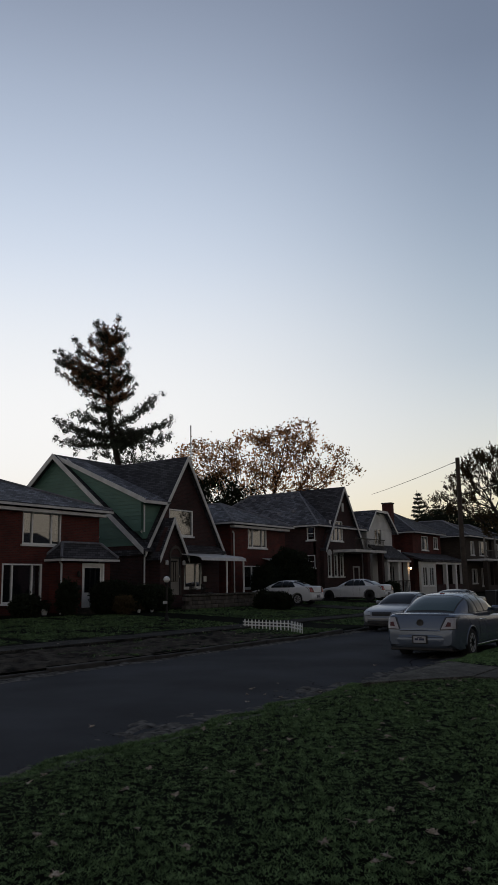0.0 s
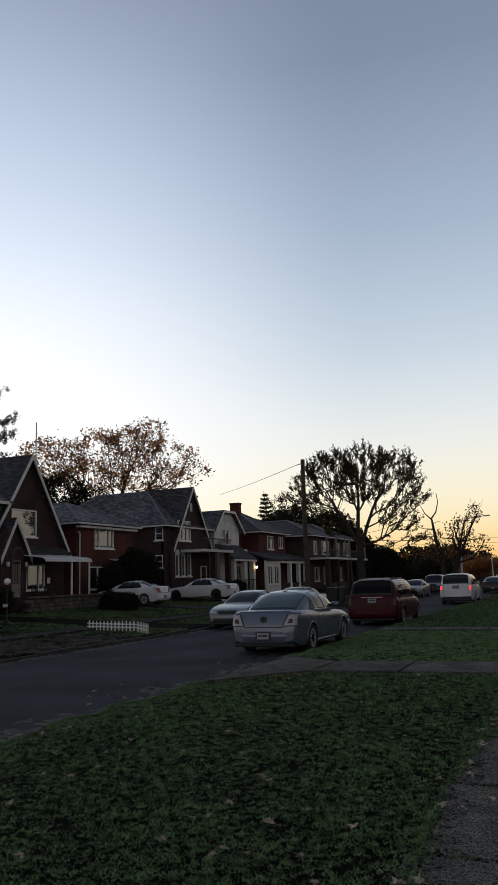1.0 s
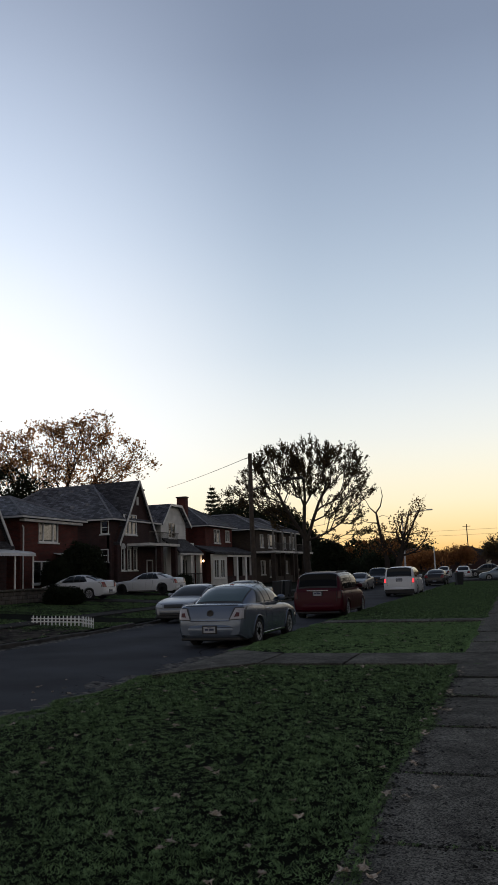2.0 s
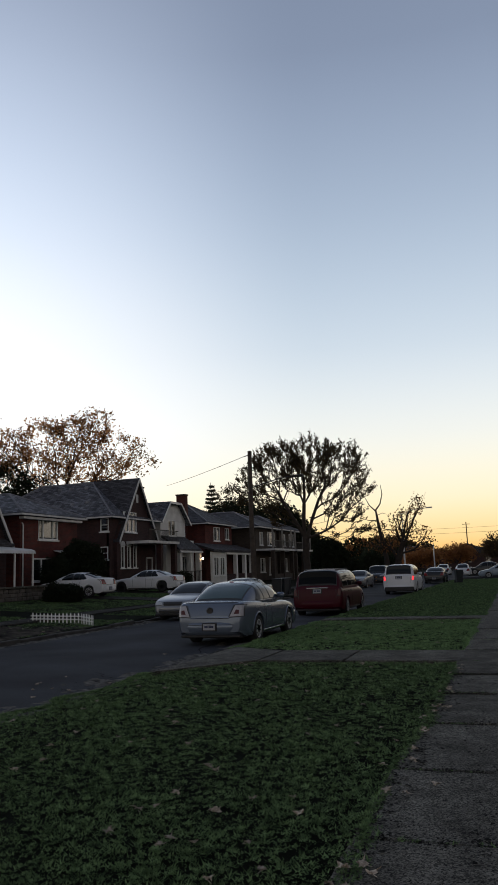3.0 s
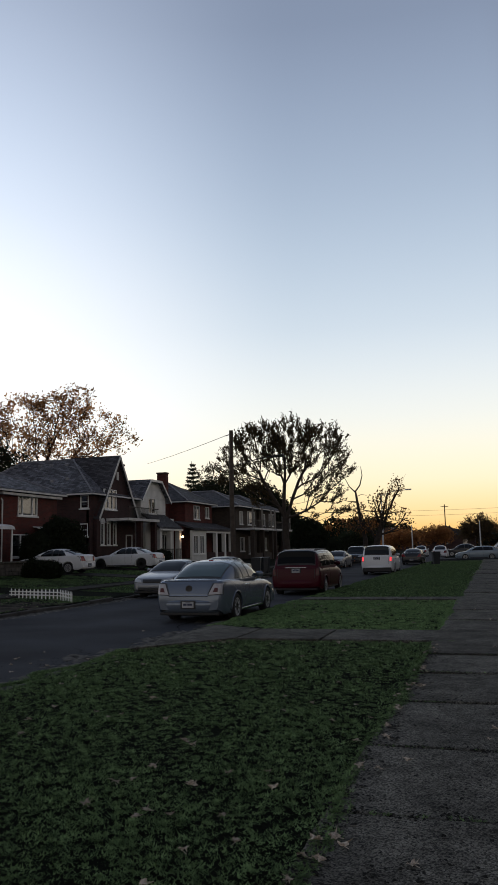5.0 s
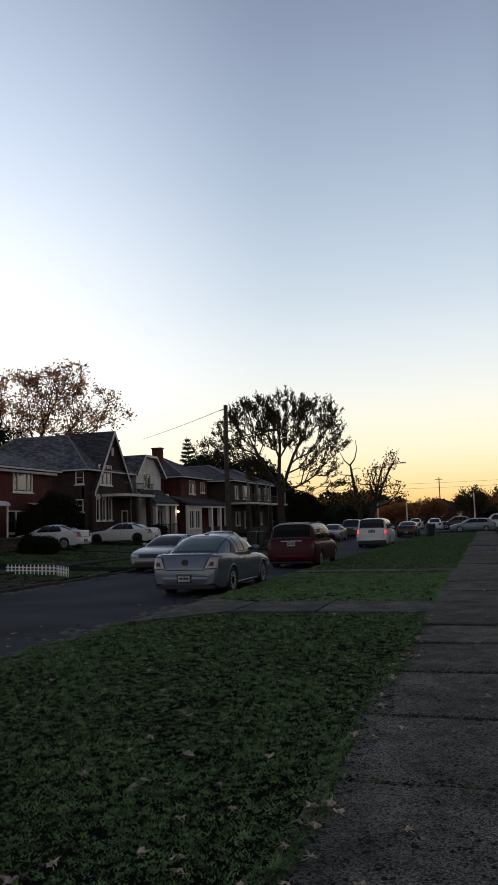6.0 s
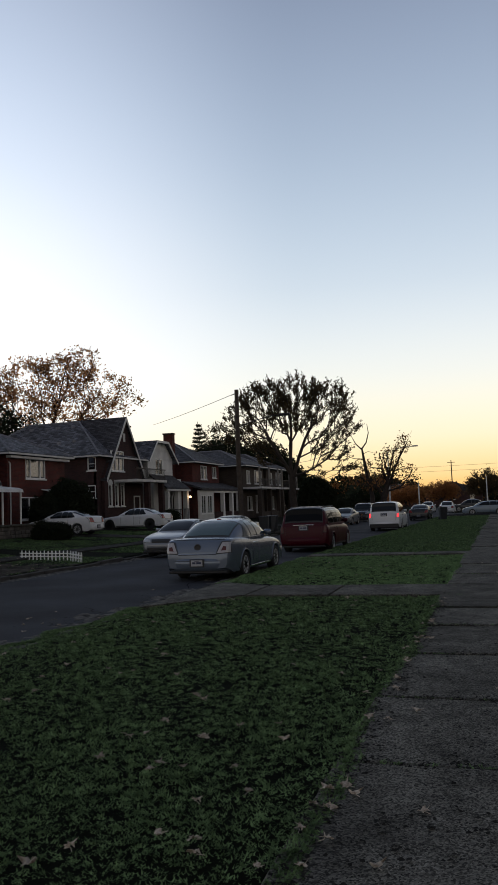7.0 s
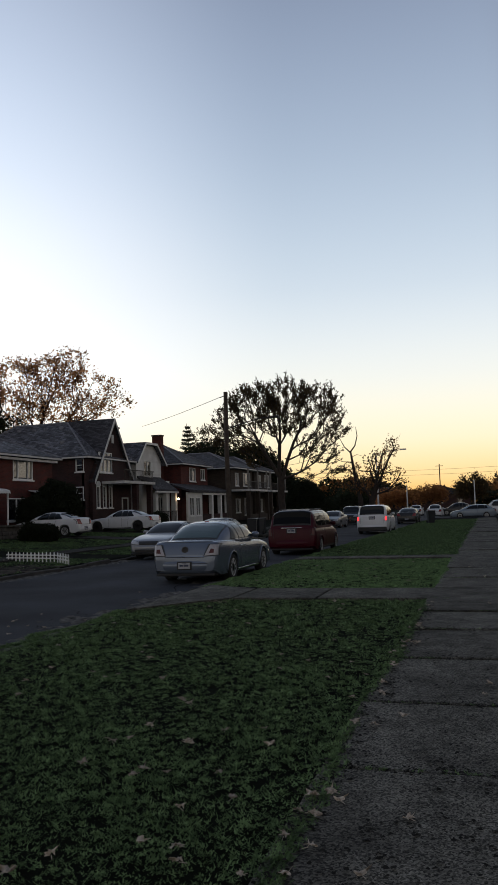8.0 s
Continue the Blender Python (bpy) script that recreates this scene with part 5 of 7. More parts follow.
        skin_patch(bm_, grid, Vector((0, mid, 0.6)), proud, 0.012)
        return part(nm, bm_, mat, top)
    wrap, pane_wrap = (math.acos(q ** (sharp / 2)) for q in ((0.90, 0.875) if tall else (0.86, 0.83)))
    top_patch("window_seal", r0 + 0.10 * (r1 - r0), r1 - 0.02 * (r1 - r0), wrap, BLACK_PLASTIC, 0.003)
    top_patch("rear_window", r0 + 0.17 * (r1 - r0), r1 - 0.08 * (r1 - r0), pane_wrap, gl, 0.007)
    top_patch("window_seal", f0 - 0.08 * (f0 - f1), f1 + 0.02 * (f0 - f1), wrap, BLACK_PLASTIC, 0.003)
    top_patch("windscreen", f0 - 0.14 * (f0 - f1), f1 + 0.08 * (f0 - f1), pane_wrap, gl, 0.007)
    split = mid + 0.02 * L
    if tall:
        cuts = [(r1 - 0.02, r1 + 0.05, r1 + 0.86, r1 + 0.86), (r1 + 0.94, r1 + 0.94, split + 0.28, split + 0.28), (split + 0.36, split + 0.36, f1 - 0.04, f0 - 0.42)]
    else:
        cuts = [(r0 + 0.66, r1 + 0.02, r1 + 0.22, r1 + 0.22), (r1 + 0.28, r1 + 0.28, split - 0.05, split - 0.05), (split + 0.05, split + 0.05, f1 - 0.06, f0 - 0.44)]
    for s in (-1, 1):
        side_patch("window_seal", (cuts[0][0] - 0.05, cuts[0][1] - 0.03, cuts[-1][2] + 0.03, cuts[-1][3] + 0.05), s, BLACK_PLASTIC, 0.002, 0.028, 0.06)
        for q in cuts:
            side_patch("side_window", q, s, SIDE_GLASS if gl is SEDAN_GLASS else gl, 0.006)
        for y in (split - 0.12, r1 + 0.35 + (0.6 if tall else 0.0)):
            p = on_side(y, belt - 0.15, s)
            bm = bmesh.new()
            box(bm, p.x - 0.02, p.x + 0.02, y - 0.1, y + 0.1, belt - 0.165, belt - 0.135, 0.008)
            part("door_handle", bm, CHROME if lower == "chrome" else skin if not tall else BLACK_PLASTIC, b)
        for y in (split, r1 + 0.2, f0 - 0.3):
            line_on("door_seam", [on_side(y + (0.12 * (0.7 - z) if y < r1 + 0.3 else 0.0), z, s) for z in np.linspace(0.36, belt - 0.06, 8)], BLACK_PLASTIC, 0.006)
        # lips round the wheel wells
        for y in (ya, yb):
            bm = bmesh.new()
            r = wheel_r + 0.062
            arc = [(y + r * math.cos(q), wheel_r + r * math.sin(q)) for q in np.linspace(-0.15, math.pi + 0.15, 19)]
            pipe(bm, [on_side(p, max(0.26, z), s) + Vector((s * 0.002, 0, 0)) for p, z in arc], [0.02] * 19, 6)
            part("wheel_arch", bm, skin, b, smooth=True)
        p = on_side(0, 0.3, s).x
        bm = bmesh.new()
        box(bm, min(p, p - s * 0.06), max(p, p - s * 0.06), ya + wheel_r + 0.12, yb - wheel_r - 0.12, 0.23, 0.29, 0.012)
        part("sill_trim", bm, CHROME if lower == "chrome" else BLACK_PLASTIC, b)
        bm = bmesh.new()
        m = wide(f0 - 0.5)
        x0, x1 = sorted((s * (m - 0.02), s * (m + 0.20)))
        box(bm, x0, x1, f0 - 0.62, f0 - 0.50, belt + 0.0, belt + 0.16, 0.045)
        part("mirror", bm, skin, b, smooth=True)
        for y in (ya, yb):
            wh = part("wheel", wheel_mesh(s * (hw - 0.02), y, wheel_r, s), RUBBER, c, smooth=False)
            bm = bmesh.new()
            xr = s * (hw - 0.02)
            for k in range(9):
                q = 2 * math.pi * k / 9
                u, v = Vector((0, math.cos(q), math.sin(q))), Vector((0, -math.sin(q), math.cos(q)))
                o = Vector((xr - s * 0.03, y, wheel_r))
                w1, w2 = 0.034, 0.026
                prism(bm, [o + v * w1, o - v * w1, o + u * wheel_r * 0.62 - v * w2, o + u * wheel_r * 0.62 + v * w2], (s * 0.03, 0, 0))
            for k in range(24):
                q, q2 = 2 * math.pi * k / 24, 2 * math.pi * (k + 1) / 24
                o = Vector((xr - s * 0.035, y, wheel_r))
                pts = [o + Vector((0, r * math.cos(w_), r * math.sin(w_))) for r, w_ in ((wheel_r * 0.60, q), (wheel_r * 0.70, q), (wheel_r * 0.70, q2), (wheel_r * 0.60, q2))]
                prism(bm, pts, (s * 0.04, 0, 0))
            part("rim", bm, rim or ALLOY, wh)
    # bumpers that wrap round the corners
    for s, nm in ((-1, "rear_bumper"), (1, "front_bumper")):
        rows = []
        for u in np.linspace(-1, 1, 25):
            x = u * hw * 0.955
            y = s * (L / 2 + 0.03) - s * (0.05 * u * u + 0.30 * abs(u) ** 7)
            rows.append([(x, y - s * d, z) for d, z in ((0.10, 0.25), (0.03, 0.29), (0.0, 0.36), (-0.012, 0.46), (0.0, 0.55), (0.05, 0.605), (0.14, 0.62), (0.30, 0.60), (0.30, 0.27))])
        bm = bmesh.new()
        loft(bm, rows)
        me = finish(nm, bm, skin, True)
        me.set_sharp_from_angle(angle=radians(50))
        new(nm, me).parent = b
        bm = bmesh.new()
        y0, y1 = sorted((s * (L / 2 - 0.3), s * (L / 2 + 0.0)))
        if brake and s < 0:
            box(bm, -hw * 0.9, hw * 0.9, y0 - 0.065, y1, 0.205, 0.46, 0.03)
        else:
            box(bm, -hw * 0.84, hw * 0.84, y0, y1, 0.205, 0.275, 0.02)
        part("bumper_skirt", bm, BLACK_PLASTIC, b)
    # lamps
    rt, ft = body[2][1] - 0.02, body[-3][1]
    for s in (-1, 1):
        e = hw * 0.915
        if tall:
            quad = ((s * (e - 0.11), belt - 0.28), (s * e, belt - 0.28), (s * (e - 0.0), belt - 0.04), (s * (e - 0.09), belt - 0.04))
        else:
            quad = ((s * (e - 0.33), rt - 0.30), (s * e, rt - 0.28), (s * (e - 0.01), rt - 0.03), (s * (e - 0.20), rt - 0.03))
        big = [(x + (0.018 if abs(x) > e - 0.1 else -0.022) * s, z + (0.02 if z > rt - 0.2 else -0.02)) for x, z in quad]
        end_patch("lamp_bezel", big, -1, BLACK_PLASTIC, b, 0.006)
        lamp_ = end_patch("tail_lamp", quad, -1, BRAKE_GLOW if brake else (rear_lamp or LENS_RED), b, 0.014, "lit red brake lamp" if brake else ("pale clear tail lamp" if rear_lamp is LENS_PALE else "red tail lamp"))
        if rear_lamp is LENS_PALE:
            inner = ((s * (e - 0.22), rt - 0.24), (s * (e - 0.09), rt - 0.23), (s * (e - 0.09), rt - 0.14), (s * (e - 0.17), rt - 0.13))
            end_patch("lens", inner, -1, LENS_DARK, lamp_, 0.018, "dark red inner lens")
        quad = ((s * (e - 0.40), ft - 0.20), (s * (e - 0.02), ft - 0.17), (s * (e - 0.04), ft - 0.03), (s * (e - 0.36), ft - 0.09))
        end_patch("lamp_bezel", [(x * 1.02, z + (0.015 if z > ft - 0.12 else -0.015)) for x, z in quad], 1, BLACK_PLASTIC, b, 0.004)
        end_patch("headlamp", quad, 1, LENS_CLEAR, b, 0.012)
    end_patch("grille", ((-0.36, ft - 0.21), (0.36, ft - 0.21), (0.40, ft - 0.08), (-0.40, ft - 0.08)), 1, BLACK_PLASTIC, b, 0.01)
    boxpart("air_intake", (-hw * 0.62, hw * 0.62, front - 0.1, front + 0.046, 0.31, 0.41), BLACK_PLASTIC, b, edge=0.015)
    # boot lid or tailgate joint, number plate
    if not tall:
        e = hw * 0.915
        for s in (-1, 1):
            line_on("boot_seam", [on_end(s * (e - 0.36 + 0.12 * v), rt - 0.31 + 0.29 * v, -1) for v in np.linspace(0, 1, 6)], BLACK_PLASTIC)
        line_on("boot_seam", [on_end(x, rt - 0.315, -1) for x in np.linspace(-(e - 0.36), e - 0.36, 10)], BLACK_PLASTIC, 0.009)
    else:
        for s in (-1, 1):
            line_on("tailgate_seam", [on_end(s * hw * 0.74, z, -1) for z in np.linspace(0.66, belt + 0.0, 7)], BLACK_PLASTIC)
    pz = (belt - 0.12) if tall else 0.47
    py_ = (on_end(0.0, pz, -1).y - 0.012) if tall else rear - 0.045
    boxpart("plate_frame", (-0.2, 0.2, py_ - 0.004, py_ + 0.03, pz - 0.10, pz + 0.10), BLACK_PLASTIC, b, edge=0.01)
    pl = boxpart("plate", (-0.155, 0.155, py_ - 0.012, py_ - 0.005, pz - 0.075, pz + 0.075), PLATE, b, "white number plate with plain bars")
    for x0, x1, z0, z1 in ((-0.12, -0.03, -0.02, 0.03), (-0.01, 0.12, -0.02, 0.03), (-0.06, 0.06, 0.045, 0.06)):
        boxpart("bar", (x0, x1, py_ - 0.016, py_ - 0.0125, pz + z0, pz + z1), INK, pl)
    boxpart("underbody", (-hw * 0.78, hw * 0.78, rear + 0.35, front - 0.35, 0.17, 0.3), BLACK_PLASTIC, b)
    bm = bmesh.new()
    tube(bm, (-0.5, rear + 0.03, 0.24), (-0.5, rear + 0.4, 0.24), 0.035, 0.035, 10)
    part("exhaust", bm, CHROME, b)
    return c, on_end


def wheel_mesh(x, y, r, s):
    bm = bmesh.new()
    w = 0.21
    prof = [(r * 0.30, 0.0), (r * 0.64, -0.006), (r * 0.70, 0.012), (r * 0.93, 0.008), (r, -0.03), (r, -w + 0.03), (r * 0.93, -w), (r * 0.3, -w)]
    lathe(bm, prof, (0, 0, 0), sides=28)
    for v in bm.verts:
        v.co = Vector((x + s * v.co.z, y + v.co.x, r + v.co.y))
    bmesh.ops.recalc_face_normals(bm, faces=bm.faces[:])
    return bm


SEDAN_BODY = ((-0.5, 0.70, 0.84), (-0.488, 0.90, 0.90), (-0.472, 1.03, 0.93), (-0.44, 1.065, 0.955), (-0.36, 1.07, 0.985), (-0.22, 1.04, 1.0), (-0.05, 1.0, 1.0), (0.1, 0.98, 1.0), (0.24, 0.95, 0.99), (0.36, 0.88, 0.97), (0.44, 0.80, 0.93), (0.48, 0.72, 0.86), (0.5, 0.62, 0.76))
VAN_BODY = ((-0.5, 0.72, 0.88), (-0.494, 0.95, 0.93), (-0.485, 1.06, 0.95), (-0.45, 1.08, 0.98), (-0.2, 1.07, 1.0), (0.0, 1.05, 1.0), (0.2, 1.02, 1.0), (0.32, 0.96, 0.98), (0.42, 0.86, 0.94), (0.48, 0.74, 0.86), (0.5, 0.62, 0.76))
SUV_BODY = ((-0.5, 0.80, 0.90), (-0.494, 1.0, 0.94), (-0.486, 1.13, 0.96), (-0.45, 1.15, 0.985), (-0.2, 1.14, 1.0), (0.0, 1.12, 1.0), (0.22, 1.10, 1.0), (0.34, 1.06, 0.98), (0.44, 0.98, 0.95), (0.485, 0.84, 0.88), (0.5, 0.66, 0.78))
SEDAN_CABIN, VAN_CABIN, SUV_CABIN = (-0.385, -0.20, 0.055, 0.235), (-0.488, -0.425, 0.12, 0.34), (-0.486, -0.425, 0.07, 0.23)

SILVER = paint("silver_blue_paint", (0.165, 0.200, 0.262), 0.22, 0.45)
SILVER_PALE = paint("pale_silver_paint", (0.26, 0.275, 0.30), 0.26, 0.35)
CAR_WHITE = paint("white_car_paint", (0.78, 0.79, 0.81), 0.3, 0.0)
RED_PAINT = material("dark_red_paint", (0.060, 0.0015, 0.010), (0.048, 0.001, 0.008), 1.5, 0.32, 0.0, spec=0.22, bump_scale=8)
BLACK_PAINT = paint("black_car_paint", (0.025, 0.027, 0.032), 0.22, 0.2)
BLUE_PAINT = paint("blue_grey_paint", (0.26, 0.32, 0.38), 0.3, 0.2)
GREY_PAINT = paint("grey_car_paint", (0.18, 0.19, 0.20))

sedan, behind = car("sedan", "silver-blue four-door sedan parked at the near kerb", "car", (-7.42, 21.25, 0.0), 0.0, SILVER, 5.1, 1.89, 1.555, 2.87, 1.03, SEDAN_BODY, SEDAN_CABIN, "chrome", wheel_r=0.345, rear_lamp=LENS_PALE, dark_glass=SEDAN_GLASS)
# its round badge, bright strip under the boot lid, lid lip and high brake lamp
bm = bmesh.new()
lathe(bm, [(0.088, 0.02), (0.088, -0.012), (0.07, -0.02), (0.04, -0.012)], (0, behind(0, 0.86, -1).y, 0.86), axis="y", sides=20)
part("badge", bm, DARKTRIM, sedan, "round dark badge")
bm = bmesh.new()
pipe(bm, [behind(x, 0.685, -1) + Vector((0, -0.004, 0)) for x in np.linspace(-0.52, 0.52, 9)], [0.016] * 9, 6)
part("boot_strip", bm, CHROME, sedan)
bm = bmesh.new()
pipe(bm, [behind(x, 1.035, -1) + Vector((0, 0.02, 0.018)) for x in np.linspace(-0.70, 0.70, 11)], [0.012] + [0.02] * 9 + [0.012], 6)
part("boot_lip", bm, SILVER, sedan, smooth=True)
bm = bmesh.new()
box(bm, -0.06, 0.06, -0.86, -0.80, 1.515, 1.545, 0.008)
part("high_brake_lamp", bm, LENS_RED, sedan)
bm = bmesh.new()
pipe(bm, [(x, -2.587 + 0.05 * (x / 0.9) ** 2 + 0.30 * abs(x / 0.9) ** 7, 0.52) for x in np.linspace(-0.84, 0.84, 15)], [0.006] * 15, 5)
part("bumper_groove", bm, BLACK_PLASTIC, sedan)
minivan, behind = car("minivan", "dark red minivan parked at the near kerb", "minivan", (-7.34, 32.1, 0.0), 0.0, RED_PAINT, 4.9, 1.98, 1.77, 3.03, 1.06, VAN_BODY, VAN_CABIN, tall=True, wheel_r=0.34, rear_lamp=LENS_DARK, dark_glass=VAN_GLASS)
boxpart("tailgate_strip", (-0.42, 0.42, behind(0, 1.04, -1).y - 0.02, behind(0, 1.04, -1).y + 0.03, 1.035, 1.075), CHROME, minivan, edge=0.008)
for s in (-1, 1):
    bm = bmesh.new()
    pipe(bm, [(s * 0.62, -1.9, 1.69), (s * 0.62, -1.7, 1.745), (s * 0.62, 0.2, 1.755), (s * 0.62, 0.4, 1.70)], [0.018] * 4, 6)
    part("roof_rail", bm, BLACK_PLASTIC, minivan)
bm = bmesh.new()
pipe(bm, [(0.05, -2.42, 1.18), (-0.35, -2.37, 1.22)], [0.012, 0.008], 6)
part("wiper", bm, BLACK_PLASTIC, minivan)
car("suv", "white sport utility vehicle with lit brake lamps", "suv", (-7.06, 52.0, 0.0), 0.0, CAR_WHITE, 4.85, 1.99, 1.84, 2.78, 1.14, SUV_BODY, SUV_CABIN, tall=True, brake=True, wheel_r=0.37)
car("sedan", "pale silver sedan parked facing the camera at the far kerb", "car", (-12.72, 30.6, 0.0), 180.0, SILVER_PALE, 4.75, 1.80, 1.44, 2.7, 0.96, SEDAN_BODY, SEDAN_CABIN)
car("sedan", "white compact sedan parked on a driveway", "car", (-24.85, 41.45, 0.60), 90.0, CAR_WHITE, 4.45, 1.72, 1.44, 2.62, 0.98, SEDAN_BODY, (-0.40, -0.20, 0.05, 0.25))
car("sedan", "large white sedan with dark wheels parked on a driveway", "car", (-24.25, 49.7, 0.59), 90.0, CAR_WHITE, 5.0, 1.88, 1.48, 3.05, 1.0, SEDAN_BODY, (-0.37, -0.20, 0.03, 0.19), wheel_r=0.37, rim=DARK_RIM)
car("sedan", "grey sedan parked at the far kerb", "car", (-12.75, 36.6, 0.0), 180.0, GREY_PAINT, 4.8, 1.82, 1.46, 2.75, 0.97, SEDAN_BODY, SEDAN_CABIN)
car("sedan", "black sedan parked at the near kerb", "car", (-7.2, 75.0, 0.0), 0.0, BLACK_PAINT, 4.9, 1.85, 1.46, 2.8, 0.98, SEDAN_BODY, SEDAN_CABIN)
car("sedan", "blue-grey car standing across the side street", "car", (-1.7, 90.5, 0.0), 90.0, BLUE_PAINT, 4.9, 1.9, 1.5, 2.8, 1.0, SEDAN_BODY, (-0.45, -0.3, 0.06, 0.26))
car("suv", "white utility vehicle standing in the side street", "suv", (0.9, 96.5, 0.1), 90.0, CAR_WHITE, 4.9, 1.9, 1.85, 2.8, 1.12, SUV_BODY, SUV_CABIN, tall=True)
car("suv", "black utility vehicle parked at the far kerb", "suv", (-12.7, 76.0, 0.0), 180.0, BLACK_PAINT, 4.8, 1.9, 1.8, 2.8, 1.12, SUV_BODY, SUV_CABIN, tall=True)
car("sedan", "grey sedan parked at the far kerb", "car", (-12.75, 66.5, 0.0), 180.0, GREY_PAINT, 4.7, 1.8, 1.45, 2.7, 0.97, SEDAN_BODY, SEDAN_CABIN)
for k, (x, y, skin, word) in enumerate(((-6.6, 104.0, CAR_WHITE, "white"), (-10.2, 118.0, CAR_WHITE, "white"), (-4.0, 108.0, BLACK_PAINT, "black"), (1.0, 112.0, GREY_PAINT, "grey"))):
    car("sedan", word + " car parked far along the street", "car", (x, y, 0.15 if x > -6 else 0.0), 90.0 if x > -5 else 0.0, skin, 4.8, 1.85, 1.6, 2.75, 1.02, SEDAN_BODY, SEDAN_CABIN)
# ---- trees and shrubs ----
def grow(base, lobes, count, rng, trunk_top, flare=1.0, stems=None):
    """Twig ends scattered in the lobes, each joined to the nearest older node: a branching skeleton.
    Returns nodes, parents and a thickness for each node."""
    nodes = [np.array(base, float)]
    parent = [-1]
    stems = stems or [trunk_top]
    first = 0
    for number, s in enumerate(stems):
        s = np.array(s, float)
        last = min(first, max(1, int(first * (0.55 + 0.11 * number)))) if number else 0
        root_at = nodes[last].copy()
        k = max(3, int(np.linalg.norm(s - root_at) / 0.7))
        side = rng.normal(0, 0.05, 3)
        for i in range(1, k + 1):
            f = i / k
            p = root_at + (s - root_at) * f + side * math.sin(f * 3.1) * 2 + rng.normal(0, 0.03, 3)
            nodes.append(p)
            parent.append(last)
            last = len(nodes) - 1
        first = first or last
    ends = []
    sizes = np.array([l[3] * l[4] * l[5] for l in lobes])
    for i in rng.choice(len(lobes), count, p=sizes / sizes.sum()):
        x, y, z, a, b, c = lobes[i]
        while True:
            v = rng.uniform(-1, 1, 3)
            if 0.15 < np.linalg.norm(v) < 1:
                break
        v = v / np.linalg.norm(v) * np.linalg.norm(v) ** 0.55
        ends.append((x + v[0] * a, y + v[1] * b, z + v[2] * c))
    ends = np.array(ends)
    root = np.array(stems[0], float)
    reach = [0.0]
    for i in range(1, len(nodes)):
        reach.append(reach[parent[i]] + float(np.linalg.norm(nodes[i] - nodes[parent[i]])))
    order = np.argsort(np.linalg.norm(ends - root, axis=1))
    tips = []
    for i in order:
        p = ends[i]
        arr = np.array(nodes)
        d = np.linalg.norm(arr - p, axis=1) + 0.35 * np.maximum(0, arr[:, 2] - p[2]) + 0.55 * np.array(reach)
        j = int(np.argmin(d[1:])) + 1
        q = arr[j]
        n = max(1, int(np.linalg.norm(p - q) / 0.8))
        bend = rng.normal(0, 0.06, 3) * np.linalg.norm(p - q)
        bend[2] -= 0.05 * np.linalg.norm(p - q)
        last = j
        for k in range(1, n + 1):
            f = k / n
            nodes.append(q + (p - q) * f + bend * math.sin(f * math.pi))
            parent.append(last)
            reach.append(reach[last] + float(np.linalg.norm(nodes[-1] - nodes[last])))
            last = len(nodes) - 1
        tips.append(last)
    weight = np.zeros(len(nodes))
    for t in tips:
        weight[t] += 1
    for i in range(len(nodes) - 1, 0, -1):
        weight[parent[i]] += weight[i]
    return np.array(nodes), parent, weight, tips


def limbs(name, nodes, parent, weight, thick, mat, owner, sides=5, power=0.5, least=0.012):
    rad = np.maximum(least, thick * (weight / weight[0]) ** power)
    verts, faces = [], []
    for i in range(1, len(nodes)):
        a, b = nodes[parent[i]], nodes[i]
        d = b - a
        ln = np.linalg.norm(d)
        if ln < 1e-4:
            continue
        d = d / ln
        u = np.cross(d, (0.31, 0.87, 0.37))
        u /= np.linalg.norm(u)
        w = np.cross(d, u)
        ra = min(rad[parent[i]], rad[i] * 1.25) if parent[i] else rad[0]
        n = 8 if rad[i] > 0.08 else sides if rad[i] > 0.025 else 3
        k = len(verts)
        for p, r in ((a, ra), (b + d * rad[i] * 0.3, rad[i])):
            for q in range(n):
                t = 2 * math.pi * q / n
                verts.append(p + r * (math.cos(t) * u + math.sin(t) * w))
        for q in range(n):
            r = (q + 1) % n
            faces.append((k + q, k + r, k + n + r, k + n + q))
    return raw(name, verts, faces, mat, owner, smooth=True)


def leaves(name, centres, per, spread, size, mat, owner, rng, droop=0.0, slim=0.5, label="", up=None, flat_=False):
    """Many small folded leaves round each centre."""
    n = len(centres) * per
    c = np.repeat(np.array(centres), per, axis=0) + rng.normal(0, 1, (n, 3)) * np.array(spread)
    a = rng.normal(0, 1, (n, 3))
    a[:, 2] -= droop
    if up is not None:
        a = a * 0.45 + np.array(up)
    a /= np.linalg.norm(a, axis=1)[:, None]
    b = np.cross(a, rng.normal(0, 1, (n, 3)))
    b /= np.linalg.norm(b, axis=1)[:, None]
    if flat_:
        a[:, 2] *= 0.15
        b = np.stack([-a[:, 1], a[:, 0], rng.normal(0, 0.15, n)], axis=1)
    s = size * rng.uniform(0.6, 1.35, n)[:, None]
    fold = np.cross(a, b) * s * 0.12
    v = np.stack([c - a * s * 0.5, c + b * s * slim * 0.5 + fold, c + a * s * 0.5, c - b * s * slim * 0.5 + fold], axis=1).reshape(-1, 3)
    f = np.arange(n * 4).reshape(-1, 4)
    return raw(name, v, f, mat, owner, label)


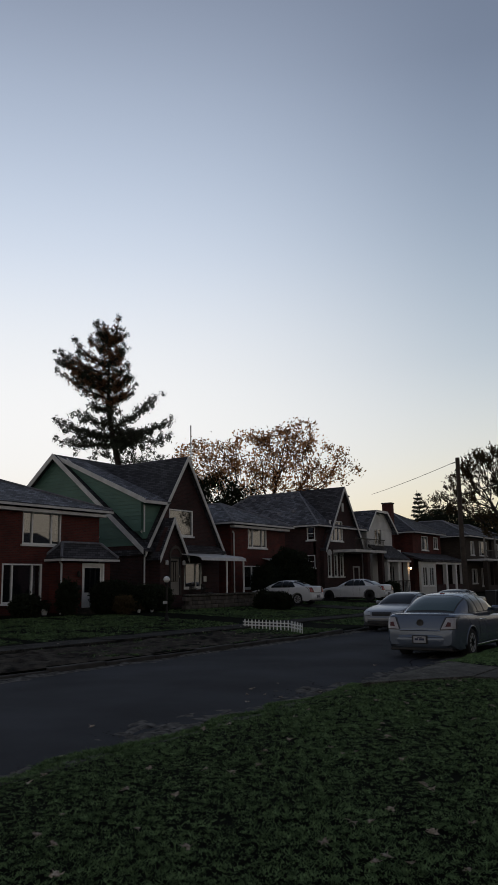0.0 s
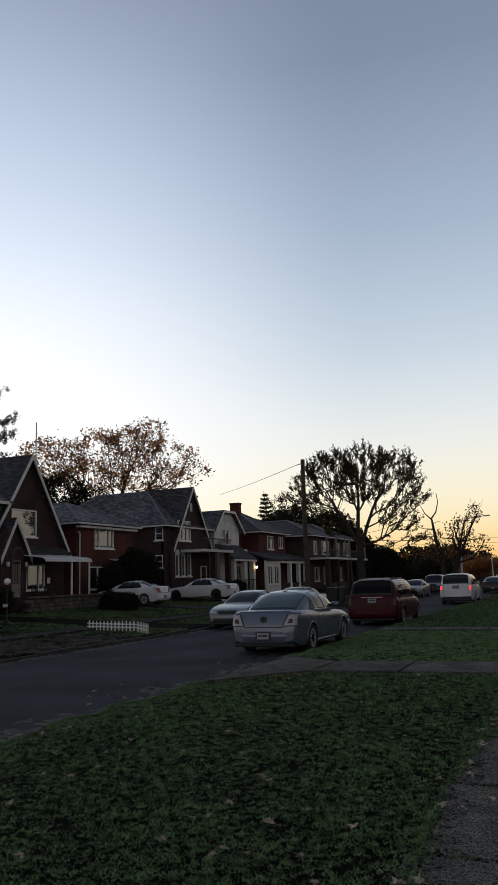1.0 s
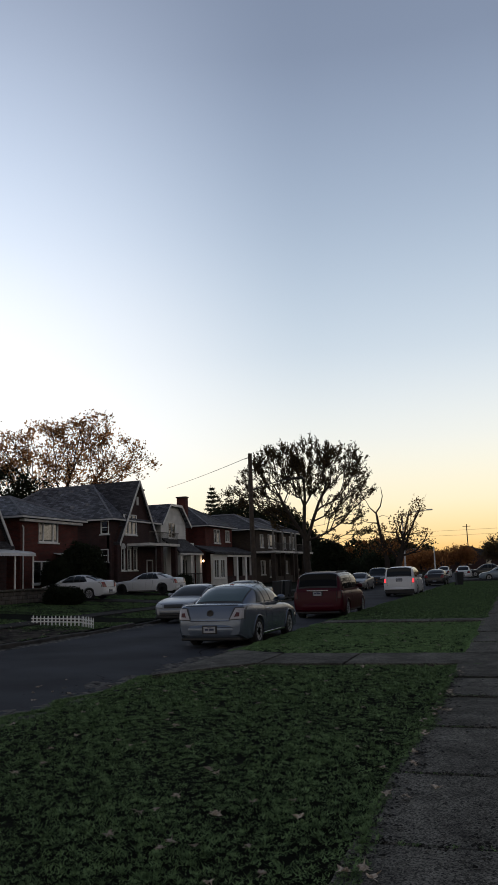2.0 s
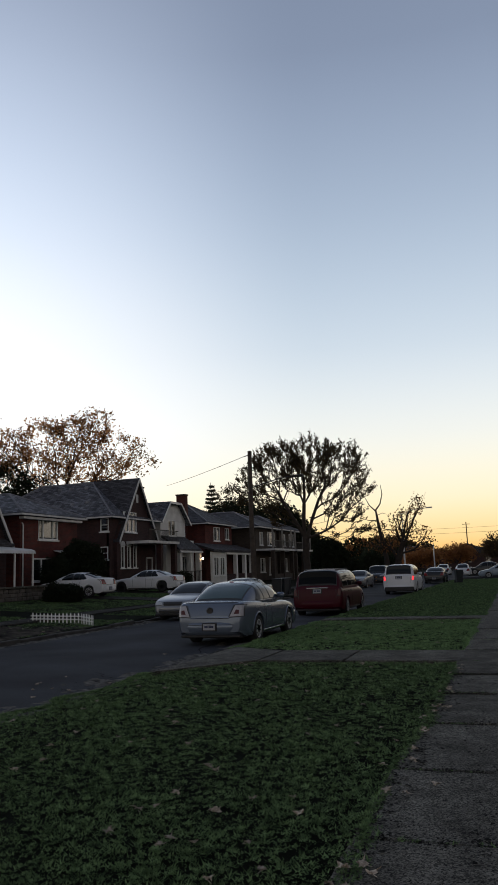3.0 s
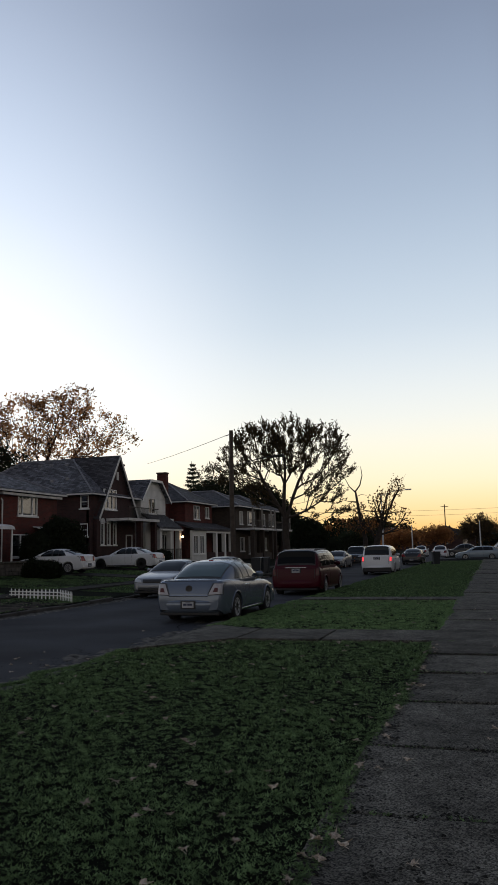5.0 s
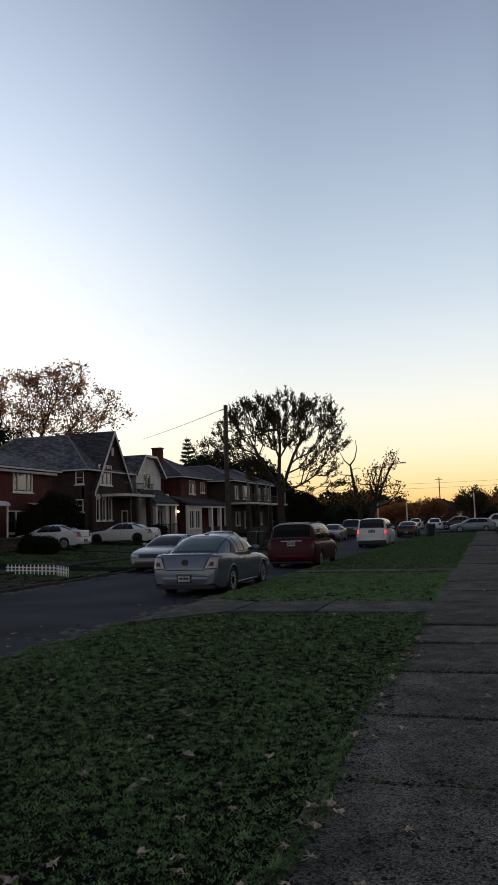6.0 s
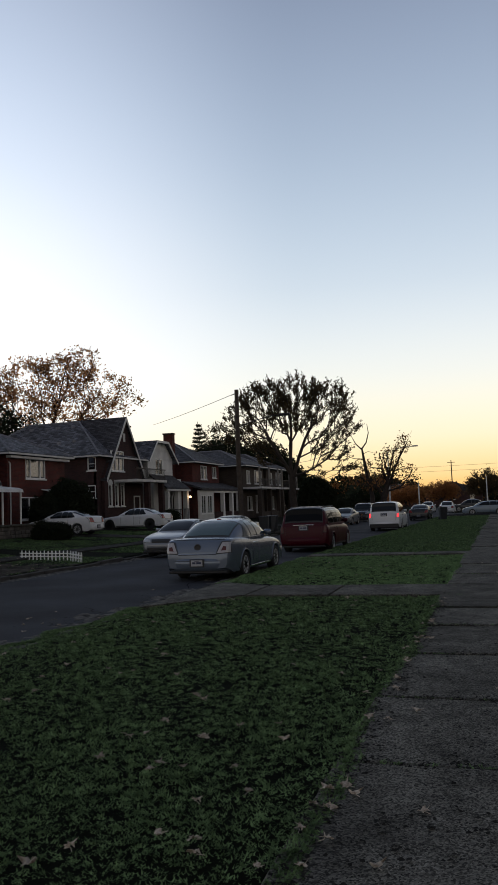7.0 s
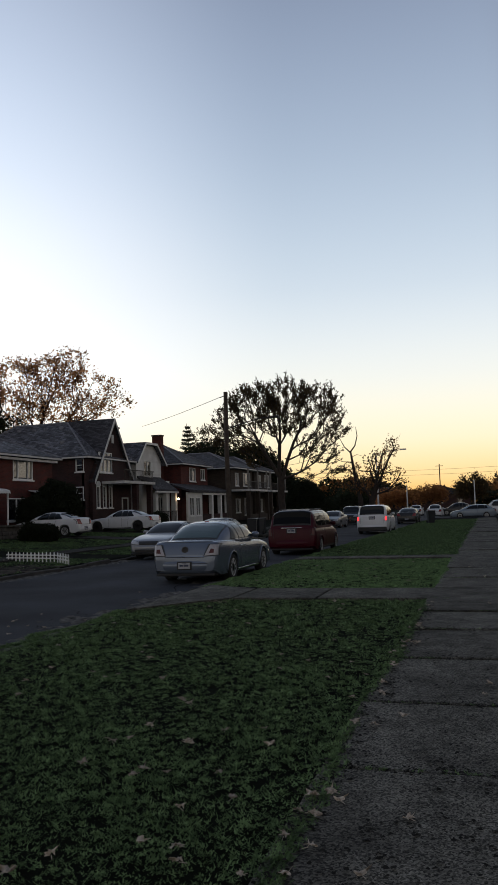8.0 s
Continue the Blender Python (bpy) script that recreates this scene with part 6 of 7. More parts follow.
def broadleaf(name, label, base, lobes, count, thick, stems, leaf, per, size, seed, spread=0.28, slim=0.5, second=None, up=None, share=1.0, spray=0.0):
    rng = np.random.default_rng(seed)
    t = thing(name, label, "tree", kind="")
    nodes, parent, weight, tips = grow(base, lobes, count, rng, stems[0], stems=stems)
    if spray:
        # feathery shoots that sweep up and outward from each twig end
        heart = np.array([l[:3] for l in lobes]).mean(axis=0) - np.array((0, 0, 2.0))
        shoots = []
        for i in list(tips):
            for q in range(2):
                d = (nodes[i] - heart) / np.linalg.norm(nodes[i] - heart) * 0.7 + np.array((0, 0, 0.55)) + rng.normal(0, 0.35, 3)
                d = d / np.linalg.norm(d) * spray * rng.uniform(0.55, 1.2)
                shoots.append((i, d))
        ends = np.array([nodes[i] + d for i, d in shoots])
        f = rng.uniform(0.05, 1.05, (len(shoots), per))
        pts = (np.array([nodes[i] for i, d in shoots])[:, None, :] + np.array([d for i, d in shoots])[:, None, :] * f[:, :, None]).reshape(-1, 3)
        ways = np.repeat(np.array([d / np.linalg.norm(d) for i, d in shoots]), per, axis=0) * 0.8
        parent = list(parent) + [i for i, d in shoots]
        nodes, weight = np.vstack([nodes, ends]), np.concatenate([weight, np.full(len(ends), 0.3)])
        limbs("trunk", nodes, parent, weight, thick, BARK, t)
        leaves("crown", pts, 1, spread, size, leaf, t, rng, slim=slim, up=ways)
        return t
    limbs("trunk", nodes, parent, weight, thick, BARK, t)
    rng.shuffle(tips)
    pts = nodes[tips[:int(len(tips) * share)]]
    if second:
        k = len(pts) // 2
        leaves("crown", pts[:k], per, spread, size, leaf, t, rng, slim=slim, up=up)
        leaves("crown", pts[k:], per, spread, size, second, t, rng, slim=slim, up=up)
    else:
        leaves("crown", pts, per, spread, size, leaf, t, rng, slim=slim, up=up)
    return t


def conifer(name, label, base, height, radius, seed, levels=26, ragged=0.25, tops=0.0, bare=0.12, per=26, brown=None, leaf=None):
    """Whorls of boughs on a straight trunk; ragged: how unlike one another they are."""
    rng = np.random.default_rng(seed)
    t = thing(name, label, "tree")
    base = np.array(base, float)
    bm = bmesh.new()
    k = 10
    pts = [base + np.array((0.12 * math.sin(i * 1.1), 0.12 * math.cos(i * 0.9), height * i / k)) for i in range(k + 1)]
    pipe(bm, pts, [0.017 * height * (1 - i / k) + 0.03 for i in range(k + 1)], 9)
    verts, faces, clumps = [], [], []
    for lv in range(levels):
        f = bare + (1 - bare) * lv / levels
        reach = radius * (1 - f) ** 0.95 + 0.1
        spin = rng.uniform(0, 6.283)
        for q in range(9):
            ang = spin + q * 0.698 + rng.normal(0, 0.12)
            r = max(0.15, reach * (1 + ragged * rng.normal()))
            d = np.array((math.cos(ang), math.sin(ang), rng.uniform(-0.34, -0.16) + 0.45 * f))
            a = base + np.array((0, 0, f * height))
            e = a + d * r
            tube(bm, a, e, 0.035, 0.012, 5, False)
            for m in np.arange(0.2, 1.01, 0.22 / max(0.3, r)):
                clumps.append(a + (e - a) * m + np.array((0, 0, 0.12 * m * m * r - 0.04)))
    part("trunk", bm, BARK, t)
    leaves("crown", clumps, per, (0.13, 0.13, 0.07), 0.24, leaf or NEEDLE, t, rng, droop=0.4, slim=0.3)
    return t


# the rust-leaved tree behind the houses
broadleaf("tree", "tall autumn tree with thinning rust-brown leaves behind the roofs", (-37.5, 59.9, 0.6),
          [(-41.9, 55.9, 12.6, 2.9, 2.4, 2.1), (-38.4, 58.2, 13.5, 2.4, 2.4, 1.9), (-36.0, 59.6, 13.6, 2.4, 2.2, 2.0), (-34.6, 60.9, 14.7, 1.8, 1.6, 1.6), (-33.0, 62.0, 12.6, 2.2, 1.9, 1.8), (-31.2, 63.5, 11.9, 1.4, 1.3, 1.3), (-39.2, 58.0, 11.2, 3.4, 2.6, 1.4), (-35.0, 60.6, 11.0, 3.4, 2.6, 1.3)],
          620, 0.27, [(-37.3, 59.8, 7.6), (-35.6, 60.7, 8.8), (-39.3, 58.3, 8.6)], LEAF_ORANGE, 15, 0.28, 5, 0.27, 0.5, LEAF_RUST)
# greener trees beside it
broadleaf("tree", "dark green tree between the house roofs", (-42.5, 54.0, 0.6),
          [(-42.6, 53.2, 9.0, 2.6, 2.4, 2.6), (-40.4, 55.6, 9.2, 2.4, 2.2, 2.2), (-44.6, 52.0, 9.6, 1.8, 1.8, 2.4), (-38.6, 57.0, 8.6, 2.2, 2.0, 1.6)],
          300, 0.24, [(-42.4, 54.0, 6.0)], LEAF_DARK, 46, 0.24, 8, 0.36, 0.6)
# the nearly bare street tree beyond the utility pole
broadleaf("tree", "spreading street tree with sparse small olive leaves", (-15.0, 58.2, 0.15),
          [(-16.8, 57.6, 9.7, 2.0, 2.0, 1.4), (-14.6, 58.0, 10.4, 2.0, 2.0, 1.1), (-12.3, 58.4, 9.7, 1.9, 2.0, 1.1), (-18.5, 57.0, 8.4, 1.2, 1.6, 1.0), (-11.2, 59.0, 7.9, 1.1, 1.8, 1.2), (-14.8, 58.0, 8.4, 2.2, 2.2, 1.2), (-12.4, 58.8, 6.1, 1.6, 1.5, 1.2), (-11.4, 59.0, 4.6, 1.2, 1.1, 0.6), (-17.6, 57.4, 6.8, 1.3, 1.5, 0.9), (-20.0, 56.6, 7.2, 1.5, 1.4, 0.8), (-16.4, 57.8, 5.5, 1.1, 1.0, 0.7), (-13.3, 58.6, 4.4, 1.0, 0.9, 0.6)],
          640, 0.26, [(-15.2, 58.0, 5.6), (-13.6, 58.4, 7.6), (-17.2, 57.6, 8.2), (-15.0, 58.0, 9.0), (-12.4, 58.8, 5.6)], LEAF_OLIVE, 12, 0.215, 11, 0.065, 0.38, spray=0.72)
# the dead forked tree and its leafy neighbour
def dead_tree():
    t = thing("tree", "dead forked street tree with bare broken limbs", "tree")
    b = Vector((-14.7, 95.0, 0.1))
    bm = bmesh.new()
    rows = (([(0, 0), (-0.1, 2.5), (-0.55, 4.6), (-0.9, 6.8), (-1.1, 8.2)], 0.34, 0.11), ([(-1.1, 8.2), (-1.8, 8.9), (-2.3, 9.9)], 0.09, 0.03), ([(-1.1, 8.2), (-0.5, 9.0), (-0.2, 10.2), (-0.35, 11.3)], 0.10, 0.03),
            ([(-0.95, 7.0), (-2.0, 7.1), (-3.2, 7.5)], 0.06, 0.02), ([(-0.8, 6.2), (-2.2, 6.1), (-3.2, 6.4)], 0.05, 0.02), ([(-1.0, 7.6), (-0.3, 7.9), (0.3, 7.7)], 0.04, 0.015))
    for pts, r0, r1 in rows:
        pipe(bm, [b + Vector((x, 0.1 * i, z)) for i, (x, z) in enumerate(pts)], list(np.linspace(r0, r1, len(pts))), 7)
    part("trunk", bm, BARK, t)


dead_tree()
broadleaf("tree", "thin autumn street tree with yellowish leaves", (-13.9, 95.6, 0.15),
          [(-10.9, 95.5, 8.6, 1.0, 1.0, 1.0), (-12.3, 95.5, 7.2, 1.6, 1.4, 1.4), (-14.9, 95.6, 5.0, 2.2, 1.6, 1.8), (-11.4, 96.0, 4.8, 2.2, 1.6, 1.4)], 170, 0.40, [(-12.5, 95.5, 5.4), (-9.6, 95.4, 10.2), (-11.6, 95.4, 9.0)], LEAF_OLIVE, 13, 0.32, 22, 0.34, second=LEAF_RUST, share=0.6)
# the pine behind the green gable
conifer("conifer_tree", "small dark spruce behind the far roofs", (-41.2, 106.0, 0.6), 13.9, 4.4, 31, levels=20, ragged=0.1, per=16)
conifer("conifer_tree", "dark ragged pine at the edge of the side street", (5.2, 88.0, 0.6), 13.5, 3.6, 32, levels=18, ragged=0.3, per=12)


def old_pine():
    """A tall pine, half of it browned, with upswept limbs and a gap between crown and skirt."""
    rng = np.random.default_rng(41)
    t = thing("pine_tree", "tall old pine with browned upper limbs behind the houses", "tree")
    b = np.array((-40.2, 44.4, 0.85))
    right = np.array((0.72, 0.69, 0.0))
    ahead = np.array((-0.69, 0.72, 0.0))
    # limbs: height, reach to the right (minus: left), rise
    rows = [(15.4, 2.1, 0.9), (16.6, 1.9, 0.8), (15.5, -4.0, 1.7), (11.6, -4.6, 0.5), (12.2, -4.4, 1.0), (12.6, 3.2, 0.2), (11.9, 4.8, 1.1), (12.9, 3.7, 2.3), (13.2, -3.0, 0.7), (12.0, 2.4, 0.0), (12.3, -2.4, 0.2), (14.6, -1.6, 0.3),
            (15.0, 1.6, 1.2), (16.0, -3.2, 2.0), (16.2, 1.7, 1.3), (16.6, -2.6, 1.2), (17.0, -2.9, 1.8), (17.3, 1.5, 1.0), (17.0, -3.8, 1.7), (17.7, -4.2, 1.7), (18.7, 1.1, 0.9), (18.4, -2.7, 1.4), (19.2, 1.4, 0.8), (19.8, -1.7, 1.3), (20.3, -1.2, 1.4), (20.5, 0.9, 1.2), (20.9, 0.8, 1.2), (21.2, -0.7, 0.9), (20.9, -1.2, 0.7), (21.0, 0.9, 0.4)]
    bm = bmesh.new()
    k = 14
    spine = [b + right * (0.5 * math.sin(i * 0.45) - 0.25 - 0.085 * i) + np.array((0, 0, 20.4 * i / k)) for i in range(k + 1)]
    pipe(bm, spine, [0.36 * (1 - i / k) + 0.05 for i in range(k + 1)], 9)
    green, brown = [], []
    for z, reach, rise in rows:
        z, rise = (13 + (z - 13) * 0.87 if z > 13 else z), rise * 1.15
        for rep in range(3):
            i = min(k - 1, int(z / 20.4 * k))
            a = spine[i] + (spine[i + 1] - spine[i]) * (z / 20.4 * k - i)
            r = reach * rng.uniform(0.65, 1.0) if rep else reach
            e = a + right * r + ahead * rng.normal(0, 0.9) + np.array((0, 0, rise * abs(r / reach) + rng.normal(0, 0.2)))
            m = a + (e - a) * 0.55 + np.array((0, 0, -0.28))
            tube(bm, a, m, 0.07, 0.045, 5, False), tube(bm, m, e, 0.045, 0.015, 5, False)
            ln = np.linalg.norm(e - a)
            for f in np.arange(0.12, 1.0, 0.26 / ln):
                p = (a + (m - a) * f * 2 if f < 0.5 else m + (e - m) * (f * 2 - 1)) + rng.normal(0, 0.13, 3)
                (brown if z > 14.5 and f < 0.85 and rng.random() < 0.7 else green).append(p)
    for z in np.arange(11.5, 20.4, 0.05):
        i = min(k - 1, int(z / 20.4 * k))
        (brown if z > 14.5 and rng.random() < 0.55 else green).append(spine[i] + right * rng.normal(0.1, 0.5) + ahead * rng.normal(0, 0.6) + np.array((0, 0, z - spine[i][2] + 0.6)))
    for z in np.arange(11.0, 13.6, 0.022):
        green.append(spine[8] + right * rng.normal(0.8, 1.5) + ahead * rng.normal(0, 1.0) + np.array((0, 0, z - spine[8][2])))
    part("trunk", bm, BARK, t)
    leaves("crown", green, 30, 0.12, 0.23, NEEDLE, t, rng, slim=0.32, up=(0, 0, 0.35))
    leaves("crown", brown, 28, 0.115, 0.21, NEEDLE_BROWN, t, rng, slim=0.32, up=(0, 0, 0.3), label="browned pine needles")


old_pine()


def shrub(label, at, size, count, seed, mat=None, leaf=0.13, clipped=False, name="shrub"):
    """A bush: short stems and leaf clumps through a rounded, uneven body."""
    rng = np.random.default_rng(seed)
    t = thing(name, label, "shrub", at)
    w, d, h = size
    bm = bmesh.new()
    for k in range(9):
        a = rng.uniform(0, 6.28)
        tube(bm, (0.1 * math.cos(a), 0.1 * math.sin(a), -0.1), (w * 0.35 * math.cos(a), d * 0.35 * math.sin(a), h * 0.7), 0.025, 0.008, 5)
    part("stem", bm, BARK, t)
    v = rng.normal(0, 1, (count, 3))
    v /= np.linalg.norm(v, axis=1)[:, None]
    v *= rng.uniform(0.55 if clipped else 0.3, 1.0, count)[:, None] ** 0.4
    if clipped:
        v = np.sign(v) * np.abs(v) ** 0.75
    bump_ = np.array([1 + (0.05 if clipped else 0.16) * noise.noise((q[0] * 2 + seed, q[1] * 2, q[2] * 2)) for q in v])
    pts = v * bump_[:, None] * np.array((w / 2, d / 2, h / 2)) + np.array((0, 0, h / 2))
    pts[:, 2] = np.maximum(pts[:, 2], 0.02)
    leaves("foliage", pts, 9, 0.07, leaf, mat or LEAF_DARK, t, rng, slim=0.55)
    return t


shrub("clipped dark rounded hedge bush on the front lawn", (-22.9, 36.9, 0.48), (2.0, 1.5, 0.85), 1300, 51, clipped=True)
shrub("tall dense dark evergreen bush against a brick house", (-26.4, 44.6, 0.6), (2.9, 3.6, 3.5), 2600, 52, leaf=0.16)
shrub("leafy dark bush beside a porch", (-26.3, 41.6, 0.6), (1.7, 1.9, 2.5), 1100, 53)
shrub("low leafy foundation bush", (-25.9, 40.9, 0.55), (1.2, 1.4, 1.0), 500, 59)
shrub("clipped dark hedge along a house wall", (-25.9, 27.6, 0.6), (1.3, 2.4, 1.45), 1300, 54, clipped=True)
shrub("clipped dark hedge along a house wall", (-25.8, 30.0, 0.6), (1.4, 2.8, 1.25), 1300, 55, clipped=True)
shrub("straggling garden bush in front of a brick house", (-26.2, 25.0, 0.65), (0.9, 1.0, 1.5), 420, 56)
shrub("spiky dry garden plant by the steps", (-24.9, 27.2, 0.62), (0.9, 0.9, 0.8), 240, 57, LEAF_OLIVE)
shrub("straggling garden bush in front of a brick house", (-26.6, 23.0, 0.65), (0.9, 1.6, 0.9), 380, 58)
shrub("dark overgrown bush at the foot of the street tree", (-15.2, 66.6, 0.2), (3.3, 3.2, 4.1), 2300, 60, leaf=0.2)
shrub("dark overgrown bush beside the far kerb", (-15.4, 76.5, 0.2), (2.6, 3.0, 2.3), 1100, 61, leaf=0.2)
shrub("dark bush in front of a porch", (-24.9, 57.2, 0.6), (1.4, 2.4, 1.2), 700, 62)
shrub("dark bush in front of a porch", (-24.6, 53.9, 0.6), (1.2, 1.8, 0.9), 600, 63)


def far_woods():
    """The distant belt of trees: trunks and clumped crowns, too many to count."""
    rng = np.random.default_rng(71)
    verts, faces, cl, cl2 = [], [], [], []
    for k in range(150):
        x = rng.uniform(-150, 90)
        y = 255 + rng.uniform(-18, 45) - 0.12 * abs(x)
        h = rng.uniform(6.0, 9.0) * (1 + 0.22 * math.sin(x * 0.11))
        n = len(verts)
        for z, r in ((0.4, 0.3), (h * 0.8, 0.1)):
            for q in range(4):
                verts.append((x + r * math.cos(q * 1.57), y + r * math.sin(q * 1.57), z))
        for q in range(4):
            faces.append((n + q, n + (q + 1) % 4, n + 4 + (q + 1) % 4, n + 4 + q))
        for m in range(60):
            v = rng.normal(0, 1, 3)
            v /= np.linalg.norm(v)
            p = (x + v[0] * h * 0.42, y + v[1] * 3, h * 0.58 + v[2] * h * 0.42)
            (cl if rng.random() < 0.25 else cl2).append(p)
    top = tagged(new("far_woods"), "distant belt of dark autumn trees", "trees", kind="stuff")
    raw("trunks", verts, faces, BARK, top)
    leaves("foliage", cl, 9, 0.5, 1.2, LEAF_RUST, top, rng, slim=0.7)
    leaves("foliage", cl2, 9, 0.5, 1.2, LEAF_DARK, top, rng, slim=0.7)


far_woods()
# middle-distance trees behind the last houses and over the side street
for k, (x, y, h, w, leafy) in enumerate(((-31, 118, 6.5, 7, LEAF_DARK), (-42, 112, 9.5, 8, LEAF_RUST), (-52, 96, 10.5, 8, LEAF_OLIVE), (-22, 132, 4.6, 6, LEAF_DARK), (-17, 150, 4.6, 6, LEAF_RUST), (-38, 105, 11.5, 8, LEAF_OLIVE), (-31.5, 107, 10.5, 7, LEAF_DARK), (-46, 74, 10.5, 7, LEAF_OLIVE), (-12, 170, 5.5, 7, LEAF_RUST), (-35, 99, 11.2, 8, LEAF_DARK), (-30, 100, 10.2, 8, LEAF_DARK), (-27.0, 101, 7.2, 5, LEAF_DARK), (6, 150, 9, 8, LEAF_RUST), (-3, 165, 7.5, 6, LEAF_OLIVE))):
    broadleaf("tree", "autumn tree behind the far houses", (x, y, 0.6), [(x, y, h * 0.68, w * 0.5, w * 0.4, h * 0.32), (x + w * 0.3, y, h * 0.6, w * 0.3, w * 0.3, h * 0.22), (x - w * 0.3, y, h * 0.55, w * 0.35, w * 0.3, h * 0.22)],
              420 if 95 < y < 105 else 150, 0.22, [(x, y, h * 0.4)], leafy, 26, 0.36, 80 + k, 0.42, 0.6)
# ---- street furniture and garden things ----
def utility_pole():
    p = thing("utility_pole", "weathered leaning wooden utility pole with street lamp arm", "pole")
    bm = bmesh.new()
    base, top = Vector((-14.75, 44.4, 0.0)), Vector((-14.46, 43.5, 8.75))
    pipe(bm, [base + (top - base) * i / 8 + Vector((0.02 * math.sin(i), 0, 0)) for i in range(9)], [0.165 - 0.006 * i for i in range(9)], 14)
    part("post", bm, WOOD_POLE, p)
    bm = bmesh.new()
    tube(bm, top - Vector((0, 0, 0.22)), top + Vector((-0.32, -0.05, -0.32)), 0.025, 0.025, 8)
    part("bracket", bm, METAL_DARK, p)
    at = base + (top - base) * 0.75
    ends = [at, at + Vector((0.9, 0.1, 0.28)), at + Vector((1.9, 0.2, 0.52)), at + Vector((2.6, 0.3, 0.58))]
    bm = bmesh.new()
    pipe(bm, ends, [0.03] * 4, 8)
    arm = part("lamp_arm", bm, METAL_DARK, p)
    bm = bmesh.new()
    box(bm, ends[-1].x - 0.1, ends[-1].x + 0.55, ends[-1].y - 0.13, ends[-1].y + 0.13, ends[-1].z - 0.08, ends[-1].z + 0.07, 0.04)
    part("lamp_head", bm, METAL_DARK, arm)
    wire = thing("overhead_cable", "thin dark cable from the pole to a house", "cable")
    a, b = top + Vector((-0.3, -0.05, -0.3)), Vector((-29.6, 64.9, 9.6))
    bm = bmesh.new()
    pts = [a + (b - a) * f - Vector((0, 0, 0.3 * f * (1 - f))) for f in np.linspace(0, 1, 16)]
    pipe(bm, pts, [0.016] * 16, 5)
    part("strand", bm, METAL_DARK, wire)


utility_pole()


def picket_panel(parent, a, b, n):
    """Flat pickets with pointed tops on two rails, from a to b."""
    a, b = Vector(a), Vector(b)
    d = (b - a)
    ln = d.length
    d.normalize()
    side = Vector((-d.y, d.x, 0))
    for h in (0.09, 0.2):
        bm = bmesh.new()
        p, q = a + Vector((0, 0, h)), b + Vector((0, 0, h))
        prism(bm, [p, q, q + Vector((0, 0, 0.04)), p + Vector((0, 0, 0.04))], side * 0.016)
        part("rail", bm, WHITE, parent)
    for i in range(n):
        o = a + d * (ln * (i + 0.5) / n) + side * 0.017 + Vector((0, 0, random.uniform(-0.012, 0.012)))
        w = d * 0.024
        bm = bmesh.new()
        prism(bm, [o - w - Vector((0, 0, 0.04)), o + w - Vector((0, 0, 0.04)), o + w + Vector((0, 0, 0.29)), o + Vector((0, 0, 0.335)), o - w + Vector((0, 0, 0.29))], side * 0.014)
        part("picket", bm, WHITE, parent)


fence = thing("picket_fence", "low white picket border fence on the grass verge", "fence")
picket_panel(fence, (-17.25, 25.55, 0.23), (-15.05, 25.35, 0.19), 13)
picket_panel(fence, (-14.95, 25.2, 0.19), (-13.95, 24.35, 0.16), 8)


def lamp_post():
    p = thing("lamp_post", "black garden lamp post with white globe", "lamp", (-21.3, 25.9, 0.43))
    bm = bmesh.new()
    lathe(bm, [(0.09, -0.1), (0.09, 0.12), (0.045, 0.2), (0.04, 1.42), (0.06, 1.48), (0.06, 1.56)], (0, 0, 0), sides=12)
    part("post", bm, METAL_DARK, p)
    bm = bmesh.new()
    bmesh.ops.create_uvsphere(bm, u_segments=16, v_segments=10, radius=0.135, matrix=Matrix.Translation((0, 0, 1.68)))
    part("globe", bm, WHITE, p, "white opal globe, unlit", True)
    boxpart("sign", (0.05, 0.07, -0.3, -0.04, 0.68, 0.80), OFFWHITE, p)


lamp_post()


def porch_chair():
    """A metal garden chair: pan seat, slatted back, bent arms and four legs."""
    c = thing("porch_chair", "dark metal porch chair with slatted back", "chair", (-26.75, 35.0, 1.0), 84.0, "porch chairs")
    boxpart("seat", (-0.25, 0.25, -0.24, 0.24, 0.40, 0.44), METAL_DARK, c, edge=0.015)
    for x in (-0.22, 0.22):
        for y in (-0.21, 0.21):
            bm = bmesh.new()
            tube(bm, (x, y, 0.40), (x * 1.12, y * 1.12, 0.0), 0.016, 0.014, 6)
            part("leg", bm, METAL_DARK, c)
        bm = bmesh.new()
        pipe(bm, [(x * 1.1, -0.2, 0.42), (x * 1.15, -0.2, 0.64), (x * 1.15, 0.2, 0.66), (x * 1.05, 0.24, 0.6)], [0.016] * 4, 6)
        part("arm", bm, METAL_DARK, c)
    back = boxpart("backrest", (-0.25, 0.25, 0.23, 0.26, 0.84, 0.90), METAL_DARK, c, edge=0.012)
    for k in range(6):
        boxpart("slat", (-0.24 + k * 0.09, -0.20 + k * 0.09, 0.232, 0.252, 0.44, 0.84), METAL_DARK, back)
    copy_thing(c, pose(-26.7, 36.0, 1.0, 0, 0, 97))


porch_chair()


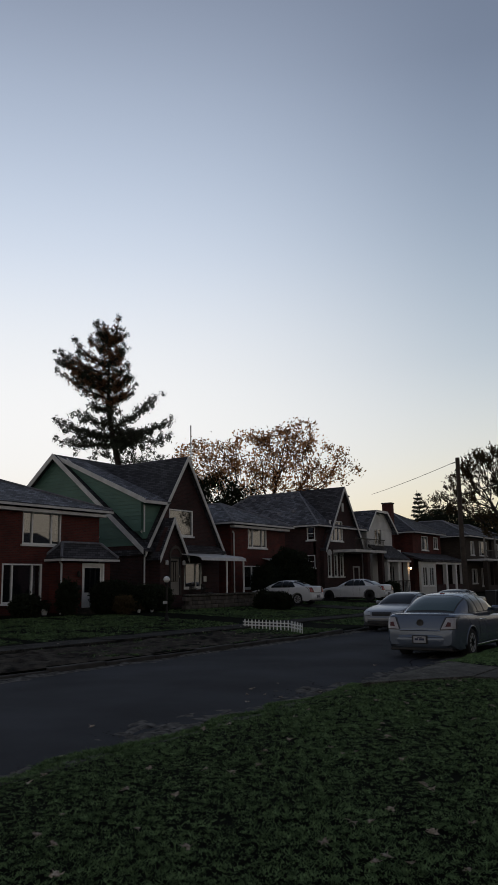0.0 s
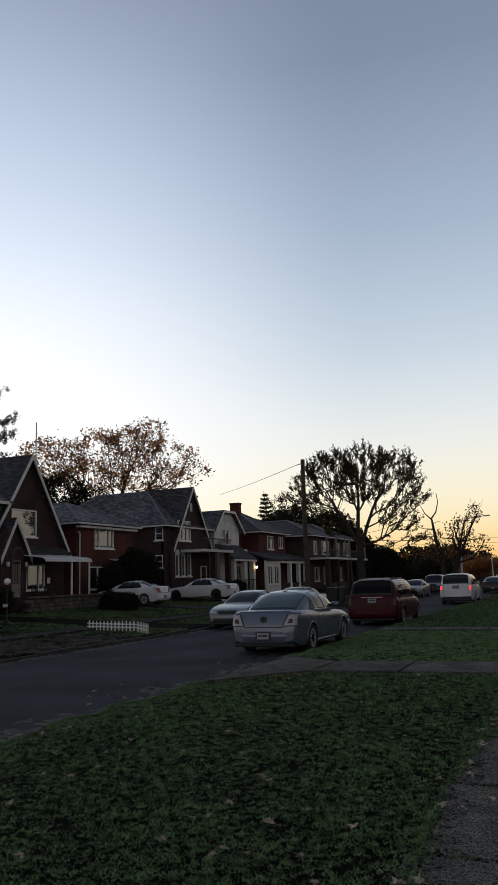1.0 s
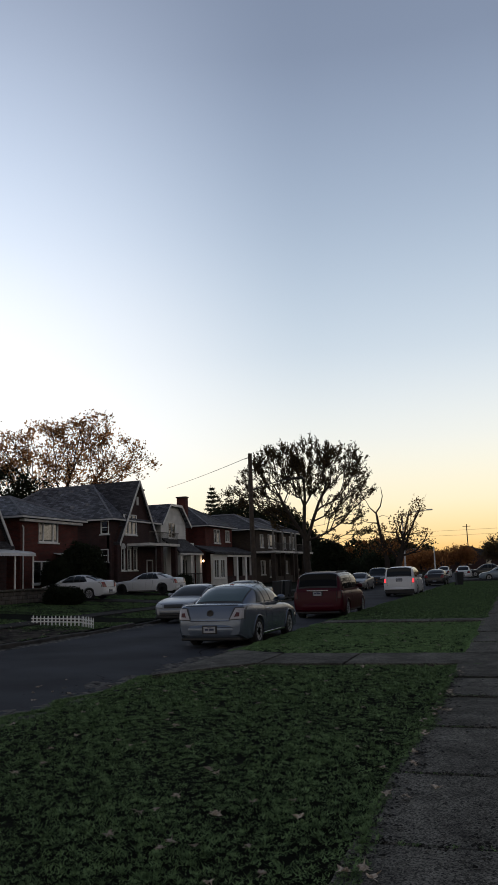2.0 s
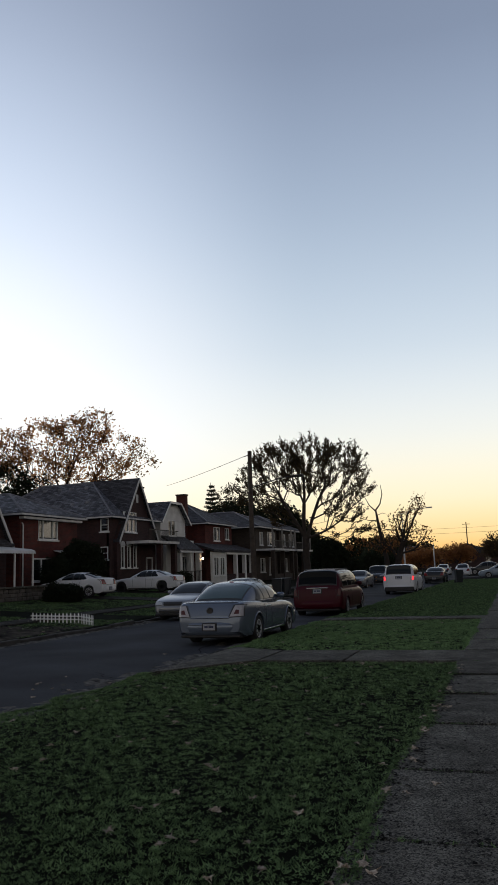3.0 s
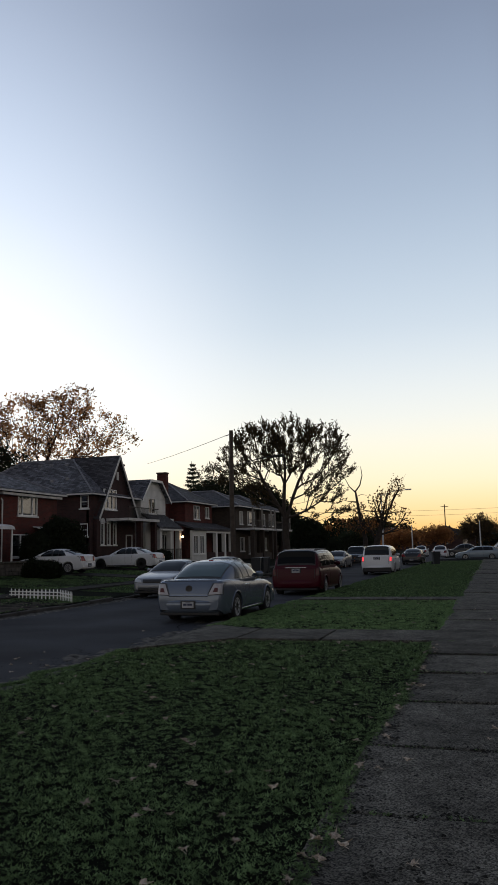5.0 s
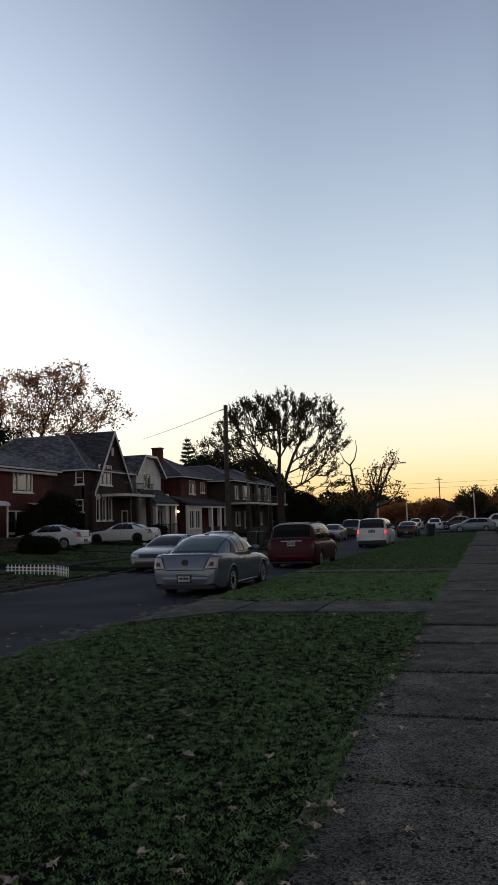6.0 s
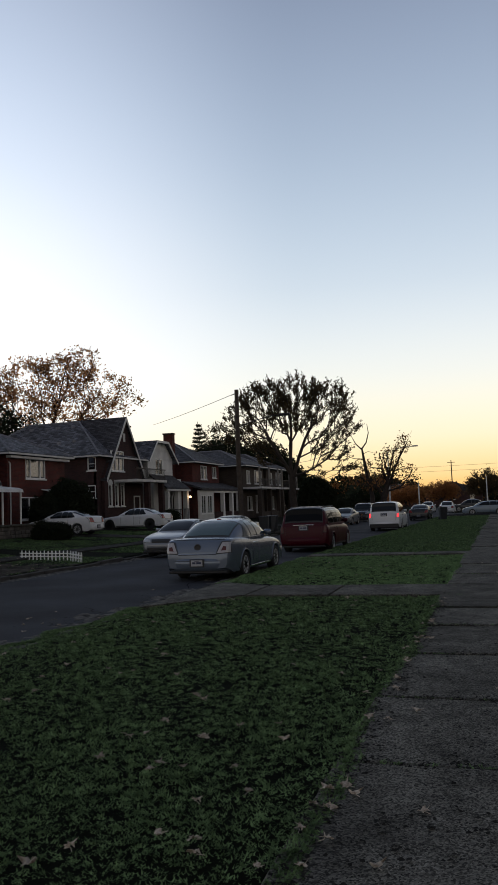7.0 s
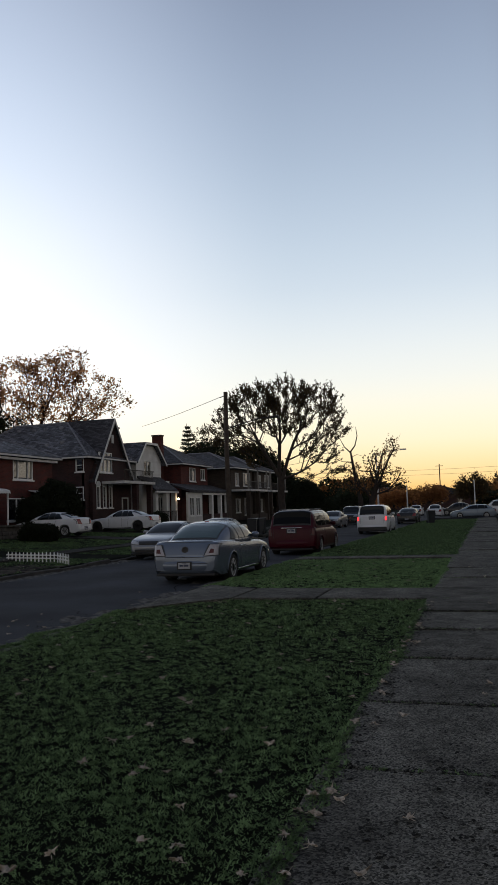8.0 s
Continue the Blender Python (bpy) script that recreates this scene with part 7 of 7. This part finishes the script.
def flower_pot(label, at, size, mat, leafy):
    """A tapered pot with a rim and a tuft of leaves."""
    rng = np.random.default_rng(int(at[1] * 10))
    p = thing("flower_pot", label, "plant pot", at)
    bm = bmesh.new()
    lathe(bm, [(size * 0.62, 0.0), (size * 0.9, size * 1.3), (size, size * 1.3), (size, size * 1.6), (size * 0.85, size * 1.6), (size * 0.8, size * 1.4)], (0, 0, 0), sides=16)
    part("pot", bm, mat, p, smooth=False)
    v = rng.normal(0, 0.45, (46, 3)) * size * 1.8
    v[:, 2] = np.abs(v[:, 2]) + size * 1.5
    leaves("plant", v, 7, size * 0.25, size * 0.9, leafy, p, rng, slim=0.5)


flower_pot("white pot with a trailing plant under the front window", (-27.2, 24.6, 0.66), 0.17, WHITE, LEAF_DARK)
flower_pot("small pale pot beside the front hedge", (-25.2, 28.6, 0.62), 0.10, OFFWHITE, LEAF_OLIVE)
flower_pot("small pale pot beside the front hedge", (-25.0, 29.3, 0.62), 0.09, OFFWHITE, LEAF_DARK)
notice = thing("notice_board", "small white notice on a brick house wall", "sign", (-27.999, 37.55, 2.2))
boxpart("board", (0.0, 0.03, -0.14, 0.14, -0.16, 0.16), WHITE, notice, edge=0.006)


def antenna_mast():
    p = thing("antenna_mast", "thin pale mast that rises behind the roofs", "mast")
    bm = bmesh.new()
    tube(bm, (-38.6, 50.0, 0.6), (-38.6, 50.0, 14.7), 0.06, 0.05, 8)
    part("pole", bm, OFFWHITE, p)


antenna_mast()


def wheelie_bin(label, at, turn, mat=None):
    c = thing("bin", label, "bin", at, turn)
    bm = bmesh.new()
    lo = [(-0.23, -0.24, 0.05), (0.23, -0.24, 0.05), (0.23, 0.2, 0.05), (-0.23, 0.2, 0.05)]
    hi = [(-0.3, -0.34, 1.0), (0.3, -0.34, 1.0), (0.3, 0.3, 1.0), (-0.3, 0.3, 1.0)]
    loft(bm, [lo, hi])
    part("tub", bm, mat or BIN_PLASTIC, c)
    bm = bmesh.new()
    box(bm, -0.32, 0.32, -0.37, 0.34, 1.0, 1.07, 0.025)
    part("lid", bm, mat or BIN_PLASTIC, c)
    for s in (-1, 1):
        bm = bmesh.new()
        lathe(bm, [(0.12, -0.03), (0.12, 0.03)], (0, 0, 0), sides=14)
        for v in bm.verts:
            v.co = Vector((s * 0.28 + v.co.z, 0.24 + v.co.x, 0.12 + v.co.y))
        part("wheel", bm, RUBBER, c)
    bm = bmesh.new()
    tube(bm, (-0.28, 0.38, 0.97), (0.28, 0.38, 0.97), 0.018, 0.018, 8)
    part("handle", bm, mat or BIN_PLASTIC, c)


for x, y, q in ((-14.6, 48.6, 10), (-14.5, 49.6, -14), (-14.7, 51.0, 25)):
    wheelie_bin("dark plastic wheeled bin beside the utility pole", (x, y, ground_z(x, y)), q)
wheelie_bin("dark plastic wheeled bin on the near verge", (-4.7, 67.6, 0.14), 20)


def street_lamp(x, y, h, reach, arm=True):
    p = thing("street_lamp", "pale steel street lamp far along the street", "street lamp", (x, y, 0.15))
    bm = bmesh.new()
    tube(bm, (0, 0, -0.1), (0, 0, h), 0.13, 0.08, 10)
    part("post", bm, OFFWHITE, p)
    if arm:
        bm = bmesh.new()
        tube(bm, (0, 0, h), (reach * 0.5, 0, h + 0.5), 0.05, 0.05, 8), tube(bm, (reach * 0.5, 0, h + 0.5), (reach, 0, h + 0.65), 0.05, 0.05, 8)
        part("arm", bm, OFFWHITE, p)
        boxpart("lamp_head", (reach - 0.1, reach + 0.7, -0.16, 0.16, h + 0.58, h + 0.76), OFFWHITE, p)


street_lamp(-14.4, 108.0, 8.4, 3.4)
street_lamp(-2.2, 140.0, 5.4, 0, False)
street_lamp(-13.6, 140.0, 5.0, 0, False)


def far_pole(x, y, h):
    p = thing("utility_pole", "distant wooden utility pole above the trees", "pole", (x, y, 0.5))
    bm = bmesh.new()
    tube(bm, (0, 0, -0.5), (0, 0, h), 0.18, 0.13, 8)
    part("post", bm, WOOD_POLE, p)
    boxpart("crossarm", (-1.1, 1.1, -0.06, 0.06, h - 0.7, h - 0.55), WOOD_POLE, p)


far_pole(-13.2, 235.0, 12.6)
for k, z in enumerate((12.0, 10.6)):
    w = thing("overhead_cable", "distant thin power cable above the trees", "cable")
    bm = bmesh.new()
    pts = [Vector((x, 235.0, z - 0.5 + 0.0009 * (x + 15) ** 2 * 0.5)) for x in np.linspace(-60, 40, 14)]
    pipe(bm, pts, [0.03] * 14, 4)
    part("strand", bm, METAL_DARK, w)


def far_house(x, y, w, h, mat, label):
    g = thing("house", label, "house", (x, y, 0.5))
    boxpart("wall", (-w / 2, w / 2, 0, 7, -0.3, h), mat, g)
    bm = bmesh.new()
    prism(bm, [(-w / 2 - 0.4, -0.4, h), (w / 2 + 0.4, -0.4, h), (0.0, -0.4, h + 2.4)], (0, 7.8, 0))
    part("roof", bm, SHINGLE_DARK, g)
    for k in range(3):
        u = -w / 2 + w * (k + 0.5) / 3
        f = boxpart("window", (u - 0.7, u + 0.7, -0.05, 0.02, 1.0, 2.4), DARKTRIM, g)
        boxpart("pane", (u - 0.6, u + 0.6, -0.07, -0.051, 1.1, 2.3), GLASS, f)


far_house(-11.5, 205.0, 14, 3.4, BRICK_BROWN, "low distant house with pale trim beyond the side street")
far_house(-24.0, 190.0, 10, 3.2, BRICK_BROWN, "low distant grey house beyond the side street")
far_house(-36.0, 120.0, 9, 4.6, BRICK_BROWN, "dark brick house farther along the street")
far_house(12.0, 205.0, 12, 3.4, BRICK_BROWN, "low distant brick house beyond the side street")


def leaf_heap(at):
    rng = np.random.default_rng(5)
    t = thing("leaf_heap", "heap of orange-brown raked leaves by the kerb", "leaves", at)
    n = 420
    v = rng.normal(0, 1, (n, 3)) * np.array((0.8, 0.9, 0.3))
    v[:, 2] = np.abs(v[:, 2]) + 0.02
    leaves("leaves", v, 5, 0.1, 0.16, LEAF_RUST, t, rng, slim=0.7)


# unseen plain houses added on the near side by the camera to block sky
for y in (4.0, 17.0, 30.0, 43.0, 56.0, 69.0, 108.0, 121.0, 134.0):
    far_house(15.5, y, 11, 5.2, BRICK_BROWN, "unseen plain brick house added on the near side to block sky")

leaf_heap((-14.6, 70.8, 0.15))


# ---- the verge: blades of grass and fallen leaves ----
def grass():
    """Tufts of blades that lean apart, denser and finer near the pavement the camera stands on."""
    rng = np.random.default_rng(91)
    # x0, x1, y0, y1, tufts a square metre, blade length, blade width
    spans = [(-6.22, -0.95, 2.6, 4.6, 1250, 0.031, 0.0088), (-6.22, -0.95, 4.6, 7.0, 900, 0.036, 0.0106), (-6.22, -0.95, 7.0, 10.0, 560, 0.045, 0.0138), (-6.22, -0.95, 10.0, 14.35, 300, 0.058, 0.020), (-6.22, -1.05, 16.3, 25.0, 210, 0.066, 0.025), (-6.22, -1.1, 26.1, 46.0, 100, 0.08, 0.036), (-6.1, -1.1, 46.0, 80.0, 34, 0.10, 0.06),
             (-6.22, -1.1, -8.0, 2.6, 130, 0.055, 0.024),
             (-16.8, -13.9, 3.0, 24.0, 40, 0.08, 0.03), (-16.8, -13.9, 24.0, 45.0, 95, 0.08, 0.03), (-26.0, -18.4, 8.0, 56.0, 60, 0.085, 0.04)]
    # the worn line between lawn and pavement
    edge_y, edge_x = (3.6, 4.7, 5.3, 5.7, 6.8, 7.7, 9.0, 12.3, 14.6, 30.0), (-1.0, -1.05, -1.02, -1.13, -1.14, -1.10, -1.07, -1.11, -1.15, -1.15)
    pts, hs, ws = [], [], []
    for x0, x1, y0, y1, per, h, w in spans:
        n = int((x1 - x0) * (y1 - y0) * per)
        p = np.stack([rng.uniform(x0, x1, n), rng.uniform(y0, y1, n)], axis=1)
        keep = np.sin(p[:, 0] * 2.3 + np.sin(p[:, 1] * 1.7)) + np.sin(p[:, 1] * 2.9 + p[:, 0] * 1.1) * 0.8 + rng.normal(0, 0.7, n) > -2.4
        if x0 > -7:
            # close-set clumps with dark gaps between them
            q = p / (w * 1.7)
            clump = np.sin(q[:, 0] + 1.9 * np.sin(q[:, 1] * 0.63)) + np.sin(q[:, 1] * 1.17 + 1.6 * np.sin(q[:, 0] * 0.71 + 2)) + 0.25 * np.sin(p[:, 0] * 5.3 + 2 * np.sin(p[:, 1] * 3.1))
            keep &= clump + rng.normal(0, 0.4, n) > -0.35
            keep &= p[:, 0] < np.interp(p[:, 1], edge_y, edge_x) + rng.normal(0, 0.02, n)
        if x0 < -13:
            keep &= np.sin(p[:, 0] * 1.3 + 2 * np.sin(p[:, 1] * 0.5)) + rng.normal(0, 0.6, n) > -0.75
            keep &= ~((p[:, 1] > 27.2) & (p[:, 1] < 29.8)) & ~((p[:, 1] > 40.1) & (p[:, 1] < 42.8)) & ~((p[:, 1] > 48.4) & (p[:, 1] < 51.1))
        # a rounded corner where the verge meets the walk to the road
        keep &= ~((p[:, 0] < -4.8) & (p[:, 1] > 12.9 + (p[:, 0] + 6.2) * 1.0) & (p[:, 1] < 14.6))
        keep &= ~((p[:, 0] < -4.8) & (p[:, 1] < 16.7) & (p[:, 1] > 16.0))
        p = p[keep]
        pts.append(p), hs.append(np.full(len(p), h)), ws.append(np.full(len(p), w))
    # a ragged fringe that leans over the pavement's edge, the kerb and the slab joints
    for x, y0, y1, lean in ((0.0, 2.6, 14.3, 0.03), (0.0, 16.2, 40, 0.04), (-6.22, 4, 13, -0.09), (-6.32, 4, 13, -0.12), (-6.22, 17, 40, -0.07)):
        n = int((y1 - y0) * (120 if not x else 130))
        y = rng.uniform(y0, y1, n)
        pts.append(np.stack([(x or np.interp(y, edge_y, edge_x)) + rng.normal(0, 0.03, n) + lean * np.sin(y * 3.1 + 1.5 * np.sin(y * 1.3)), y], axis=1))
        hs.append(np.full(n, 0.034 if not x else 0.055)), ws.append(np.full(n, 0.009 if not x else 0.012))
    for y in (3.38, 5.21, 6.93, 8.91, 10.97, 12.78, 14.35, 16.1, 18.25, 19.25):
        n = int(rng.uniform(12, 36))
        x = np.where(rng.random(n) < 0.5, rng.normal(-0.85, 0.2, n), rng.normal(rng.uniform(-0.3, 0.3), 0.15, n))
        pts.append(np.stack([np.clip(x, -1.15, 0.6), y + rng.normal(0, 0.012, n)], axis=1))
        hs.append(np.full(n, 0.032)), ws.append(np.full(n, 0.008))
    p, h, w = np.concatenate(pts), np.concatenate(hs), np.concatenate(ws)
    per = 7
    m = len(p)
    tall = rng.uniform(0.55, 1.3, m) * (0.8 + 0.3 * np.sin(p[:, 0] * 1.9 + 1.3 * np.sin(p[:, 1] * 1.3)) * np.sin(p[:, 1] * 2.1 + p[:, 0]))
    p, h, w = np.repeat(p, per, axis=0), np.repeat(h * tall, per), np.repeat(w, per)
    n = len(p)
    a = rng.uniform(0, 6.283, n)
    out = np.stack([np.cos(a), np.sin(a)], axis=1)
    p = p + rng.normal(0, 1.6, (n, 2)) * w[:, None]
    steps_x = np.array([-29, -23, -18, -15.5, -13.8, -6.2, -5.6, -1.22, -1.12, 0.7])
    steps_z = np.array([0.75, 0.52, 0.26, 0.17, 0.13, 0.13, 0.15, 0.145, 0.178, 0.178])
    z = np.interp(p[:, 0], steps_x, steps_z) - 0.012
    h = h * rng.uniform(0.6, 1.15, n)
    w = w * rng.uniform(0.7, 1.6, n)
    d = np.stack([-out[:, 1], out[:, 0]], axis=1)
    b0 = np.column_stack([p - d * w[:, None] / 2, z])
    b1 = np.column_stack([p + d * w[:, None] / 2, z])
    tip = np.column_stack([p + out * (h * rng.uniform(0.5, 1.3, n))[:, None], z + h * rng.uniform(0.25, 0.8, n)])
    v = np.stack([b0, b1, tip], axis=1).reshape(-1, 3)
    fresh = (p[:, 0] > -6.5) & (p[:, 1] > 16.0) & (p[:, 1] < 25.2)
    for name, pick, mat, label in (("grass", ~fresh, BLADE, "short uneven grass tufts with thin patches"), ("fresh_grass", fresh, BLADE_FRESH, "brighter fresh green patch of verge grass")):
        q = v.reshape(-1, 3, 3)[pick].reshape(-1, 3)
        tagged(raw(name, q, np.arange(len(q)).reshape(-1, 3), mat), label, "grass", kind="stuff")


grass()


def litter():
    """Crumbled leaves and dirt: along both gutters, on the far verge and in the slab joints."""
    rng = np.random.default_rng(23)
    pts = []
    for k in range(3800):
        r = rng.random()
        if r < 0.24:
            y = rng.uniform(5, 24)
            pts.append((-6.42 - abs(rng.normal(0, 0.3)) * (1.8 if math.sin(y * 1.7) > 0.3 else 0.6), y, 0.01))
        elif r < 0.60:
            x = rng.uniform(-16.6, -13.9)
            pts.append((x, rng.uniform(4, 25), ground_z(x, 0) + 0.05))
        elif r < 0.74:
            pts.append((-13.62 + abs(rng.normal(0, 0.18)), rng.uniform(6, 45), -0.02))
        elif r < 0.82:
            pts.append((-1.12 + abs(rng.normal(0, 0.09)), rng.uniform(3, 14), 0.172))
        elif r < 0.90:
            pts.append((rng.uniform(-1.0, 0.55), 3.0 + 11 * rng.random() ** 1.8, 0.178))
        else:
            y = (3.38, 5.21, 6.93, 8.91, 10.97, 12.78)[int(rng.integers(6))]
            pts.append((rng.uniform(-1.1, 0.55), y + rng.normal(0, 0.04), 0.168))
    ob = leaves("leaf_litter", pts, 4, (0.045, 0.045, 0.006), 0.034, LITTER, None, rng, slim=0.8, flat_=True)
    tagged(ob, "crumbled dead leaves and dirt along kerbs and joints", "litter", kind="stuff")


litter()


def leaf_mesh(seed):
    """A curled dry leaf with pointed lobes and a stalk."""
    rng = np.random.default_rng(seed)
    bm = bmesh.new()
    n = 18
    rim = []
    for k in range(n):
        a = 2 * math.pi * k / n
        r = (0.058 if k % 3 == 0 else 0.034) * rng.uniform(0.65, 1.25)
        x, y = r * math.cos(a), r * math.sin(a)
        rim.append((x, y * 0.7, 0.010 + 6.0 * (x * x - 0.3 * y * y) + rng.uniform(0, 0.026)))
    prism(bm, rim, (0, 0, 0.003))
    tube(bm, (0, -0.02, 0.015), (0.012, -0.065, 0.012), 0.003, 0.002, 5)
    return finish("fallen_leaf", bm, DRY_LEAF)


def fallen_leaves():
    rng = np.random.default_rng(17)
    meshes = [leaf_mesh(s) for s in range(7)]
    spots = [(-2.71, 4.93), (-1.77, 4.32), (-1.51, 4.52), (-1.58, 3.81), (-1.57, 5.57), (-2.64, 5.87), (-2.26, 4.76), (-2.70, 6.68), (-2.16, 3.62), (-1.78, 3.84), (-1.52, 3.66), (-0.64, 3.72), (-0.98, 4.71), (-0.74, 6.44), (-2.17, 5.49), (-4.63, 12.35), (-4.57, 7.14), (-1.08, 6.2), (-1.04, 7.6), (-1.05, 8.5)]
    for k in range(120):
        y = 3.2 + 22 * rng.random() ** 1.6
        x = rng.uniform(-6.0, -1.05) if rng.random() < 0.88 else rng.uniform(-0.95, 0.5)
        if 14.0 < y < 16.5:
            continue
        spots.append((x, y))
    for k in range(26):
        spots.append((-1.02 + rng.normal(0, 0.07), rng.uniform(3.2, 13.8)))
    for k in range(60):
        spots.append((rng.uniform(-8.2, -6.45), rng.uniform(6.0, 17.0)) if k < 16 else (rng.uniform(-18, -14), rng.uniform(10, 26)))
    for k, (x, y) in enumerate(spots):
        ob = new("fallen_leaf", meshes[k % 7])
        on_walk, on_road = x > -1.1, -13.6 < x < -6.35
        z = 0.172 if on_walk else 0.0 if on_road else ground_z(x, y) + 0.03
        s = rng.uniform(0.5, 0.95) if k > 19 else rng.uniform(0.7, 0.95)
        ob.matrix_basis = pose(x, y, z, rng.uniform(-14, 14), rng.uniform(-14, 14), rng.uniform(0, 360)) @ Matrix.Diagonal((s, s, s, 1))
        where = "on the pavement" if on_walk else "on the road" if on_road else "in the grass"
        tagged(ob, "small curled dry pale brown leaf lying " + where, "leaf", "fallen leaves")


fallen_leaves()
